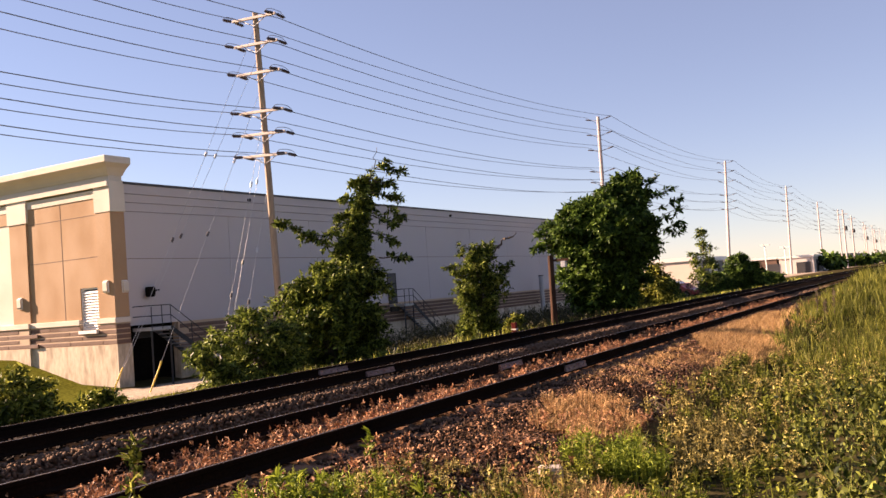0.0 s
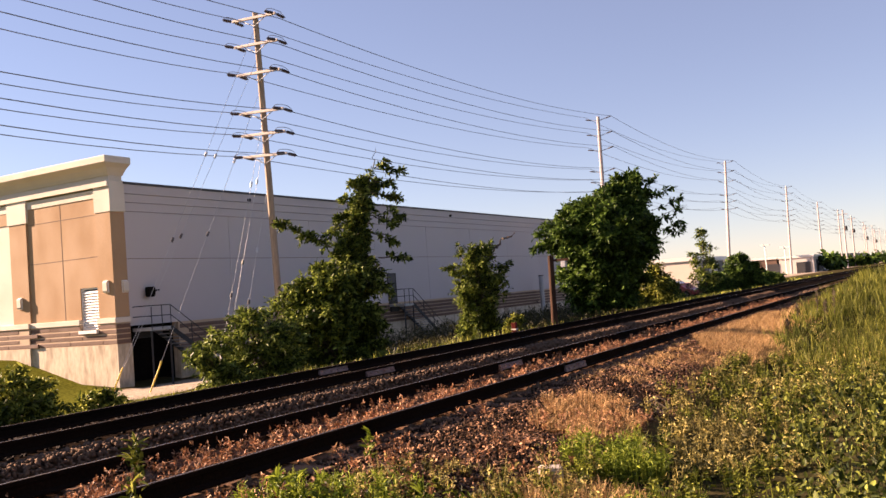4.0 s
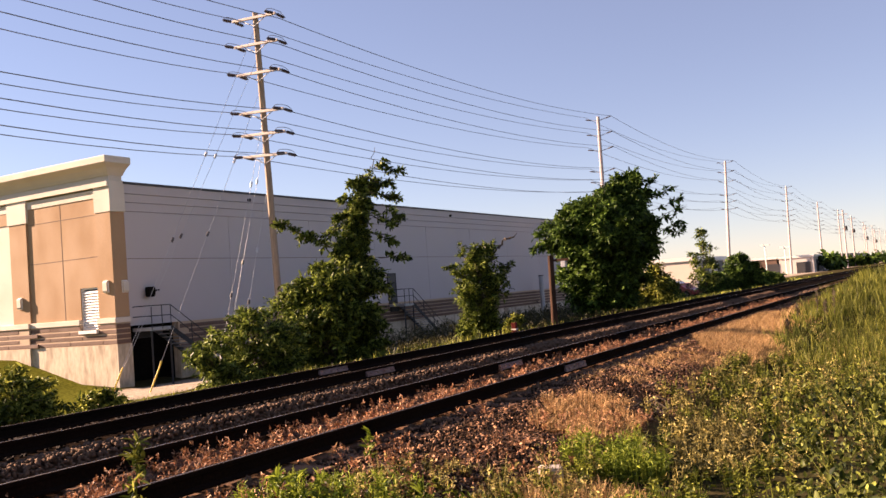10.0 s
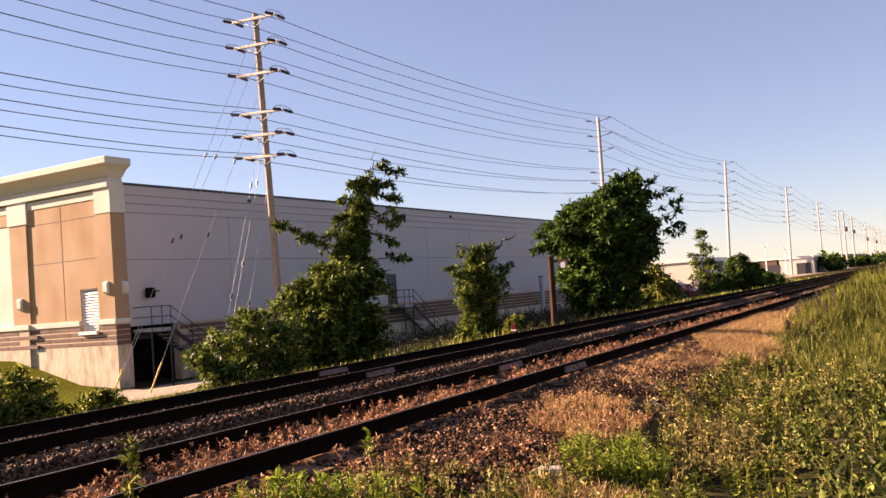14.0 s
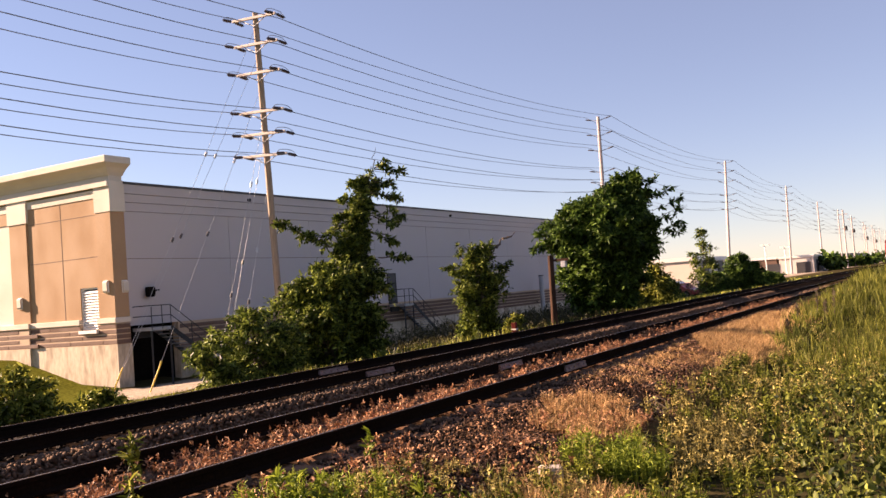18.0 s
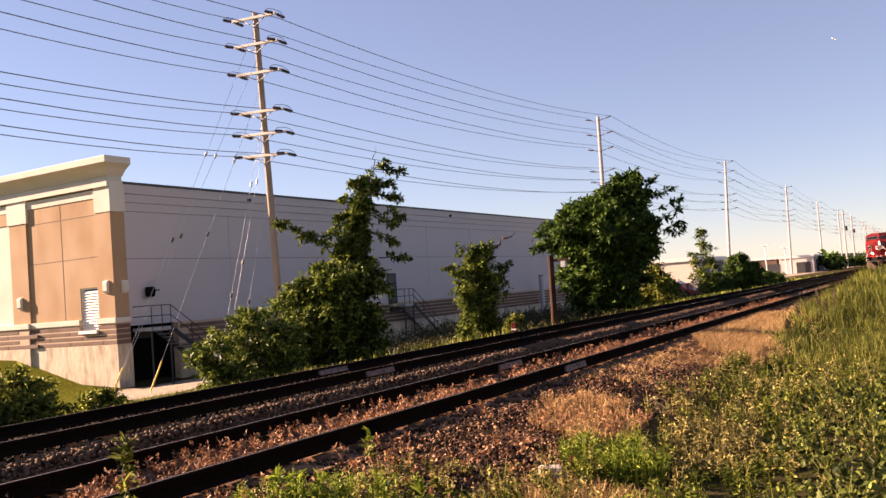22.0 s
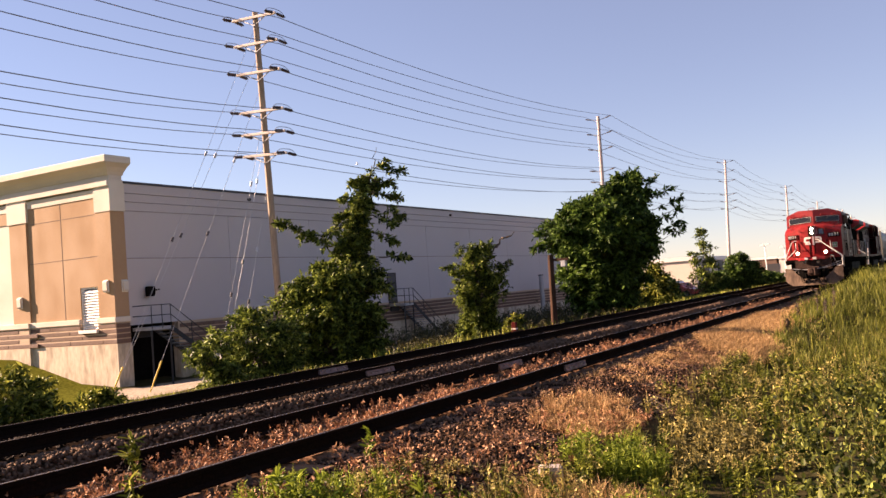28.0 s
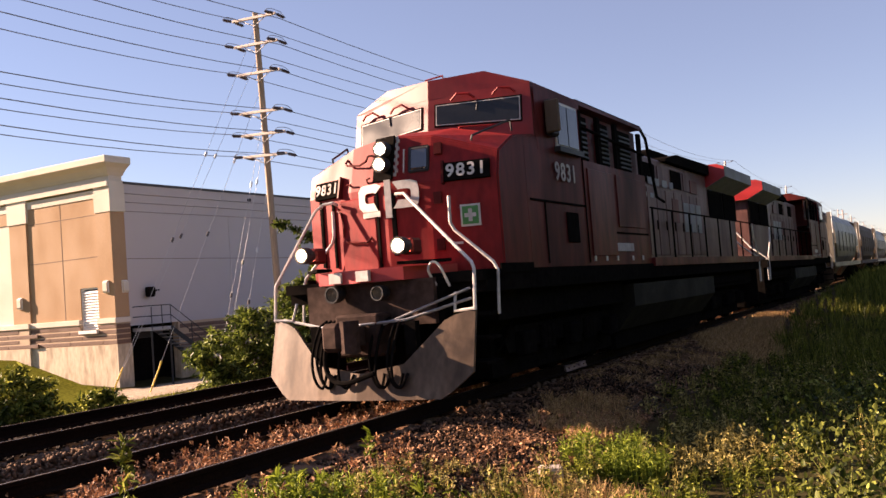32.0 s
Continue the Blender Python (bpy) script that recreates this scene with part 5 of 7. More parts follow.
def hopper(material, label):
    """A covered grain hopper with bulging sides."""
    g = empty("hopper_car", pose(0, 0, 0), label, "hopper car", "hopper cars")
    L = 17.4
    sec = [(-1.0, 1.15), (-1.38, 1.6), (-1.5, 2.2), (-1.5, 2.9), (-1.38, 3.5), (-1.05, 3.95), (-0.55, 4.18), (0.55, 4.18), (1.05, 3.95), (1.38, 3.5), (1.5, 2.9), (1.5, 2.2), (1.38, 1.6), (1.0, 1.15)]
    bm = bmesh.new()
    loft(bm, [[(x, y, max(z, zl)) for x, z in sec] for y, zl in ((1.7, 2.3), (3.2, 1.15), (L - 3.2, 1.15), (L - 1.7, 2.3))])
    part("tank_body", bm, material, g, smooth=False)
    part("side_sill", boxes((-1.5, -1.38, 0.5, L - 0.5, 1.05, 1.3), (1.38, 1.5, 0.5, L - 0.5, 1.05, 1.3)), material, g)
    part("end_sill", boxes((-1.45, 1.45, 0.35, 0.65, 1.0, 1.3), (-1.45, 1.45, L - 0.65, L - 0.35, 1.0, 1.3), (-0.3, 0.3, 0.3, L - 0.3, 0.3, 1.2), (-0.9, 0.9, 0.9, 3.1, 0.25, 0.8), (-0.9, 0.9, L - 3.1, L - 0.9, 0.25, 0.8)), BLACK, g)
    for k in range(3):
        y = 4.3 + 4.4 * k
        bm = bmesh.new()
        loft(bm, [[(x, yy, z) for x, yy in ((-a, y - b), (a, y - b), (a, y + b), (-a, y + b))] for z, a, b in ((1.2, 1.0, 2.0), (0.45, 0.5, 0.45))])
        part("chute", bm, material, g)
    part("roof_walk", boxes((-0.45, 0.45, 1.2, L - 1.2, 4.26, 4.3)), GALV, g)
    for k in range(5):
        part("hatch", boxes((-0.3, 0.3, 2.6 + 2.9 * k, 3.5 + 2.9 * k, 4.18, 4.26), bevel=0.02), material, g)
    for y, d in ((0.5, 1), (L - 0.5, -1)):
        for s in (-1, 1):
            part("corner_post", boxes((min(s * 1.3, s * 1.48), max(s * 1.3, s * 1.48), y - 0.12, y + 0.12, 1.3, 3.9)), material, g)
            lad = bmesh.new()
            for k in range(8):
                rod(lad, (s * 1.46, y + d * 0.05, 1.45 + 0.32 * k), (s * 1.46, y + d * 0.55, 1.45 + 0.32 * k), 0.016, n=5)
            rod(lad, (s * 1.46, y + d * 0.55, 1.2), (s * 1.46, y + d * 0.55, 4.0), 0.02, n=5)
            part("ladder", lad, GALV, g)
        part("slope_strut", rods(((-1.0, y, 1.3), (-0.9, y + d * 1.3, 3.9)), ((1.0, y, 1.3), (0.9, y + d * 1.3, 3.9)), r=0.06), material, g)
    for k in range(6):
        for s in (-1, 1):
            part("side_rib", boxes((min(s * 1.49, s * 1.53), max(s * 1.49, s * 1.53), 3.4 + 2.1 * k, 3.5 + 2.1 * k, 1.9, 3.0)), material, g)
    truck(g, 2.0, 1.75, 2, 0.42)
    truck(g, L - 2.0, 1.75, 2, 0.42)
    coupler(g, 0.35, -1)
    coupler(g, L - 0.35, 1)
    return g


loco = locomotive()
loco_2 = tagged(copy_thing(loco, pose(0, 0, 0, 0, 0, 180)), "grimy red trailing locomotive, running tail first")
car_a = hopper(HOPPER_GREY, "weathered silver-grey covered grain hopper")
car_b = hopper(HOPPER_BROWN, "weathered brown covered grain hopper")
# running numbers on the leading engine
for s in (-1, 1):
    lettering("9831", 0.235 if s > 0 else 0.21, nose_frame(1.10 if s > 0 else -1.07, 2.83, 0.054), WHITE if s > 0 else FADED, loco, "number", "white running number")
lettering("9831", 0.37, pose(1.527, 3.36, 2.92, 0, 0, 90), FADED, loco, "number", "faded white running number")
lettering("9831", 0.37, pose(-1.527, 3.36, 2.92, 0, 0, -90), FADED, loco, "number", "faded white running number")
TRAIN = [(loco, 0.0, 0), (loco_2, 39.0, 180), (car_a, 39.85, 0), (car_b, 57.3, 0), (copy_thing(car_a, pose(0, 0, 0)), 74.75, 0), (copy_thing(car_a, pose(0, 0, 0)), 92.2, 0),
         (copy_thing(car_b, pose(0, 0, 0)), 109.65, 0)]


# ---------------------------------------------------------------- plants
def turn_matrices(n, tilt=1.0, rise=0.0):
    """Random turns: any heading, tilted by up to about tilt radians about a rise."""
    a, b, c = rng.uniform(0, 2 * np.pi, n), rng.normal(rise, tilt, n), rng.normal(0, tilt, n)
    ca, sa, cb, sb, cc, sc = np.cos(a), np.sin(a), np.cos(b), np.sin(b), np.cos(c), np.sin(c)
    z = np.zeros(n)
    o = np.ones(n)
    A = np.stack([ca, -sa, z, sa, ca, z, z, z, o], -1).reshape(n, 3, 3)
    B = np.stack([o, z, z, z, cb, -sb, z, sb, cb], -1).reshape(n, 3, 3)
    C = np.stack([cc, z, sc, z, o, z, -sc, z, cc], -1).reshape(n, 3, 3)
    return A @ B @ C


LEAF = np.array([(0, 0, 0), (0.30, 0.28, 0.06), (0.24, 0.68, 0.05), (0, 1.0, -0.06), (-0.24, 0.68, 0.05), (-0.30, 0.28, 0.06)])


def leaves(centres, size, tilt=0.7, spread=0.4, slim=1.0, rise=0.0):
    """Folded leaves at the centres: six corners, in two halves."""
    n = len(centres)
    s = size * rng.uniform(1 - spread, 1 + spread, n)
    v = np.einsum("nij,kj->nki", turn_matrices(n, tilt, rise), LEAF * np.array([slim, 1, 1])) * s[:, None, None] + centres[:, None]
    f = np.array([(0, 1, 2, 3), (0, 3, 4, 5)])
    return v.reshape(-1, 3), (f[None] + 6 * np.arange(n)[:, None, None]).reshape(-1, 4)


def blades(x, y, z, h, w, lean):
    """Bent grass blades: two quads each."""
    n = len(x)
    a, d = rng.uniform(0, 2 * np.pi, n), rng.uniform(0, 2 * np.pi, n)
    l = rng.uniform(0.1, 1, n) * lean * h
    p = np.stack([x, y, z], -1)
    side = np.stack([np.cos(a), np.sin(a), np.zeros(n)], -1) * (w / 2)[:, None]
    bend = np.stack([np.cos(d) * l, np.sin(d) * l, np.zeros(n)], -1)
    up = np.stack([np.zeros(n), np.zeros(n), h], -1)
    v = np.stack([p - side, p + side, p + up * 0.55 + bend * 0.35 - side * 0.8, p + up * 0.55 + bend * 0.35 + side * 0.8,
                  p + up + bend - side * 0.15, p + up + bend + side * 0.15], 1)
    f = np.array([(0, 1, 3, 2), (2, 3, 5, 4)])
    return v.reshape(-1, 3), (f[None] + 6 * np.arange(n)[:, None, None]).reshape(-1, 4)


def branch_mesh(paths, n=5):
    """Tapered limbs: each path is a list of (point, radius)."""
    bm = bmesh.new()
    for path in paths:
        rings = []
        for i, (p, r) in enumerate(path):
            a, b = Vector(path[max(i - 1, 0)][0]), Vector(path[min(i + 1, len(path) - 1)][0])
            d = (b - a).normalized()
            s = d.orthogonal().normalized()
            u = d.cross(s)
            rings.append([Vector(p) + (s * math.cos(2 * math.pi * k / n) + u * math.sin(2 * math.pi * k / n)) * r for k in range(n)])
        loft(bm, rings)
    return bm


ACROSS, AWAY = Vector((0.8698, 0.4934, 0)), Vector((-0.4934, 0.8698, 0))


def feathered(root, way, reach, per, size, slim, droop=0.35, up=0.25):
    """Leaves in two ranks along drooping twigs: arrays of points and faces."""
    n = len(root)
    t = (np.arange(per) + 0.6) / per
    t = np.clip(t[None] + rng.normal(0, 0.04, (n, per)), 0.05, 1.05)
    p = root[:, None] + way[:, None] * (t * reach[:, None])[..., None]
    p[..., 2] -= droop * t * t * reach[:, None]
    axis = np.repeat(way[:, None], per, 1) + np.zeros((n, per, 3))
    axis[..., 2] -= 2 * droop * t
    axis /= np.linalg.norm(axis, axis=2)[..., None]
    top = np.array([-0.25, -0.1, 0.8]) + rng.normal(0, 0.6, (n, per, 3))
    side = np.cross(axis, top)
    side /= np.linalg.norm(side, axis=2)[..., None] + 1e-6
    rank = np.where(np.arange(per) % 2 == 0, 1.0, -1.0)[None, :, None]
    leaf = axis * rng.uniform(0.25, 0.8, (n, per, 1)) + side * rank * rng.uniform(0.6, 1.0, (n, per, 1)) + rng.normal(0, 0.22, (n, per, 3)) - np.array([0, 0, 0.18])
    leaf /= np.linalg.norm(leaf, axis=2)[..., None]
    across = np.cross(leaf, top)
    across /= np.linalg.norm(across, axis=2)[..., None] + 1e-6
    normal = np.cross(across, leaf)
    s = (size * rng.uniform(0.6, 1.3, (n, per)) * (1.1 - 0.35 * t))[..., None, None]
    v = p[..., None, :] + s * (LEAF[:, 0, None] * slim * across[..., None, :] + LEAF[:, 1, None] * leaf[..., None, :] + LEAF[:, 2, None] * normal[..., None, :])
    f = np.array([(0, 1, 2, 3), (0, 3, 4, 5)])
    return v.reshape(-1, 3), (f[None] + 6 * np.arange(n * per)[:, None, None]).reshape(-1, 4)


def crown_tree(name, x, y, label, profile, stem, leaf, size, boughs, per_bough, twig, trunk_r, slim=0.5, depth=0.85, limbs=(), twigs=(), droop=0.35, per=9, lift=0.35, category="tree"):
    """A tree grown to a crown's outline. profile: heights with the crown's reach to either side, from the top down; stem: (height, across) of the leader;
    limbs: leafy (across, height, across, height, twigs, twig length) outside the crown; twigs: bare ones, with their radius. Heights are over the rails."""
    z = float(ground_z(x, y)) - 0.1
    g = empty(name, pose(x, y, z), label, category)
    prof = np.array(profile[::-1], float)
    st = np.array(stem, float)
    lo, hi = prof[0, 0], prof[-1, 0]
    at = lambda h: float(np.interp(h, st[:, 0], st[:, 1]))
    left, right = (lambda h: float(np.interp(h, prof[:, 0], prof[:, 1]))), (lambda h: float(np.interp(h, prof[:, 0], prof[:, 2])))
    spot = lambda a, h, d=0.0: ACROSS * a + AWAY * d + Vector((0, 0, h - z))
    grid = np.linspace(lo, hi, 60)
    wide = np.array([right(h) - left(h) for h in grid]) ** 0.9 + 0.1
    wide /= wide.sum()
    leader = [(spot(at(h), h), max(trunk_r * (1 - 0.9 * k / 9), 0.008)) for k, h in enumerate(np.linspace(z, hi, 10))]
    paths, roots, ways, reaches = [leader], [], [], []

    def twiggy(path, n, length, start):
        pts = np.array([tuple(q) for q, _ in path])
        t = start + (1 - start) * rng.random(n) ** 0.75
        i = np.minimum((t * (len(pts) - 1)).astype(int), len(pts) - 2)
        u = (t * (len(pts) - 1) - i)[:, None]
        along = pts[i + 1] - pts[i]
        along /= np.linalg.norm(along, axis=1)[:, None] + 1e-6
        w = along * 0.75 + rng.normal(0, 0.62, (n, 3)) + np.array([0, 0, 0.22])
        w /= np.linalg.norm(w, axis=1)[:, None]
        roots.append(pts[i] * (1 - u) + pts[i + 1] * u)
        ways.append(w)
        reaches.append(length * rng.uniform(0.5, 1.25, n) * (1.15 - 0.4 * t))

    for k in range(boughs):
        h = float(rng.choice(grid, p=wide)) + rng.uniform(-0.05, 0.05)
        a = 2.39996 * k + rng.uniform(-0.4, 0.4)
        c, w = math.cos(a), math.sin(a)
        mid, half = (left(h) + right(h)) / 2, (right(h) - left(h)) / 2
        reach = rng.uniform(0.5, 1.08) - min(twig * 0.35 / max(half, 0.3), 0.22)
        tip = spot(mid + half * c * max(reach, 0.2), h, half * depth * w * max(reach, 0.2))
        hr = max(h - lift * half * rng.uniform(0.5, 1.3), z + 0.15)
        base = spot(at(hr) * 0.8 + mid * 0.2, hr)
        path = []
        for i in range(5):
            q = base.lerp(tip, i / 4)
            q.z += 0.12 * (tip - base).length * math.sin(math.pi * i / 4)
            path.append((q + Vector(rng.normal(0, 0.02, 3)), max(trunk_r * 0.32 * (1 - 0.85 * i / 4), 0.005)))
        paths.append(path)
        thin = min(1.0, 0.18 + 0.52 * half)
        twiggy(path, max(int(per_bough * thin), 5), twig * min(1.0, 0.62 + 0.3 * half), 0.3)
    twiggy(leader, per_bough, twig, 0.25)
    for a0, h0, a1, h1, n, length in limbs:
        p, q = spot(a0, h0), spot(a1, h1)
        path = [(p.lerp(q, i / 5) + Vector(rng.normal(0, 0.03, 3)), 0.018 * (1 - 0.15 * i)) for i in range(6)]
        paths.append(path)
        twiggy(path, n, length, 0.1)
    for a0, h0, a1, h1, r in twigs:
        p, q = spot(a0, h0), spot(a1, h1)
        k = [p.lerp(q, t) + Vector(rng.normal(0, 0.03, 3)) for t in (0.0, 0.25, 0.5, 0.75, 1.0)]
        paths.append([(c, r * (1 - 0.18 * i)) for i, c in enumerate(k)])
    part("trunk", branch_mesh(paths), BARK, g)
    roots, ways, reaches = np.concatenate(roots), np.concatenate(ways), np.concatenate(reaches)
    v, f = feathered(roots, ways, reaches, per, size, slim, droop)
    put("crown", raw_mesh("crown", v, f), leaf, g)
    return g


SHRUB = crown_tree("shrub_tree", -14.2, 19.3, "ragged green shrub tree with a tall leafy spire beside the track",
    [(4.9, 0.95, 1.2), (4.65, 0.78, 1.3), (4.35, 0.60, 1.32), (3.95, 0.42, 1.25), (3.55, 0.20, 1.12), (3.25, 0.0, 1.02), (2.85, -0.3, 1.0), (2.5, -0.55, 1.08), (2.25, -0.8, 1.25), (1.95, -1.35, 1.32), (1.65, -1.92, 1.38), (1.2, -2.2, 1.35), (0.67, -2.37, 1.27), (0.1, -2.45, 1.2), (-0.5, -2.4, 1.0)],
    [(-0.8, 0.0), (1.0, 0.15), (2.5, 0.35), (3.6, 0.62), (4.4, 0.95), (5.2, 1.1)], LEAF_TREE, 0.155, 205, 34, 0.42, 0.10, slim=0.62,
    limbs=((1.15, 4.8, 1.99, 4.72, 14, 0.16), (-0.15, 2.72, -0.89, 3.16, 34, 0.3), (-0.8, 3.1, -1.61, 3.56, 30, 0.22), (1.0, 2.4, 1.86, 2.3, 16, 0.2), (1.3, 3.8, 1.8, 3.42, 18, 0.22), (0.9, 3.1, 1.55, 2.7, 16, 0.22), (1.0, 4.5, 1.62, 4.3, 18, 0.2), (0.9, 4.2, 1.7, 3.95, 20, 0.22),
           (0.8, 3.55, 1.6, 3.3, 18, 0.22), (0.95, 4.55, 0.42, 4.42, 16, 0.18), (0.8, 4.15, 0.16, 3.98, 18, 0.2), (0.6, 3.7, -0.05, 3.5, 18, 0.22), (0.45, 3.3, -0.3, 3.1, 18, 0.24), (1.1, 4.85, 1.5, 4.95, 10, 0.15)),
    twigs=((1.08, 4.9, 1.2, 5.42, 0.016), (-1.4, 3.5, -1.7, 3.6, 0.01)))
for bx, by, hi, wide, n, label in ((-13.7, 15.2, 1.3, 1.45, 80, "bushy yellow-green shrub at the foot of the tall one"), (-13.5, 13.6, 0.75, 0.75, 40, "low sprawling bush beside the drive"),
                                   (-13.9, 7.6, 0.75, 1.2, 60, "low leafy bush at the edge of the far track"), (-13.3, 10.6, -0.05, 0.75, 26, "low leafy bush at the edge of the far track")):
    crown_tree("bush", bx, by, label, [(hi, -0.3 * wide, 0.25 * wide), (hi * 0.8 - 0.1, -0.7 * wide, 0.7 * wide), (0.4 * hi - 0.3, -wide, wide), (-0.5, -wide, wide)],
               [(-0.7, 0), (hi, 0)], LEAF_TREE if by > 12 else LEAF_BUSH, 0.13, n, 19, 0.38, 0.035, slim=0.55, depth=1.0, category="bush")
LEFT_BUSH = crown_tree("bush", -13.6, 9.1, "low leafy bush at the edge of the far track", [(0.5, -0.4, 0.3), (0.25, -0.8, 0.7), (-0.2, -1.1, 1.0), (-0.5, -1.1, 1.0)],
               [(-0.7, 0), (0.5, 0)], LEAF_BUSH, 0.13, 50, 19, 0.38, 0.035, slim=0.55, depth=1.0, category="bush")
MIDDLE = crown_tree("bushy_sapling", -13.6, 26.2, "bushy green sapling with a dead leaning limb",
    [(2.75, -0.45, 0.6), (2.4, -0.72, 0.85), (2.07, -0.89, 0.95), (1.63, -0.98, 1.05), (1.16, -1.05, 1.1), (0.69, -1.05, 1.0), (0.21, -0.98, 0.8), (-0.16, -0.85, 0.5), (-0.4, -0.6, 0.3)],
    [(-0.7, 0), (1.2, 0.0), (2.8, -0.1)], LEAF_TREE, 0.16, 90, 24, 0.36, 0.05, slim=0.55, lift=1.1, droop=0.15,
    limbs=((-0.4, 2.3, -0.5, 2.85, 12, 0.22), (-0.7, 2.0, -1.15, 2.2, 10, 0.2), (0.3, 2.3, 0.55, 2.8, 12, 0.22), (-0.05, 2.3, -0.1, 2.75, 10, 0.22), (0.8, 1.9, 1.2, 2.05, 8, 0.2)),
    twigs=((0.4, 2.2, 0.72, 2.70, 0.07), (0.70, 2.66, 1.0, 2.98, 0.06), (0.97, 2.95, 1.34, 3.06, 0.055), (0.15, -0.5, 0.1, 0.8, 0.03), (-0.1, -0.5, -0.2, 0.7, 0.03), (0.3, -0.5, 0.35, 0.5, 0.025)))
crown_tree("bush", -13.3, 28.2, "small round bush beside the sapling", [(0.25, -0.2, 0.2), (0.0, -0.5, 0.5), (-0.45, -0.5, 0.5)], [(-0.7, 0), (0.2, 0)], LEAF_BUSH, 0.14, 22, 16, 0.24, 0.02, depth=1.0, category="bush")
BIG = crown_tree("roadside_tree", -14.8, 42.8, "dense dark green rounded tree beside the track",
    [(6.35, 1.25, 2.2), (5.95, 0.3, 2.5), (5.5, -0.6, 2.7), (5.0, -2.4, 2.7), (4.5, -3.15, 2.8), (3.8, -3.4, 2.9), (3.1, -3.2, 2.9), (2.4, -2.95, 2.9), (1.6, -2.7, 2.6), (0.9, -2.4, 2.0), (0.2, -1.95, 1.4), (-0.5, -1.75, 0.8)],
    [(-0.8, 0.0), (2.0, 0.2), (4.5, 0.6), (6.8, 1.5)], LEAF_DARK, 0.30, 250, 44, 0.72, 0.16, slim=0.62, depth=0.9, droop=0.25, lift=0.55,
    limbs=((2.3, 5.0, 3.7, 5.8, 9, 0.26), (2.6, 4.6, 4.1, 5.2, 9, 0.26), (2.6, 4.0, 4.4, 4.7, 9, 0.28), (2.7, 3.4, 4.2, 4.2, 8, 0.26), (2.6, 2.9, 4.0, 3.6, 8, 0.26), (2.0, 5.5, 3.0, 6.3, 9, 0.28), (1.3, 6.0, 1.9, 6.75, 14, 0.36), (0.4, 5.8, 0.9, 6.5, 10, 0.34), (-2.6, 3.3, -3.6, 3.1, 14, 0.35)),
    twigs=((3.0, 5.4, 4.1, 5.8, 0.02), (3.1, 4.4, 4.4, 4.8, 0.02), (3.0, 3.4, 4.2, 3.8, 0.02)))
crown_tree("bush", -14.3, 49.5, "leafy sapling growing at the foot of the dark tree", [(1.9, -0.3, 0.4), (1.2, -1.1, 1.1), (0.4, -1.5, 1.4), (-0.4, -1.5, 1.4)], [(-0.7, 0), (1.9, 0)], LEAF_BUSH, 0.26, 46, 16, 0.6, 0.04, depth=1.0, lift=0.9, category="bush")
crown_tree("sapling", -15.6, 67.4, "small young tree with an open crown",
    [(4.5, -0.25, 0.3), (3.9, -0.7, 0.8), (3.2, -0.9, 0.9), (2.4, -1.3, 1.1), (1.5, -1.4, 1.2), (0.6, -1.5, 1.2), (-0.2, -1.4, 1.0)], [(-0.8, 0), (4.5, 0)], LEAF_TREE, 0.30, 34, 10, 0.6, 0.06, slim=0.5, lift=0.1)
for bx, by, wide, high, cx in ((-15.4, 80, 2.1, 2.5, 0.0), (-15.2, 92, 1.7, 0.7, 0.0), (-16.7, 76, 1.5, 1.0, 0.0), (-16.8, 60, 1.3, 1.0, 0.0)):
    crown_tree("thicket", bx, by, "rounded dark green thicket beside the track" if high > 2 else "low thicket beside the track",
               [(high, cx - 0.4 * wide, cx + 0.3 * wide), (high * 0.8, cx - 0.7 * wide, cx + 0.7 * wide), (high * 0.45, cx - wide, cx + wide), (-0.4, cx - 0.95 * wide, cx + 1.05 * wide)],
               [(-0.8, cx), (high, cx)], LEAF_DARK, 0.28, 110 if high > 2 else 40, 20, 0.6, 0.05, slim=0.6, depth=0.7, category="bush")


def scatter(n, x0, x1, y0, y1, power=1.6):
    return rng.uniform(x0, x1, n), y0 + (y1 - y0) * rng.random(n) ** power


def stuff(name, pieces, material, label, category):
    v = np.concatenate([p[0] for p in pieces])
    k = np.cumsum([0] + [len(p[0]) for p in pieces[:-1]])
    f = np.concatenate([p[1] + o for p, o in zip(pieces, k)])
    return tagged(put(name, raw_mesh(name, v, f), material), label, category, kind="stuff")


def field(x, y, s):
    """Slow patches over the ground, 0 to 1."""
    return 0.5 + 0.5 * np.sin(x * 1.3 * s + 2.1 * np.sin(y * 0.7 * s)) * np.sin(y * 1.1 * s + 1.7 * np.sin(x * 0.9 * s))


def lump(x, y):
    """0 to 1: where the plants of the near verge crowd together; 1 elsewhere."""
    a = 0.62 * field(x + 0.3, y, 2.3) + 0.38 * field(x, y + 1.0, 5.1)
    return np.where(x > -3.3, np.clip(a * 1.9 - 0.32, 0, 1), 0.75)


def grow(n, x0, x1, y0, y1, h0, h1, w, lean, keep=None, power=1.6):
    x, y = scatter(n, x0, x1, y0, y1, power)
    if keep is not None:
        ok = keep(x, y)
        x, y = x[ok], y[ok]
    q = lump(x, y)
    ok = rng.random(len(x)) < 0.15 + 1.3 * q
    x, y, q = x[ok], y[ok], q[ok]
    h = rng.uniform(h0, h1, len(x)) * (0.4 + 0.8 * q)
    far = 1 + 0.03 * np.clip(y - 8, 0, 60)
    return blades(x, y, ground_z(x, y) - 0.01, h, w * rng.uniform(0.6, 1.4, len(x)) * far, lean)


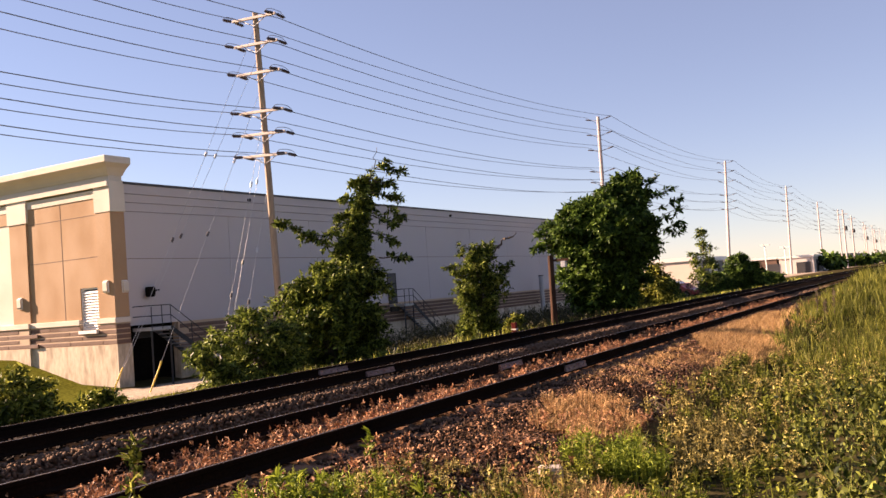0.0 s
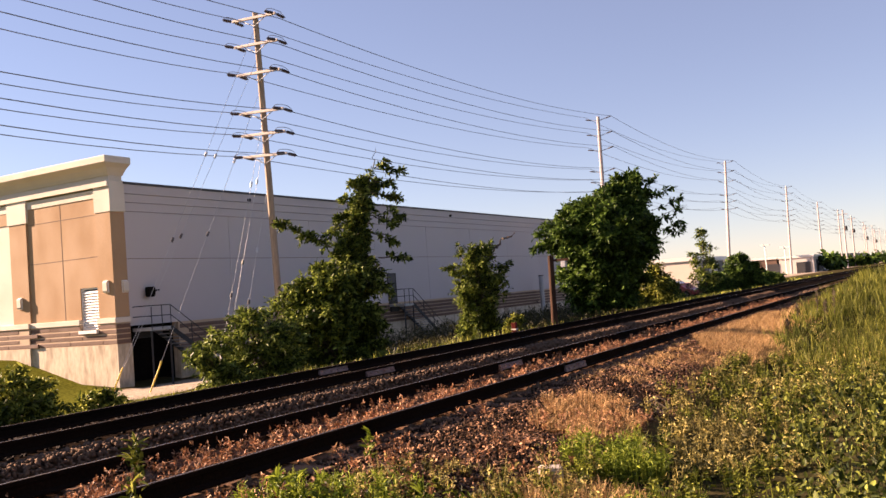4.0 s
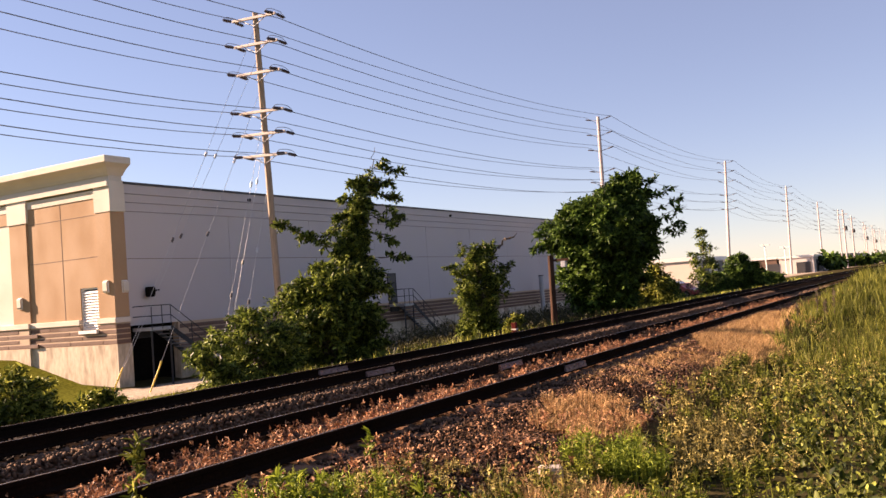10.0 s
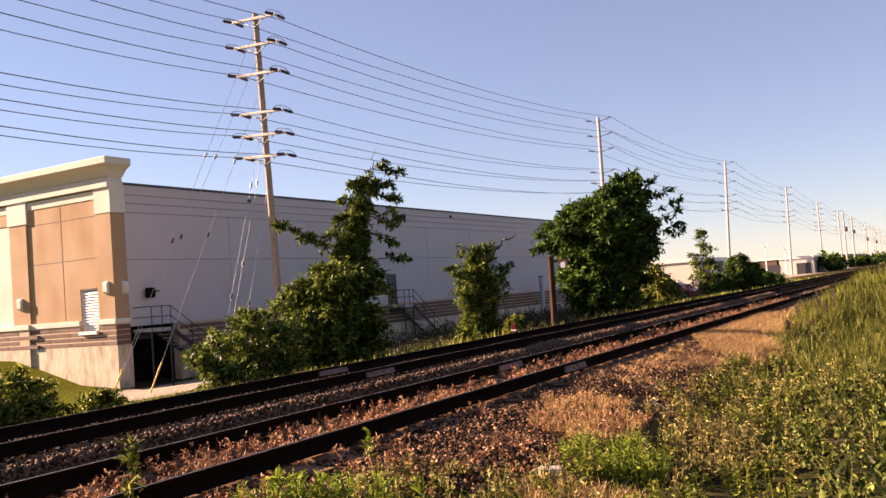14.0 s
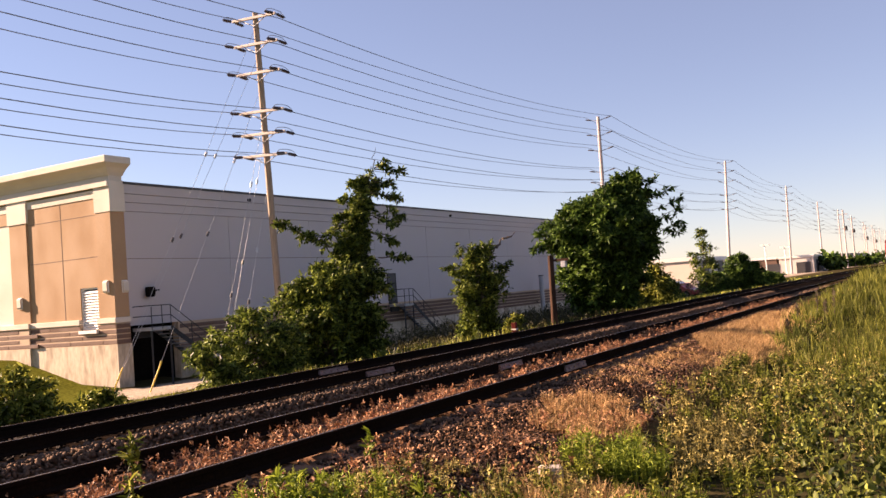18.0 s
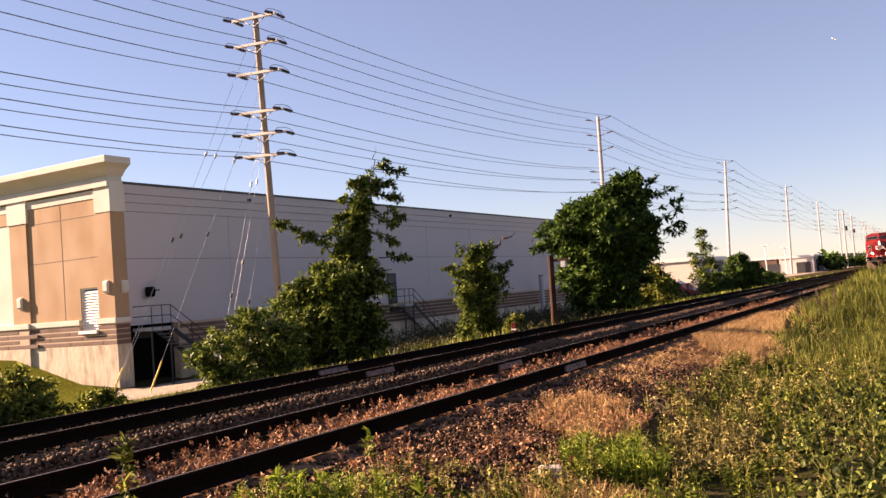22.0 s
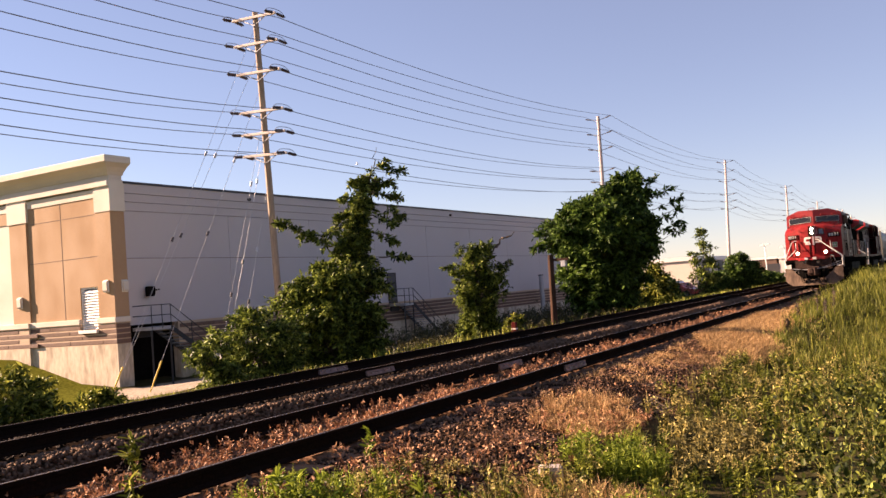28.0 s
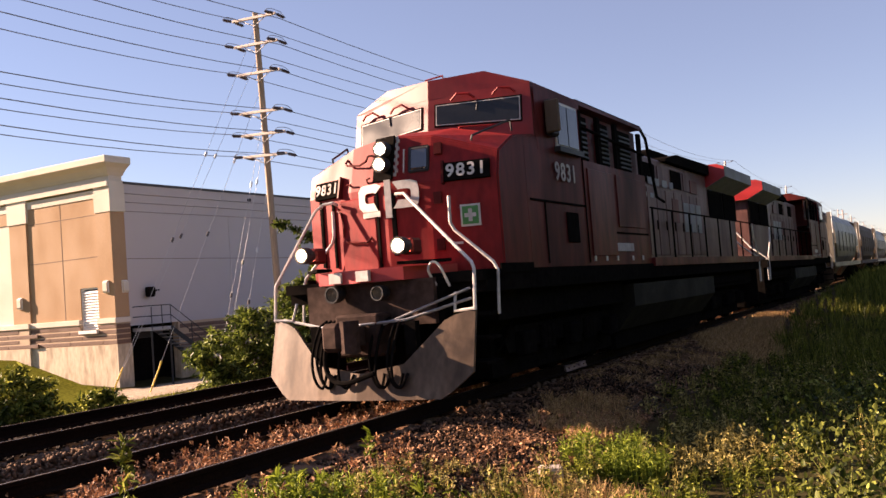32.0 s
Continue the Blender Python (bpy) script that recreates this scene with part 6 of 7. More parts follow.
def weeds(n, x0, x1, y0, y1, h0, h1, per, size, keep=None, power=1.6, slim=0.6):
    """Leafy herbs: leaves along short upright stems."""
    x, y = scatter(n, x0, x1, y0, y1, power)
    if keep is not None:
        ok = keep(x, y)
        x, y = x[ok], y[ok]
    q = lump(x, y)
    ok = rng.random(len(x)) < 1.7 * q - 0.15
    x, y, q = x[ok], y[ok], q[ok]
    n = len(x)
    h = rng.uniform(h0, h1, n) * (0.45 + 0.75 * q)
    t = rng.random((n, per)) ** 0.7
    r = (0.05 + 0.22 * (1 - t)) * h[:, None] * 1.1
    a = rng.uniform(0, 2 * np.pi, (n, per))
    c = np.stack([x[:, None] + r * np.cos(a), y[:, None] + r * np.sin(a), ground_z(x, y)[:, None] + t * h[:, None]], -1)
    return leaves(c.reshape(-1, 3), size, 0.5, slim=slim, rise=0.6)


VERGE = lambda x, y: x > -3.55 - 0.03 * np.clip(y - 16, 0, 30) + 0.25 * np.sin(y * 0.9) + 0.2 * np.sin(y * 2.3)


# the dry and the green parts of the verge
def within(cx, cy, rx, ry, turn=0.0):
    """A ragged oval patch."""
    c, k = math.cos(turn), math.sin(turn)

    def inside(x, y):
        u, w = ((x - cx) * c + (y - cy) * k) / rx, ((y - cy) * c - (x - cx) * k) / ry
        return u * u + w * w < 1 + 0.35 * np.sin(5 * x + 3 * y) * np.sin(4 * y - 2 * x)
    return inside


TUFT = within(-2.85, 8.0, 0.46, 0.46)
YELLOW_PATCH = within(-2.2, 9.2, 0.52, 1.2, 0.12)
OCHRE_PATCH = within(-3.82, 9.85, 0.60, 1.45, 0.35)
STRAW = lambda x, y: (x > np.maximum(-5.15, -3.45 - 0.55 * (y - 17) + 0.2 * np.sin(2.3 * y))) & (x < -2.9 - 0.09 * (y - 17) + 0.15 * np.sin(y * 1.1)) & (y > 16.3 + 0.3 * np.sin(4 * x))
CRUMBS = lambda x, y: (x < -3.2) & ~STRAW(x, y)
BROAD = lambda x, y: (x > -1.05 - 0.11 * (y - 7) + 0.15 * np.sin(1.3 * y)) & (y < 13)
FINE = lambda x, y: (x > -3.05 - 0.14 * np.clip(y - 9.5, 0, 4) + 0.2 * np.sin(1.7 * y)) & ~TUFT(x, y) & ~YELLOW_PATCH(x, y) & ~BROAD(x, y)

def spread(tries, x0, x1, y0, y1, gap, keep=None):
    """Spots scattered at least a gap apart."""
    cell, out = {}, []
    for x, y, g in zip(rng.uniform(x0, x1, tries), rng.uniform(y0, y1, tries), gap * rng.uniform(0.7, 1.4, tries)):
        if keep is not None and not keep(np.array([x]), np.array([y]))[0]:
            continue
        k = (int(x // gap), int(y // gap))
        if all((x - p) ** 2 + (y - q) ** 2 > g * g for a in (-1, 0, 1) for b in (-1, 0, 1) for p, q in cell.get((k[0] + a, k[1] + b), ())):
            cell.setdefault(k, []).append((x, y))
            out.append((x, y))
    return np.array(out).reshape(-1, 2)


def herbs(spots, h0, h1, stems, per, size, slim, splay=0.6, droop=0.3):
    """Leafy plants: stems fanning out from each spot, with two ranks of leaves on each."""
    n = len(spots)
    h = rng.uniform(h0, h1, n) * (0.75 + 0.5 * field(spots[:, 0], spots[:, 1], 1.9))
    root = np.repeat(np.column_stack([spots, ground_z(spots[:, 0], spots[:, 1])]), stems, 0) + rng.normal(0, 0.02, (n * stems, 3)) * np.array([1, 1, 0.1])
    a = rng.uniform(0, 2 * np.pi, n * stems)
    w = np.column_stack([np.cos(a), np.sin(a), np.zeros(n * stems)]) * (splay * rng.uniform(0.1, 1.1, n * stems))[:, None] + np.array([0, 0, 1.0])
    w /= np.linalg.norm(w, axis=1)[:, None]
    reach = np.repeat(h, stems) * rng.uniform(0.55, 1.15, n * stems)
    v, f = feathered(root, w, reach, per, size, slim, droop)
    z = ground_z(root[:, 0], root[:, 1])
    p, q = blades(root[:, 0], root[:, 1], z, reach * 0.8, np.full(len(root), 0.008), 0.25)
    return np.concatenate([v, p]), np.concatenate([f, q + len(v)])


def tufts(spots, count, h0, h1, w, lean=0.7, r=0.09):
    """Grass growing in tufts."""
    n = len(spots)
    h = np.repeat(rng.uniform(h0, h1, n) * (0.7 + 0.6 * field(spots[:, 0], spots[:, 1], 1.4)), count) * rng.uniform(0.5, 1.1, n * count)
    p = np.repeat(spots, count, 0) + rng.normal(0, r, (n * count, 2))
    far = 1 + 0.03 * np.clip(p[:, 1] - 8, 0, 60)
    return blades(p[:, 0], p[:, 1], ground_z(p[:, 0], p[:, 1]) - 0.01, h, w * rng.uniform(0.6, 1.4, n * count) * far, lean)


GAPS = lambda x, y: field(x + 0.7, y, 3.0) < 0.36                 # bare dark hollows between the plants
MIX = lambda k: (lambda x, y: FINE(x, y) & (field(x + k, y - k, 1.7) > 0.45) & ~GAPS(x, y))
BANK = lambda x, y: VERGE(x, y) & ~STRAW(x, y)
stuff("verge_grass", [tufts(spread(500, -3.1, 1.2, 7.0, 13, 0.6, lambda x, y: FINE(x, y) & ~GAPS(x, y)), 18, 0.12, 0.26, 0.007), tufts(spread(700, -3.4, 5, 12, 18, 0.55, BANK), 26, 0.16, 0.34, 0.009, 0.6, 0.12), tufts(spread(3000, -4.2, 6, 17, 48, 0.42, BANK), 44, 0.26, 0.56, 0.010, 0.6, 0.14),
                      tufts(spread(1600, -3.4, 8, -7, 4.6, 0.36, lambda x, y: x * x + y * y > 1.0), 34, 0.10, 0.26, 0.010), grow(16000, -4.2, 14, 28, 80, 0.22, 0.5, 0.018, 0.5, BANK, power=1.1), grow(3000, -3.2, 1.5, 4.6, 13, 0.03, 0.08, 0.007, 0.8, lambda x, y: FINE(x, y) & ~GAPS(x, y)),
                      grow(9000, -3.4, 5, 11, 36, 0.08, 0.2, 0.010, 0.6, BANK, 1.2)], GRASS, "yellow-green grass in tufts on the verge", "grass")
stuff("verge_weeds", [herbs(spread(1500, -3.1, -0.6, 4.6, 13, 0.25, MIX(0.0)), 0.20, 0.46, 9, 9, 0.060, 0.55, 0.45), herbs(spread(1500, -3.4, 4, 12, 20, 0.36, BANK), 0.20, 0.42, 8, 9, 0.075, 0.5), herbs(spread(500, -3.8, 4, 20, 34, 0.7, BANK), 0.25, 0.5, 8, 8, 0.085, 0.5),
                      herbs(spread(200, -4.3, -2.4, 4.4, 6.3, 0.22), 0.12, 0.26, 6, 7, 0.06, 0.5), herbs(spread(260, -3.6, 2.5, -2.5, 4.6, 0.3, lambda x, y: x * x + y * y > 2.2), 0.12, 0.3, 6, 7, 0.06, 0.5)],
      LEAF_WEED, "leafy green weeds crowding the verge", "weeds")
stuff("fresh_tuft", [herbs(spread(500, -3.5, -2.2, 7.3, 8.8, 0.10, TUFT), 0.30, 0.50, 7, 10, 0.075, 0.36, 0.45), herbs(spread(60, -2.2, -1.6, 5.9, 6.6, 0.12), 0.18, 0.34, 7, 9, 0.065, 0.4), herbs(spread(400, -4.9, -3.0, 4.9, 6.0, 0.14, lambda x, y: field(x, y, 3.3) > 0.4), 0.12, 0.28, 6, 8, 0.06, 0.4)],
      LEAF_TUFT, "fresh bright green leafy tuft in the verge", "weeds")
stuff("yellow_weeds", [herbs(spread(700, -3.0, -1.7, 7.4, 11.3, 0.13, YELLOW_PATCH), 0.18, 0.34, 8, 9, 0.056, 0.6), herbs(spread(300, -4.4, -2.1, 5.2, 6.95, 0.2), 0.12, 0.28, 7, 8, 0.05, 0.6),
                       herbs(spread(1500, -3.6, 0.2, 5.0, 14, 0.33, lambda x, y: MIX(1.7)(x, y) & ((x < -1.9) | (y > 7.6))), 0.22, 0.48, 10, 9, 0.050, 0.62, 0.45), herbs(spread(90, -1.6, 1.0, 7.5, 12, 0.6, BROAD), 0.26, 0.5, 8, 9, 0.045, 0.6), herbs(spread(1200, -3.6, 3, 11, 24, 0.40, BANK), 0.20, 0.44, 8, 9, 0.062, 0.55)],
      LEAF_DRY, "yellowing leafy weeds on the verge", "weeds")
stuff("broad_weeds", [herbs(spread(800, -1.5, 1.6, 4.6, 12.6, 0.42, lambda x, y: BROAD(x, y) & ~GAPS(x, y)), 0.30, 0.60, 9, 8, 0.056, 0.8, 0.5, 0.4)], LEAF_VINE, "broad-leaved dark green weeds in the verge", "weeds")
stuff("dry_grass", [grow(60000, -5.15, -2.9, 13.2, 30, 0.06, 0.17, 0.0065, 1.7, STRAW, 1.0), grow(15000, -5.15, -3.4, 12.5, 21, 0.03, 0.11, 0.008, 1.5, lambda x, y: CRUMBS(x, y) & (field(x, y, 3.1) > 0.54), 1.0), grow(5000, -4.9, -3.1, 26, 60, 0.04, 0.12, 0.02, 1.6, None, 1.2), herbs(spread(700, -4.7, -3.1, 8.4, 12, 0.09, OCHRE_PATCH), 0.10, 0.24, 9, 9, 0.036, 0.5), grow(5000, -4.7, -3.1, 8.4, 12, 0.05, 0.16, 0.008, 1.0, OCHRE_PATCH, 1.0), grow(1500, -3.3, -2.1, 6.0, 7.0, 0.08, 0.22, 0.007, 0.8, None, 1.0)],
      DRY, "dry straw-coloured grass beside the ballast", "dry grass")
stuff("dead_weeds", [weeds(2500, -6.85, -5.62, 3.0, 45, 0.06, 0.19, 15, 0.040, lambda x, y: field(x, y, 2.1) > 0.34), herbs(spread(300, -4.7, -3.1, 8.4, 12, 0.16, OCHRE_PATCH), 0.09, 0.20, 8, 8, 0.038, 0.5), weeds(700, -5.2, -3.1, 4.6, 12.5, 0.05, 0.17, 14, 0.04, lambda x, y: field(x, y, 1.5) > 0.7, 1.0), grow(6000, -6.85, -5.62, 3.0, 45, 0.03, 0.10, 0.008, 1.0),
                     weeds(160, -8.6, -7.1, 4.0, 30, 0.03, 0.09, 10, 0.03)],
      RUSTWEED, "rust-brown dead weeds between the rails", "dead weeds")
def litter(n, x0, x1, y0, y1, size, keep=None):
    """Dead leaves and bark lying flat."""
    x, y = scatter(n, x0, x1, y0, y1, 1.1)
    ok = field(x, y, 2.4) > 0.3 if keep is None else keep(x, y)
    x, y = x[ok], y[ok]
    return leaves(np.stack([x, y, ground_z(x, y) + rng.uniform(0.005, 0.045, len(x))], -1), size, 0.3, 0.6, slim=0.7)


stuff("leaf_litter", [litter(13000, -5.3, -3.1, 5.0, 15.5, 0.042), litter(6000, -5.3, -3.3, 13.5, 24, 0.045, CRUMBS), litter(4000, -5.3, -4.4, 20, 34, 0.05, lambda x, y: x < -4.7 + 0.3 * np.sin(y)), litter(5000, -6.85, -5.6, 3.5, 30, 0.036)], LITTER, "dark and rusty leaf litter beside the rail", "leaf litter")
stuff("far_grass", [grow(3500, -15, -11.9, 7, 18, 0.05, 0.16, 0.012, 0.7, lambda x, y: x < -12.2, 1.0), grow(12000, -19, -11.7, 18, 60, 0.10, 0.30, 0.016, 0.6, lambda x, y: (x < -12.1) & (((y < 25) & (x > -13.3)) | (y > 44) | (rng.random(len(x)) < 0.10)), 1.0), grow(3500, -40, -12.3, 50, 125, 0.10, 0.28, 0.05, 0.5, power=1.0)], LEAF_BUSH, "rough grass beyond the far track", "grass")
# darker leaf colour stands for the shade beside the wall
stuff("shade_weeds", [weeds(2300, -31, -17, 32, 75, 0.4, 1.3, 18, 0.12, power=1.0), weeds(700, -17, -13.4, 22, 44, 0.1, 0.34, 14, 0.08, power=1.0)], LEAF_SHADE, "tall weeds along the wall, leaves coloured as shaded", "weeds")


def herb(name, x, y, h, size, n, label, mat_leaf=LEAF_WEED, lean=0.1, lift=0.0):
    """A single tall herb: stem and feathered leaves."""
    z = float(ground_z(x, y)) + lift
    g = empty(name, pose(x, y, z - 0.02), label, "weed", "tall weeds")
    top = Vector((lean * h, -lean * h * 0.3, h))
    part("stem", branch_mesh([[(Vector((0, 0, 0)), 0.008), (top * 0.5 + Vector((0.01, 0, 0)), 0.006), (top, 0.003)]]), mat_leaf, g)
    t = rng.random(n)
    a = rng.uniform(0, 2 * np.pi, n)
    r = 0.18 * h * (1.1 - t) * rng.uniform(0.2, 1, n)
    c = np.outer(t, np.array(top)) + np.stack([r * np.cos(a), r * np.sin(a), 0.1 * r], -1)
    v, f = leaves(c, size, 0.5, slim=0.45, rise=0.5)
    put("foliage", raw_mesh("foliage", v, f), mat_leaf, g)
    return g


HERB = herb("tall_weed", -4.62, 3.85, 0.80, 0.075, 150, "tall feathery green weed beside the near rail", LEAF_BUSH)
for x, y, h in ((-4.62, 5.25, 0.26), (-4.4, 5.2, 0.30), (-4.25, 5.3, 0.28), (-4.75, 5.4, 0.2), (-4.05, 5.3, 0.22), (-3.8, 5.5, 0.24), (-3.6, 5.7, 0.2), (-4.9, 6.9, 0.3)):
    herb("small_weed", x, y, h, 0.085, 46, "low green weed sprouting from the gravel", LEAF_TUFT)


def dock_stalk(x, y, h, label="dead brown dock stalk with a ragged seed head"):
    """A dead upright stalk with a dark seed head."""
    g = empty("dock_stalk", pose(x, y, float(ground_z(x, y)) - 0.02), label, "dead weed", "dock stalks")
    top = Vector((0.03 * h, 0.02 * h, h))
    part("stem", branch_mesh([[(Vector((0, 0, 0)), 0.014), (top * 0.5, 0.011), (top, 0.006)]]), BARK, g)
    t = rng.uniform(0.45, 1.0, 110)
    c = np.outer(t, np.array(top)) + rng.normal(0, 0.028, (110, 3))
    v, f = leaves(c, 0.05, 0.8, slim=0.8)
    put("seed_head", raw_mesh("seed_head", v, f), BARK, g)
    return g


for x, y, h in ((-3.31, 28.0, 0.80), (-2.86, 28.0, 0.95), (-3.02, 27.2, 0.6), (-3.6, 26.0, 0.55), (-3.3, 22.0, 0.5)):
    dock_stalk(x, y, h)


def vine(x, y, h, n, label):
    z = float(ground_z(x, y))
    g = empty("vine_clump", pose(x, y, z - 0.02), label, "vine", "vine clumps")
    paths, c = [], []
    for k in range(9):
        a, l = rng.uniform(0, 2 * np.pi), rng.uniform(0.5, 1.0) * h
        e = Vector((math.cos(a) * l * 0.7, math.sin(a) * l * 0.7, l))
        paths.append([(Vector((0, 0, 0)), 0.004), (e * 0.6 + Vector((0, 0, 0.1 * l)), 0.003), (e, 0.002)])
        t = rng.random(n // 9) ** 0.7
        c.append(np.outer(t, np.array(e)) + rng.normal(0, 0.10, (n // 9, 3)) * np.array([1.3, 1.3, 0.8]))
    part("stem", branch_mesh(paths, 4), LEAF_VINE, g)
    c = np.concatenate(c)
    v, f = leaves(c[c[:, 2] > 0.03], 0.046, 0.9, 0.5, rise=0.4)
    put("foliage", raw_mesh("foliage", v, f), LEAF_VINE, g)
    return g


VINES = [vine(x, y, h + (0.28 if x > -0.9 else 0.02), 240, "broad-leaved green vine tangle on the verge") for x, y, h in
         ((-0.35, 5.4, 0.5), (-0.1, 5.9, 0.6), (-0.25, 6.8, 0.55), (-0.75, 7.2, 0.45), (-0.5, 8.1, 0.5), (-1.3, 8.8, 0.42), (-0.2, 7.6, 0.55), (-0.8, 9.0, 0.5), (-0.3, 9.3, 0.55),
          (-1.4, 9.8, 0.42), (-0.8, 10.2, 0.5), (-1.5, 11.0, 0.45), (-0.3, 10.8, 0.55), (-1.0, 11.6, 0.5), (-0.4, 5.0, 0.4), (0.1, 9.8, 0.5), (-1.35, 12.3, 0.4), (-0.6, 12.4, 0.45))]


# broken sticks and bark in the hollow between the weeds
def sticks(n):
    bm = bmesh.new()
    for _ in range(n):
        x, y = -3.6 + rng.normal(0, 0.26), 11.6 + rng.normal(0, 0.5)
        a, l = rng.uniform(0, math.pi), rng.uniform(0.12, 0.38)
        z = float(ground_z(x, y)) + rng.uniform(0.01, 0.07)
        rod(bm, (x, y, z), (x + l * math.cos(a), y + l * math.sin(a), z + rng.uniform(-0.02, 0.1)), rng.uniform(0.006, 0.016), 0.004, 5)
    return tagged(part("fallen_sticks", bm, BARK), "dark broken sticks lying among the weeds", "sticks", kind="stuff")


sticks(46)


# ---------------------------------------------------------------- small things by the tracks
def leaning_post():
    g = empty("wooden_post", pose(-13.5, 32.3, float(ground_z(-13.5, 32.3)) - 0.1, -1.5, 0.5, 0), "short dark brown wooden post with a box on its arm", "post")
    part("post", rod(bmesh.new(), (0, 0, 0), (0, 0, 2.95), 0.13, 0.115, 10), WOOD_POST, g)
    part("arm", boxes((-0.1, 0.75, -0.05, 0.05, 2.7, 2.8)), WOOD_POST, g)
    part("lamp_box", boxes((0.45, 0.65, -0.09, 0.09, 2.45, 2.7), bevel=0.02), GALV, g, "small grey box")
    return g


leaning_post()
stake = empty("survey_stake", pose(-13.90, 14.18, -0.61, 0, 6, 0), "thin white stake with a dark band in the bushes", "stake")
part("stake", boxes((-0.022, 0.022, -0.015, 0.015, 0, 1.25)), WHITE, stake)
part("band", boxes((-0.025, 0.025, -0.018, 0.018, 0.97, 1.05)), BLACK, stake)
for x, y, h in ((-12.95, 27.4, 0.5),):
    m = empty("marker_post", pose(x, y, float(ground_z(x, y)) - 0.05), "short rusty marker post with a white cap", "marker post", "marker posts")
    part("post", boxes((-0.08, 0.08, -0.08, 0.08, 0, h), bevel=0.01), RED_SIDE, m)
    part("cap", boxes((-0.085, 0.085, -0.085, 0.085, h * 0.5, h * 0.6)), WHITE, m)
rock = bmesh.new()
bmesh.ops.create_cube(rock, size=1, matrix=Matrix.LocRotScale((0, 0, 0.05), Euler((0.1, 0.05, 0.5)), (0.21, 0.15, 0.13)))
bmesh.ops.bevel(rock, geom=rock.edges[:], offset=0.02, segments=1, affect="EDGES")
r = part("concrete_lump", rock, mat("pale_concrete_lump", (0.40, 0.34, 0.30), 0.9, grain=30, vary=0.2, bump=0.4))
r.location = (-3.12, 7.1, float(ground_z(-3.12, 7.1)) + 0.02)
tagged(r, "pale broken lump of concrete in the grass", "rubble")


# ---------------------------------------------------------------- the far side
def shed(x0, x1, y0, y1, h, wall, roof, label, base=-0.5):
    g = empty("far_building", pose(0, 0, base), label, "building", "far buildings")
    part("wall", boxes((x0, x1, y0, y1, 0, h)), wall, g)
    part("roof_edge", boxes((x0 - 0.2, x1 + 0.2, y0 - 0.2, y1 + 0.2, h, h + 0.5)), roof, g)
    n = max(int((y1 - y0) / 9), 1)
    for k in range(n):
        y = y0 + (k + 0.4) * (y1 - y0) / n
        part("loading_door", boxes((x1, x1 + 0.1, y, y + 3.2, 0, 3.4)), COPING, g)
    part("end_door", boxes(((x0 + x1) / 2, (x0 + x1) / 2 + 3, y0 - 0.1, y0, 0, 3)), COPING, g)
    return g


SHED_PALE = mat("pale_warehouse_wall", (0.58, 0.52, 0.47), 0.85, grain=4, vary=0.06, bump=0.03)
shed(-31.3, -24.2, 206, 240, 4.0, SHED_PALE, WHITE_METAL, "low pale warehouse with a white roof edge", -1.2)
shed(-37.0, -31.8, 206, 226, 4.1, BRICK, WHITE_METAL, "low brown brick building with a white roof edge", -1.2)
shed(-60, -27, 112, 130, 3.5, STUCCO_CREAM, WHITE_METAL, "low cream shop with a white roof edge", -0.7)
shed(-60, -27, 330, 400, 4.6, STUCCO_GREY, COPING, "distant low grey warehouse beside the line", -1.2)


def car(x, y, rgb, label, turn=0):
    m = mat("car_paint", rgb, 0.3, 0.2, grain=5, vary=0.05, bump=0)
    g = empty("parked_car", pose(x, y, float(ground_z(x, y)), 0, 0, turn), label, "car", "parked cars")
    bm = bmesh.new()
    loft(bm, [[(xx, -2.2, 0.3), (xx, -2.2, 0.75), (xx, -1.2, 0.95), (xx, -0.6, 1.42), (xx, 1.0, 1.45), (xx, 1.8, 0.98), (xx, 2.2, 0.9), (xx, 2.2, 0.3)] for xx in (-0.88, 0.88)])
    part("body", bm, m, g)
    part("window_band", boxes((-0.9, 0.9, -0.7, 1.2, 0.98, 1.36)), CAB_GLASS, g)
    for s in (-1, 1):
        for yy in (-1.35, 1.35):
            w = part("tyre", rod(bmesh.new(), (s * 0.72, yy, 0.33), (s * 0.92, yy, 0.33), 0.33, n=14), BLACK, g)
            part("rim", rod(bmesh.new(), (s * 0.91, yy, 0.33), (s * 0.935, yy, 0.33), 0.2, n=10), GALV, w)
    return g


car(-24.5, 92, (0.7, 0.7, 0.72), "white parked car behind the trees", 70)
car(-26, 97, (0.75, 0.74, 0.7), "pale parked car behind the trees", 70)
car(-22.5, 86, (0.5, 0.1, 0.08), "dark red parked car behind the trees", 70)
for x, y, h in ((-33.7, 204, 6.9), (-29.6, 204, 6.1)):
    l = empty("lot_lamp", pose(x, y, -0.9), "tall parking lot lamp with two white heads", "street lamp", "lot lamps")
    part("pole", rods(((0, 0, 0), (0, 0, h)), r=0.12), WHITE_METAL, l)
    part("head", boxes((-1.0, -0.15, -0.3, 0.3, h, h + 0.35)), WHITE_METAL, l)
    part("head", boxes((0.15, 1.0, -0.3, 0.3, h, h + 0.35)), WHITE_METAL, l)
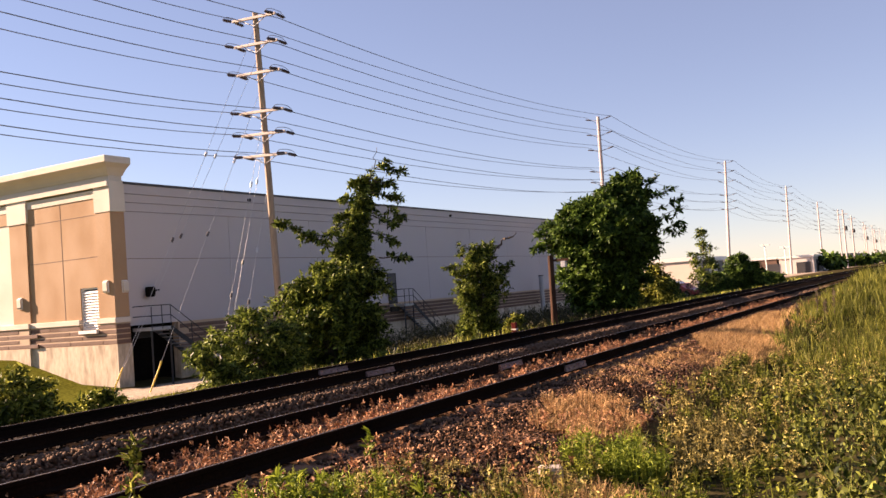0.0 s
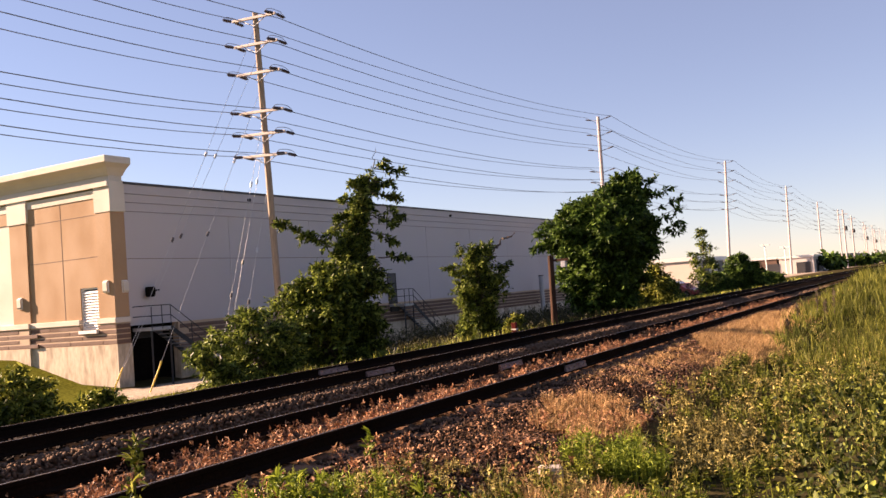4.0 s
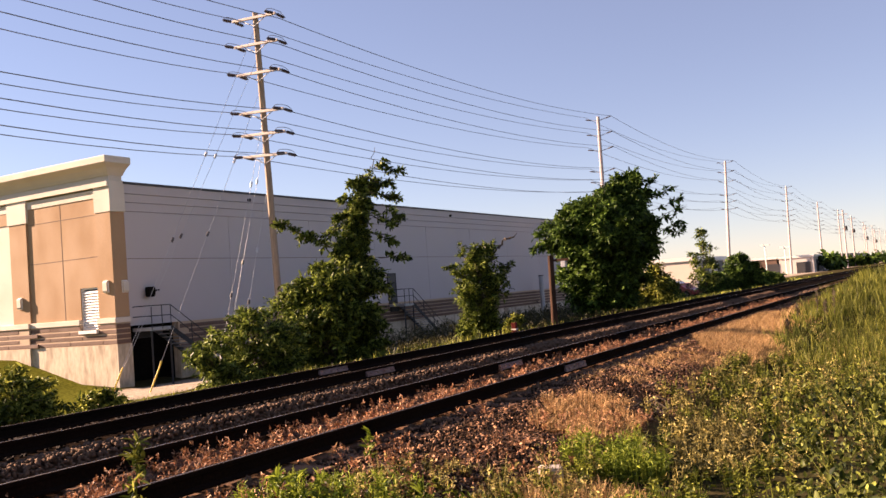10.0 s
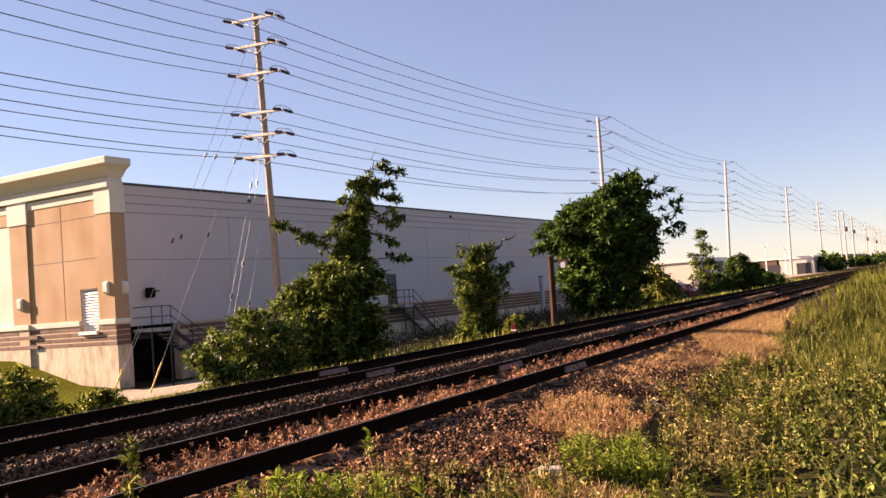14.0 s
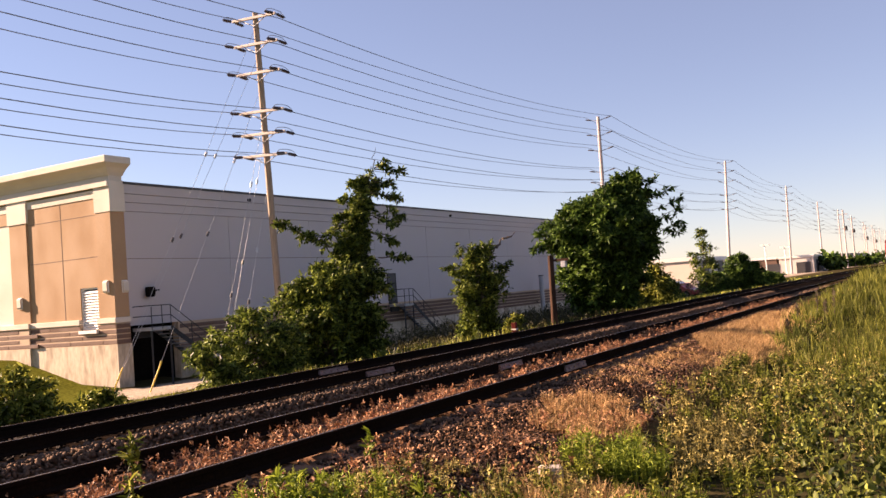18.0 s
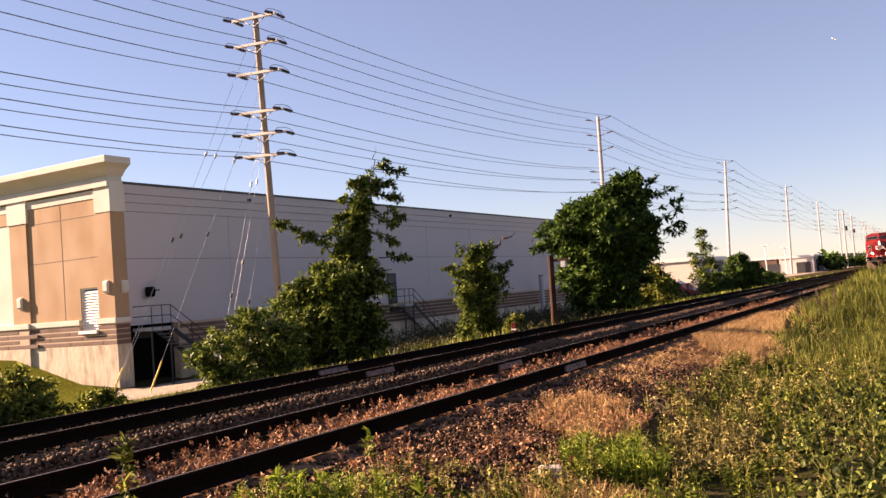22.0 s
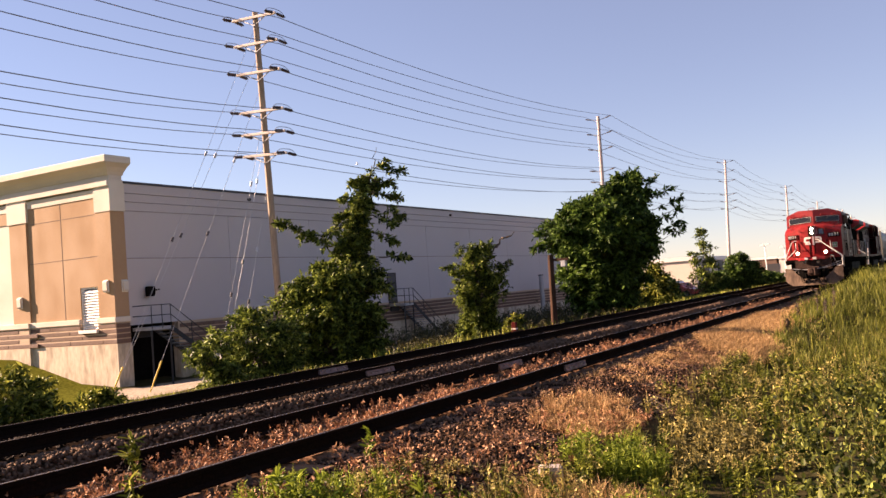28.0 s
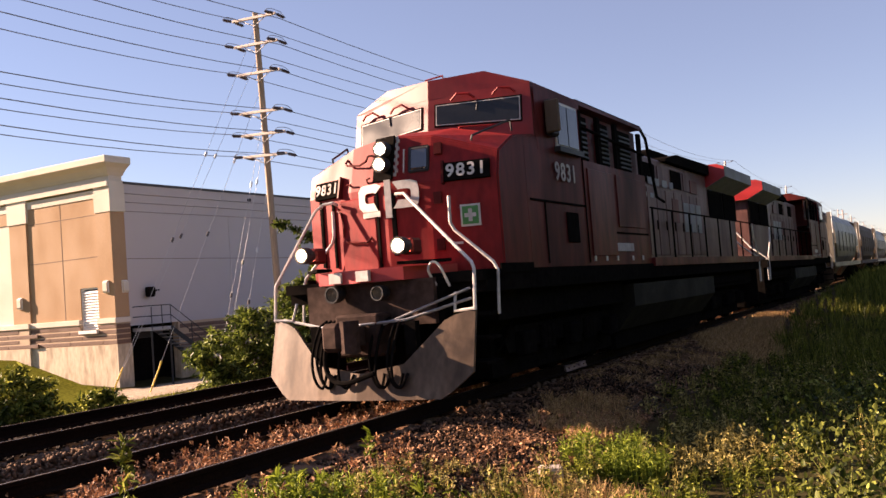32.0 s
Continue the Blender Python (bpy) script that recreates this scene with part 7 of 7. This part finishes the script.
# a second line of darker poles far off
for x, y, h in ((-21.2, 250, 14.6), (-23.2, 300, 15.3), (-22.5, 346, 13.6), (-22.5, 395, 13.2)):
    p = empty("far_pole", pose(x, y, -0.8), "distant grey utility pole with a transformer", "power pole", "far poles")
    part("pole", rod(bmesh.new(), (0, 0, 0), (0, 0, h + 0.8), 0.24, 0.17, 7), GREY_POLE, p)
    part("arm", boxes((-1.1, 1.1, -0.08, 0.08, h - 0.4, h - 0.2)), GREY_POLE, p)
    part("transformer", rod(bmesh.new(), (0.45, 0, h - 4.6), (0.45, 0, h - 3.4), 0.35, n=8), DARK_METAL, p)


def far_wood(y, x0, x1, h, n, label):
    c = []
    for _ in range(n):
        x, yy, r = rng.uniform(x0, x1), y + rng.uniform(-8, 8), h * rng.uniform(0.3, 0.6)
        z = rng.uniform(0.25, 0.7) * h * rng.uniform(0.6, 1.1)
        c.append(rng.normal(0, 0.4, (60, 3)) * r + np.array((x, yy, z)))
    c = np.concatenate(c)
    c = c[c[:, 2] > -0.5]
    v, f = leaves(c, 1.3, 0.9)
    return tagged(put("far_trees", raw_mesh("far_trees", v, f), LEAF_DARK), label, "trees", kind="stuff")


far_wood(214, -23.5, -20.0, 3.0, 10, "distant dark green trees beside the line")
far_wood(300, -28, -16, 2.6, 22, "distant dark green trees beside the line")
far_wood(430, -60, 10, 4.2, 90, "distant belt of trees")
far_wood(640, -350, 80, 5.5, 220, "distant belt of trees on the horizon")


# an unseen thicket, added to block low sky light from the open side
def wooded_bank(n):
    x, y = rng.uniform(8.0, 15.0, n), rng.uniform(-45, 100, n)
    z = ground_z(x, y) + rng.random(n) * (3.6 + 0.4 * (x - 8) + 0.8 * np.sin(y * 0.31) + 0.6 * np.sin(y * 0.9))
    v, f = leaves(np.stack([x, y, z], -1), 1.0, 0.9)
    return tagged(put("wooded_bank", raw_mesh("wooded_bank", v, f), LEAF_DARK), "unseen dark green thicket added to block low sky light", "trees", kind="stuff")


wooded_bank(18000)


# ---------------------------------------------------------------- a gull over the line
FEATHER = mat("white_feathers", (0.80, 0.78, 0.75), 0.7, grain=40, vary=0.06, bump=0.05)
GULL = empty("gull", pose(0, 0, 0), "white gull gliding over the tracks", "bird")
part("body", lathe(bmesh.new(), (0, -0.2, 0), (0, 0.22, 0), (0.01, 0.045, 0.065, 0.07, 0.055, 0.03, 0.012), 10), FEATHER, GULL)
for d in (-1, 1):
    part("wing", loft(bmesh.new(), [[(d * x, y0, z), (d * x, y0 + w, z), (d * x, y0 + w * 0.5, z + 0.02)] for x, y0, w, z in ((0.03, -0.09, 0.17, 0.02), (0.25, -0.13, 0.16, 0.09), (0.52, -0.02, 0.05, 0.06))]), FEATHER, GULL)
part("tail", boxes((-0.045, 0.045, 0.2, 0.3, -0.008, 0.008)), FEATHER, GULL)


# ---------------------------------------------------------------- what moves


def train_y(t):
    """Where the leading engine's front lamps stand at t seconds: almost even speed, a little slower far out."""
    return float(np.interp(t, (0, 21, 25.2, 27.5, 32), (349.0, 125.8, 82.0, 58.1, 8.78)))


def gull_path():
    """A long shallow glide across the line, banked towards the place's open side."""
    at = ((0, 152, 186, 16), (10.7, 74, 143, 20), (21.5, -3.9, 100.1, 23.5), (22.5, -11.1, 96.0, 24.6), (23.5, -17.8, 92.2, 24.2), (24.5, -24.6, 88.4, 22.9), (25.5, -31.8, 84.5, 20.6),
          (27.5, -47.6, 75.5, 16.0), (28.2, -52.3, 72.6, 14.6), (32, -80, 57, 11.5))
    return [(t, pose(x, y, z, 0, 28, -61)) for t, x, y, z in at]


def motions():
    walk(GULL, gull_path())
    key = [0, 7, 14, 21, 23, 25.2, 26.4] + [27.5 + 0.5 * k for k in range(10)]
    for thing, off, turn in TRAIN:
        walk(thing, [(t, pose(NEAR_X, train_y(t) + off, 0, 0, 0, turn)) for t in key])
        for o in thing.children_recursive:
            if o.name.startswith("wheelset"):
                r = o.location.z
                rate = 15 if r > 0.5 else 30
                sign = -1 if turn else 1
                walk(o, [(t, Matrix.LocRotScale((0, o.location.y, r), Euler((sign * (train_y(t) - train_y(0)) / r * -1, 0, 0)), None)) for t in (k / rate for k in range(32 * rate + 1))])
    # leaves stirring in the wind: whole plants nod by a fraction of a degree about their feet
    for plant, size, beat in ((SHRUB, 0.55, 2.3), (MIDDLE, 0.8, 2.7), (BIG, 0.2, 3.1), (LEFT_BUSH, 0.8, 2.1), (HERB, 3.0, 1.9)) + tuple((v, 1.6, 1.7 + 0.15 * i) for i, v in enumerate(VINES)):
        q = plant.location.copy()
        n = int(32 / beat) * 2
        walk(plant, [(32 * k / n, pose(q.x, q.y, q.z, size * math.sin(k * 2.4) * 0.7, size * math.sin(k * 1.9 + 0.7), 0)) for k in range(n + 1)])


motions()
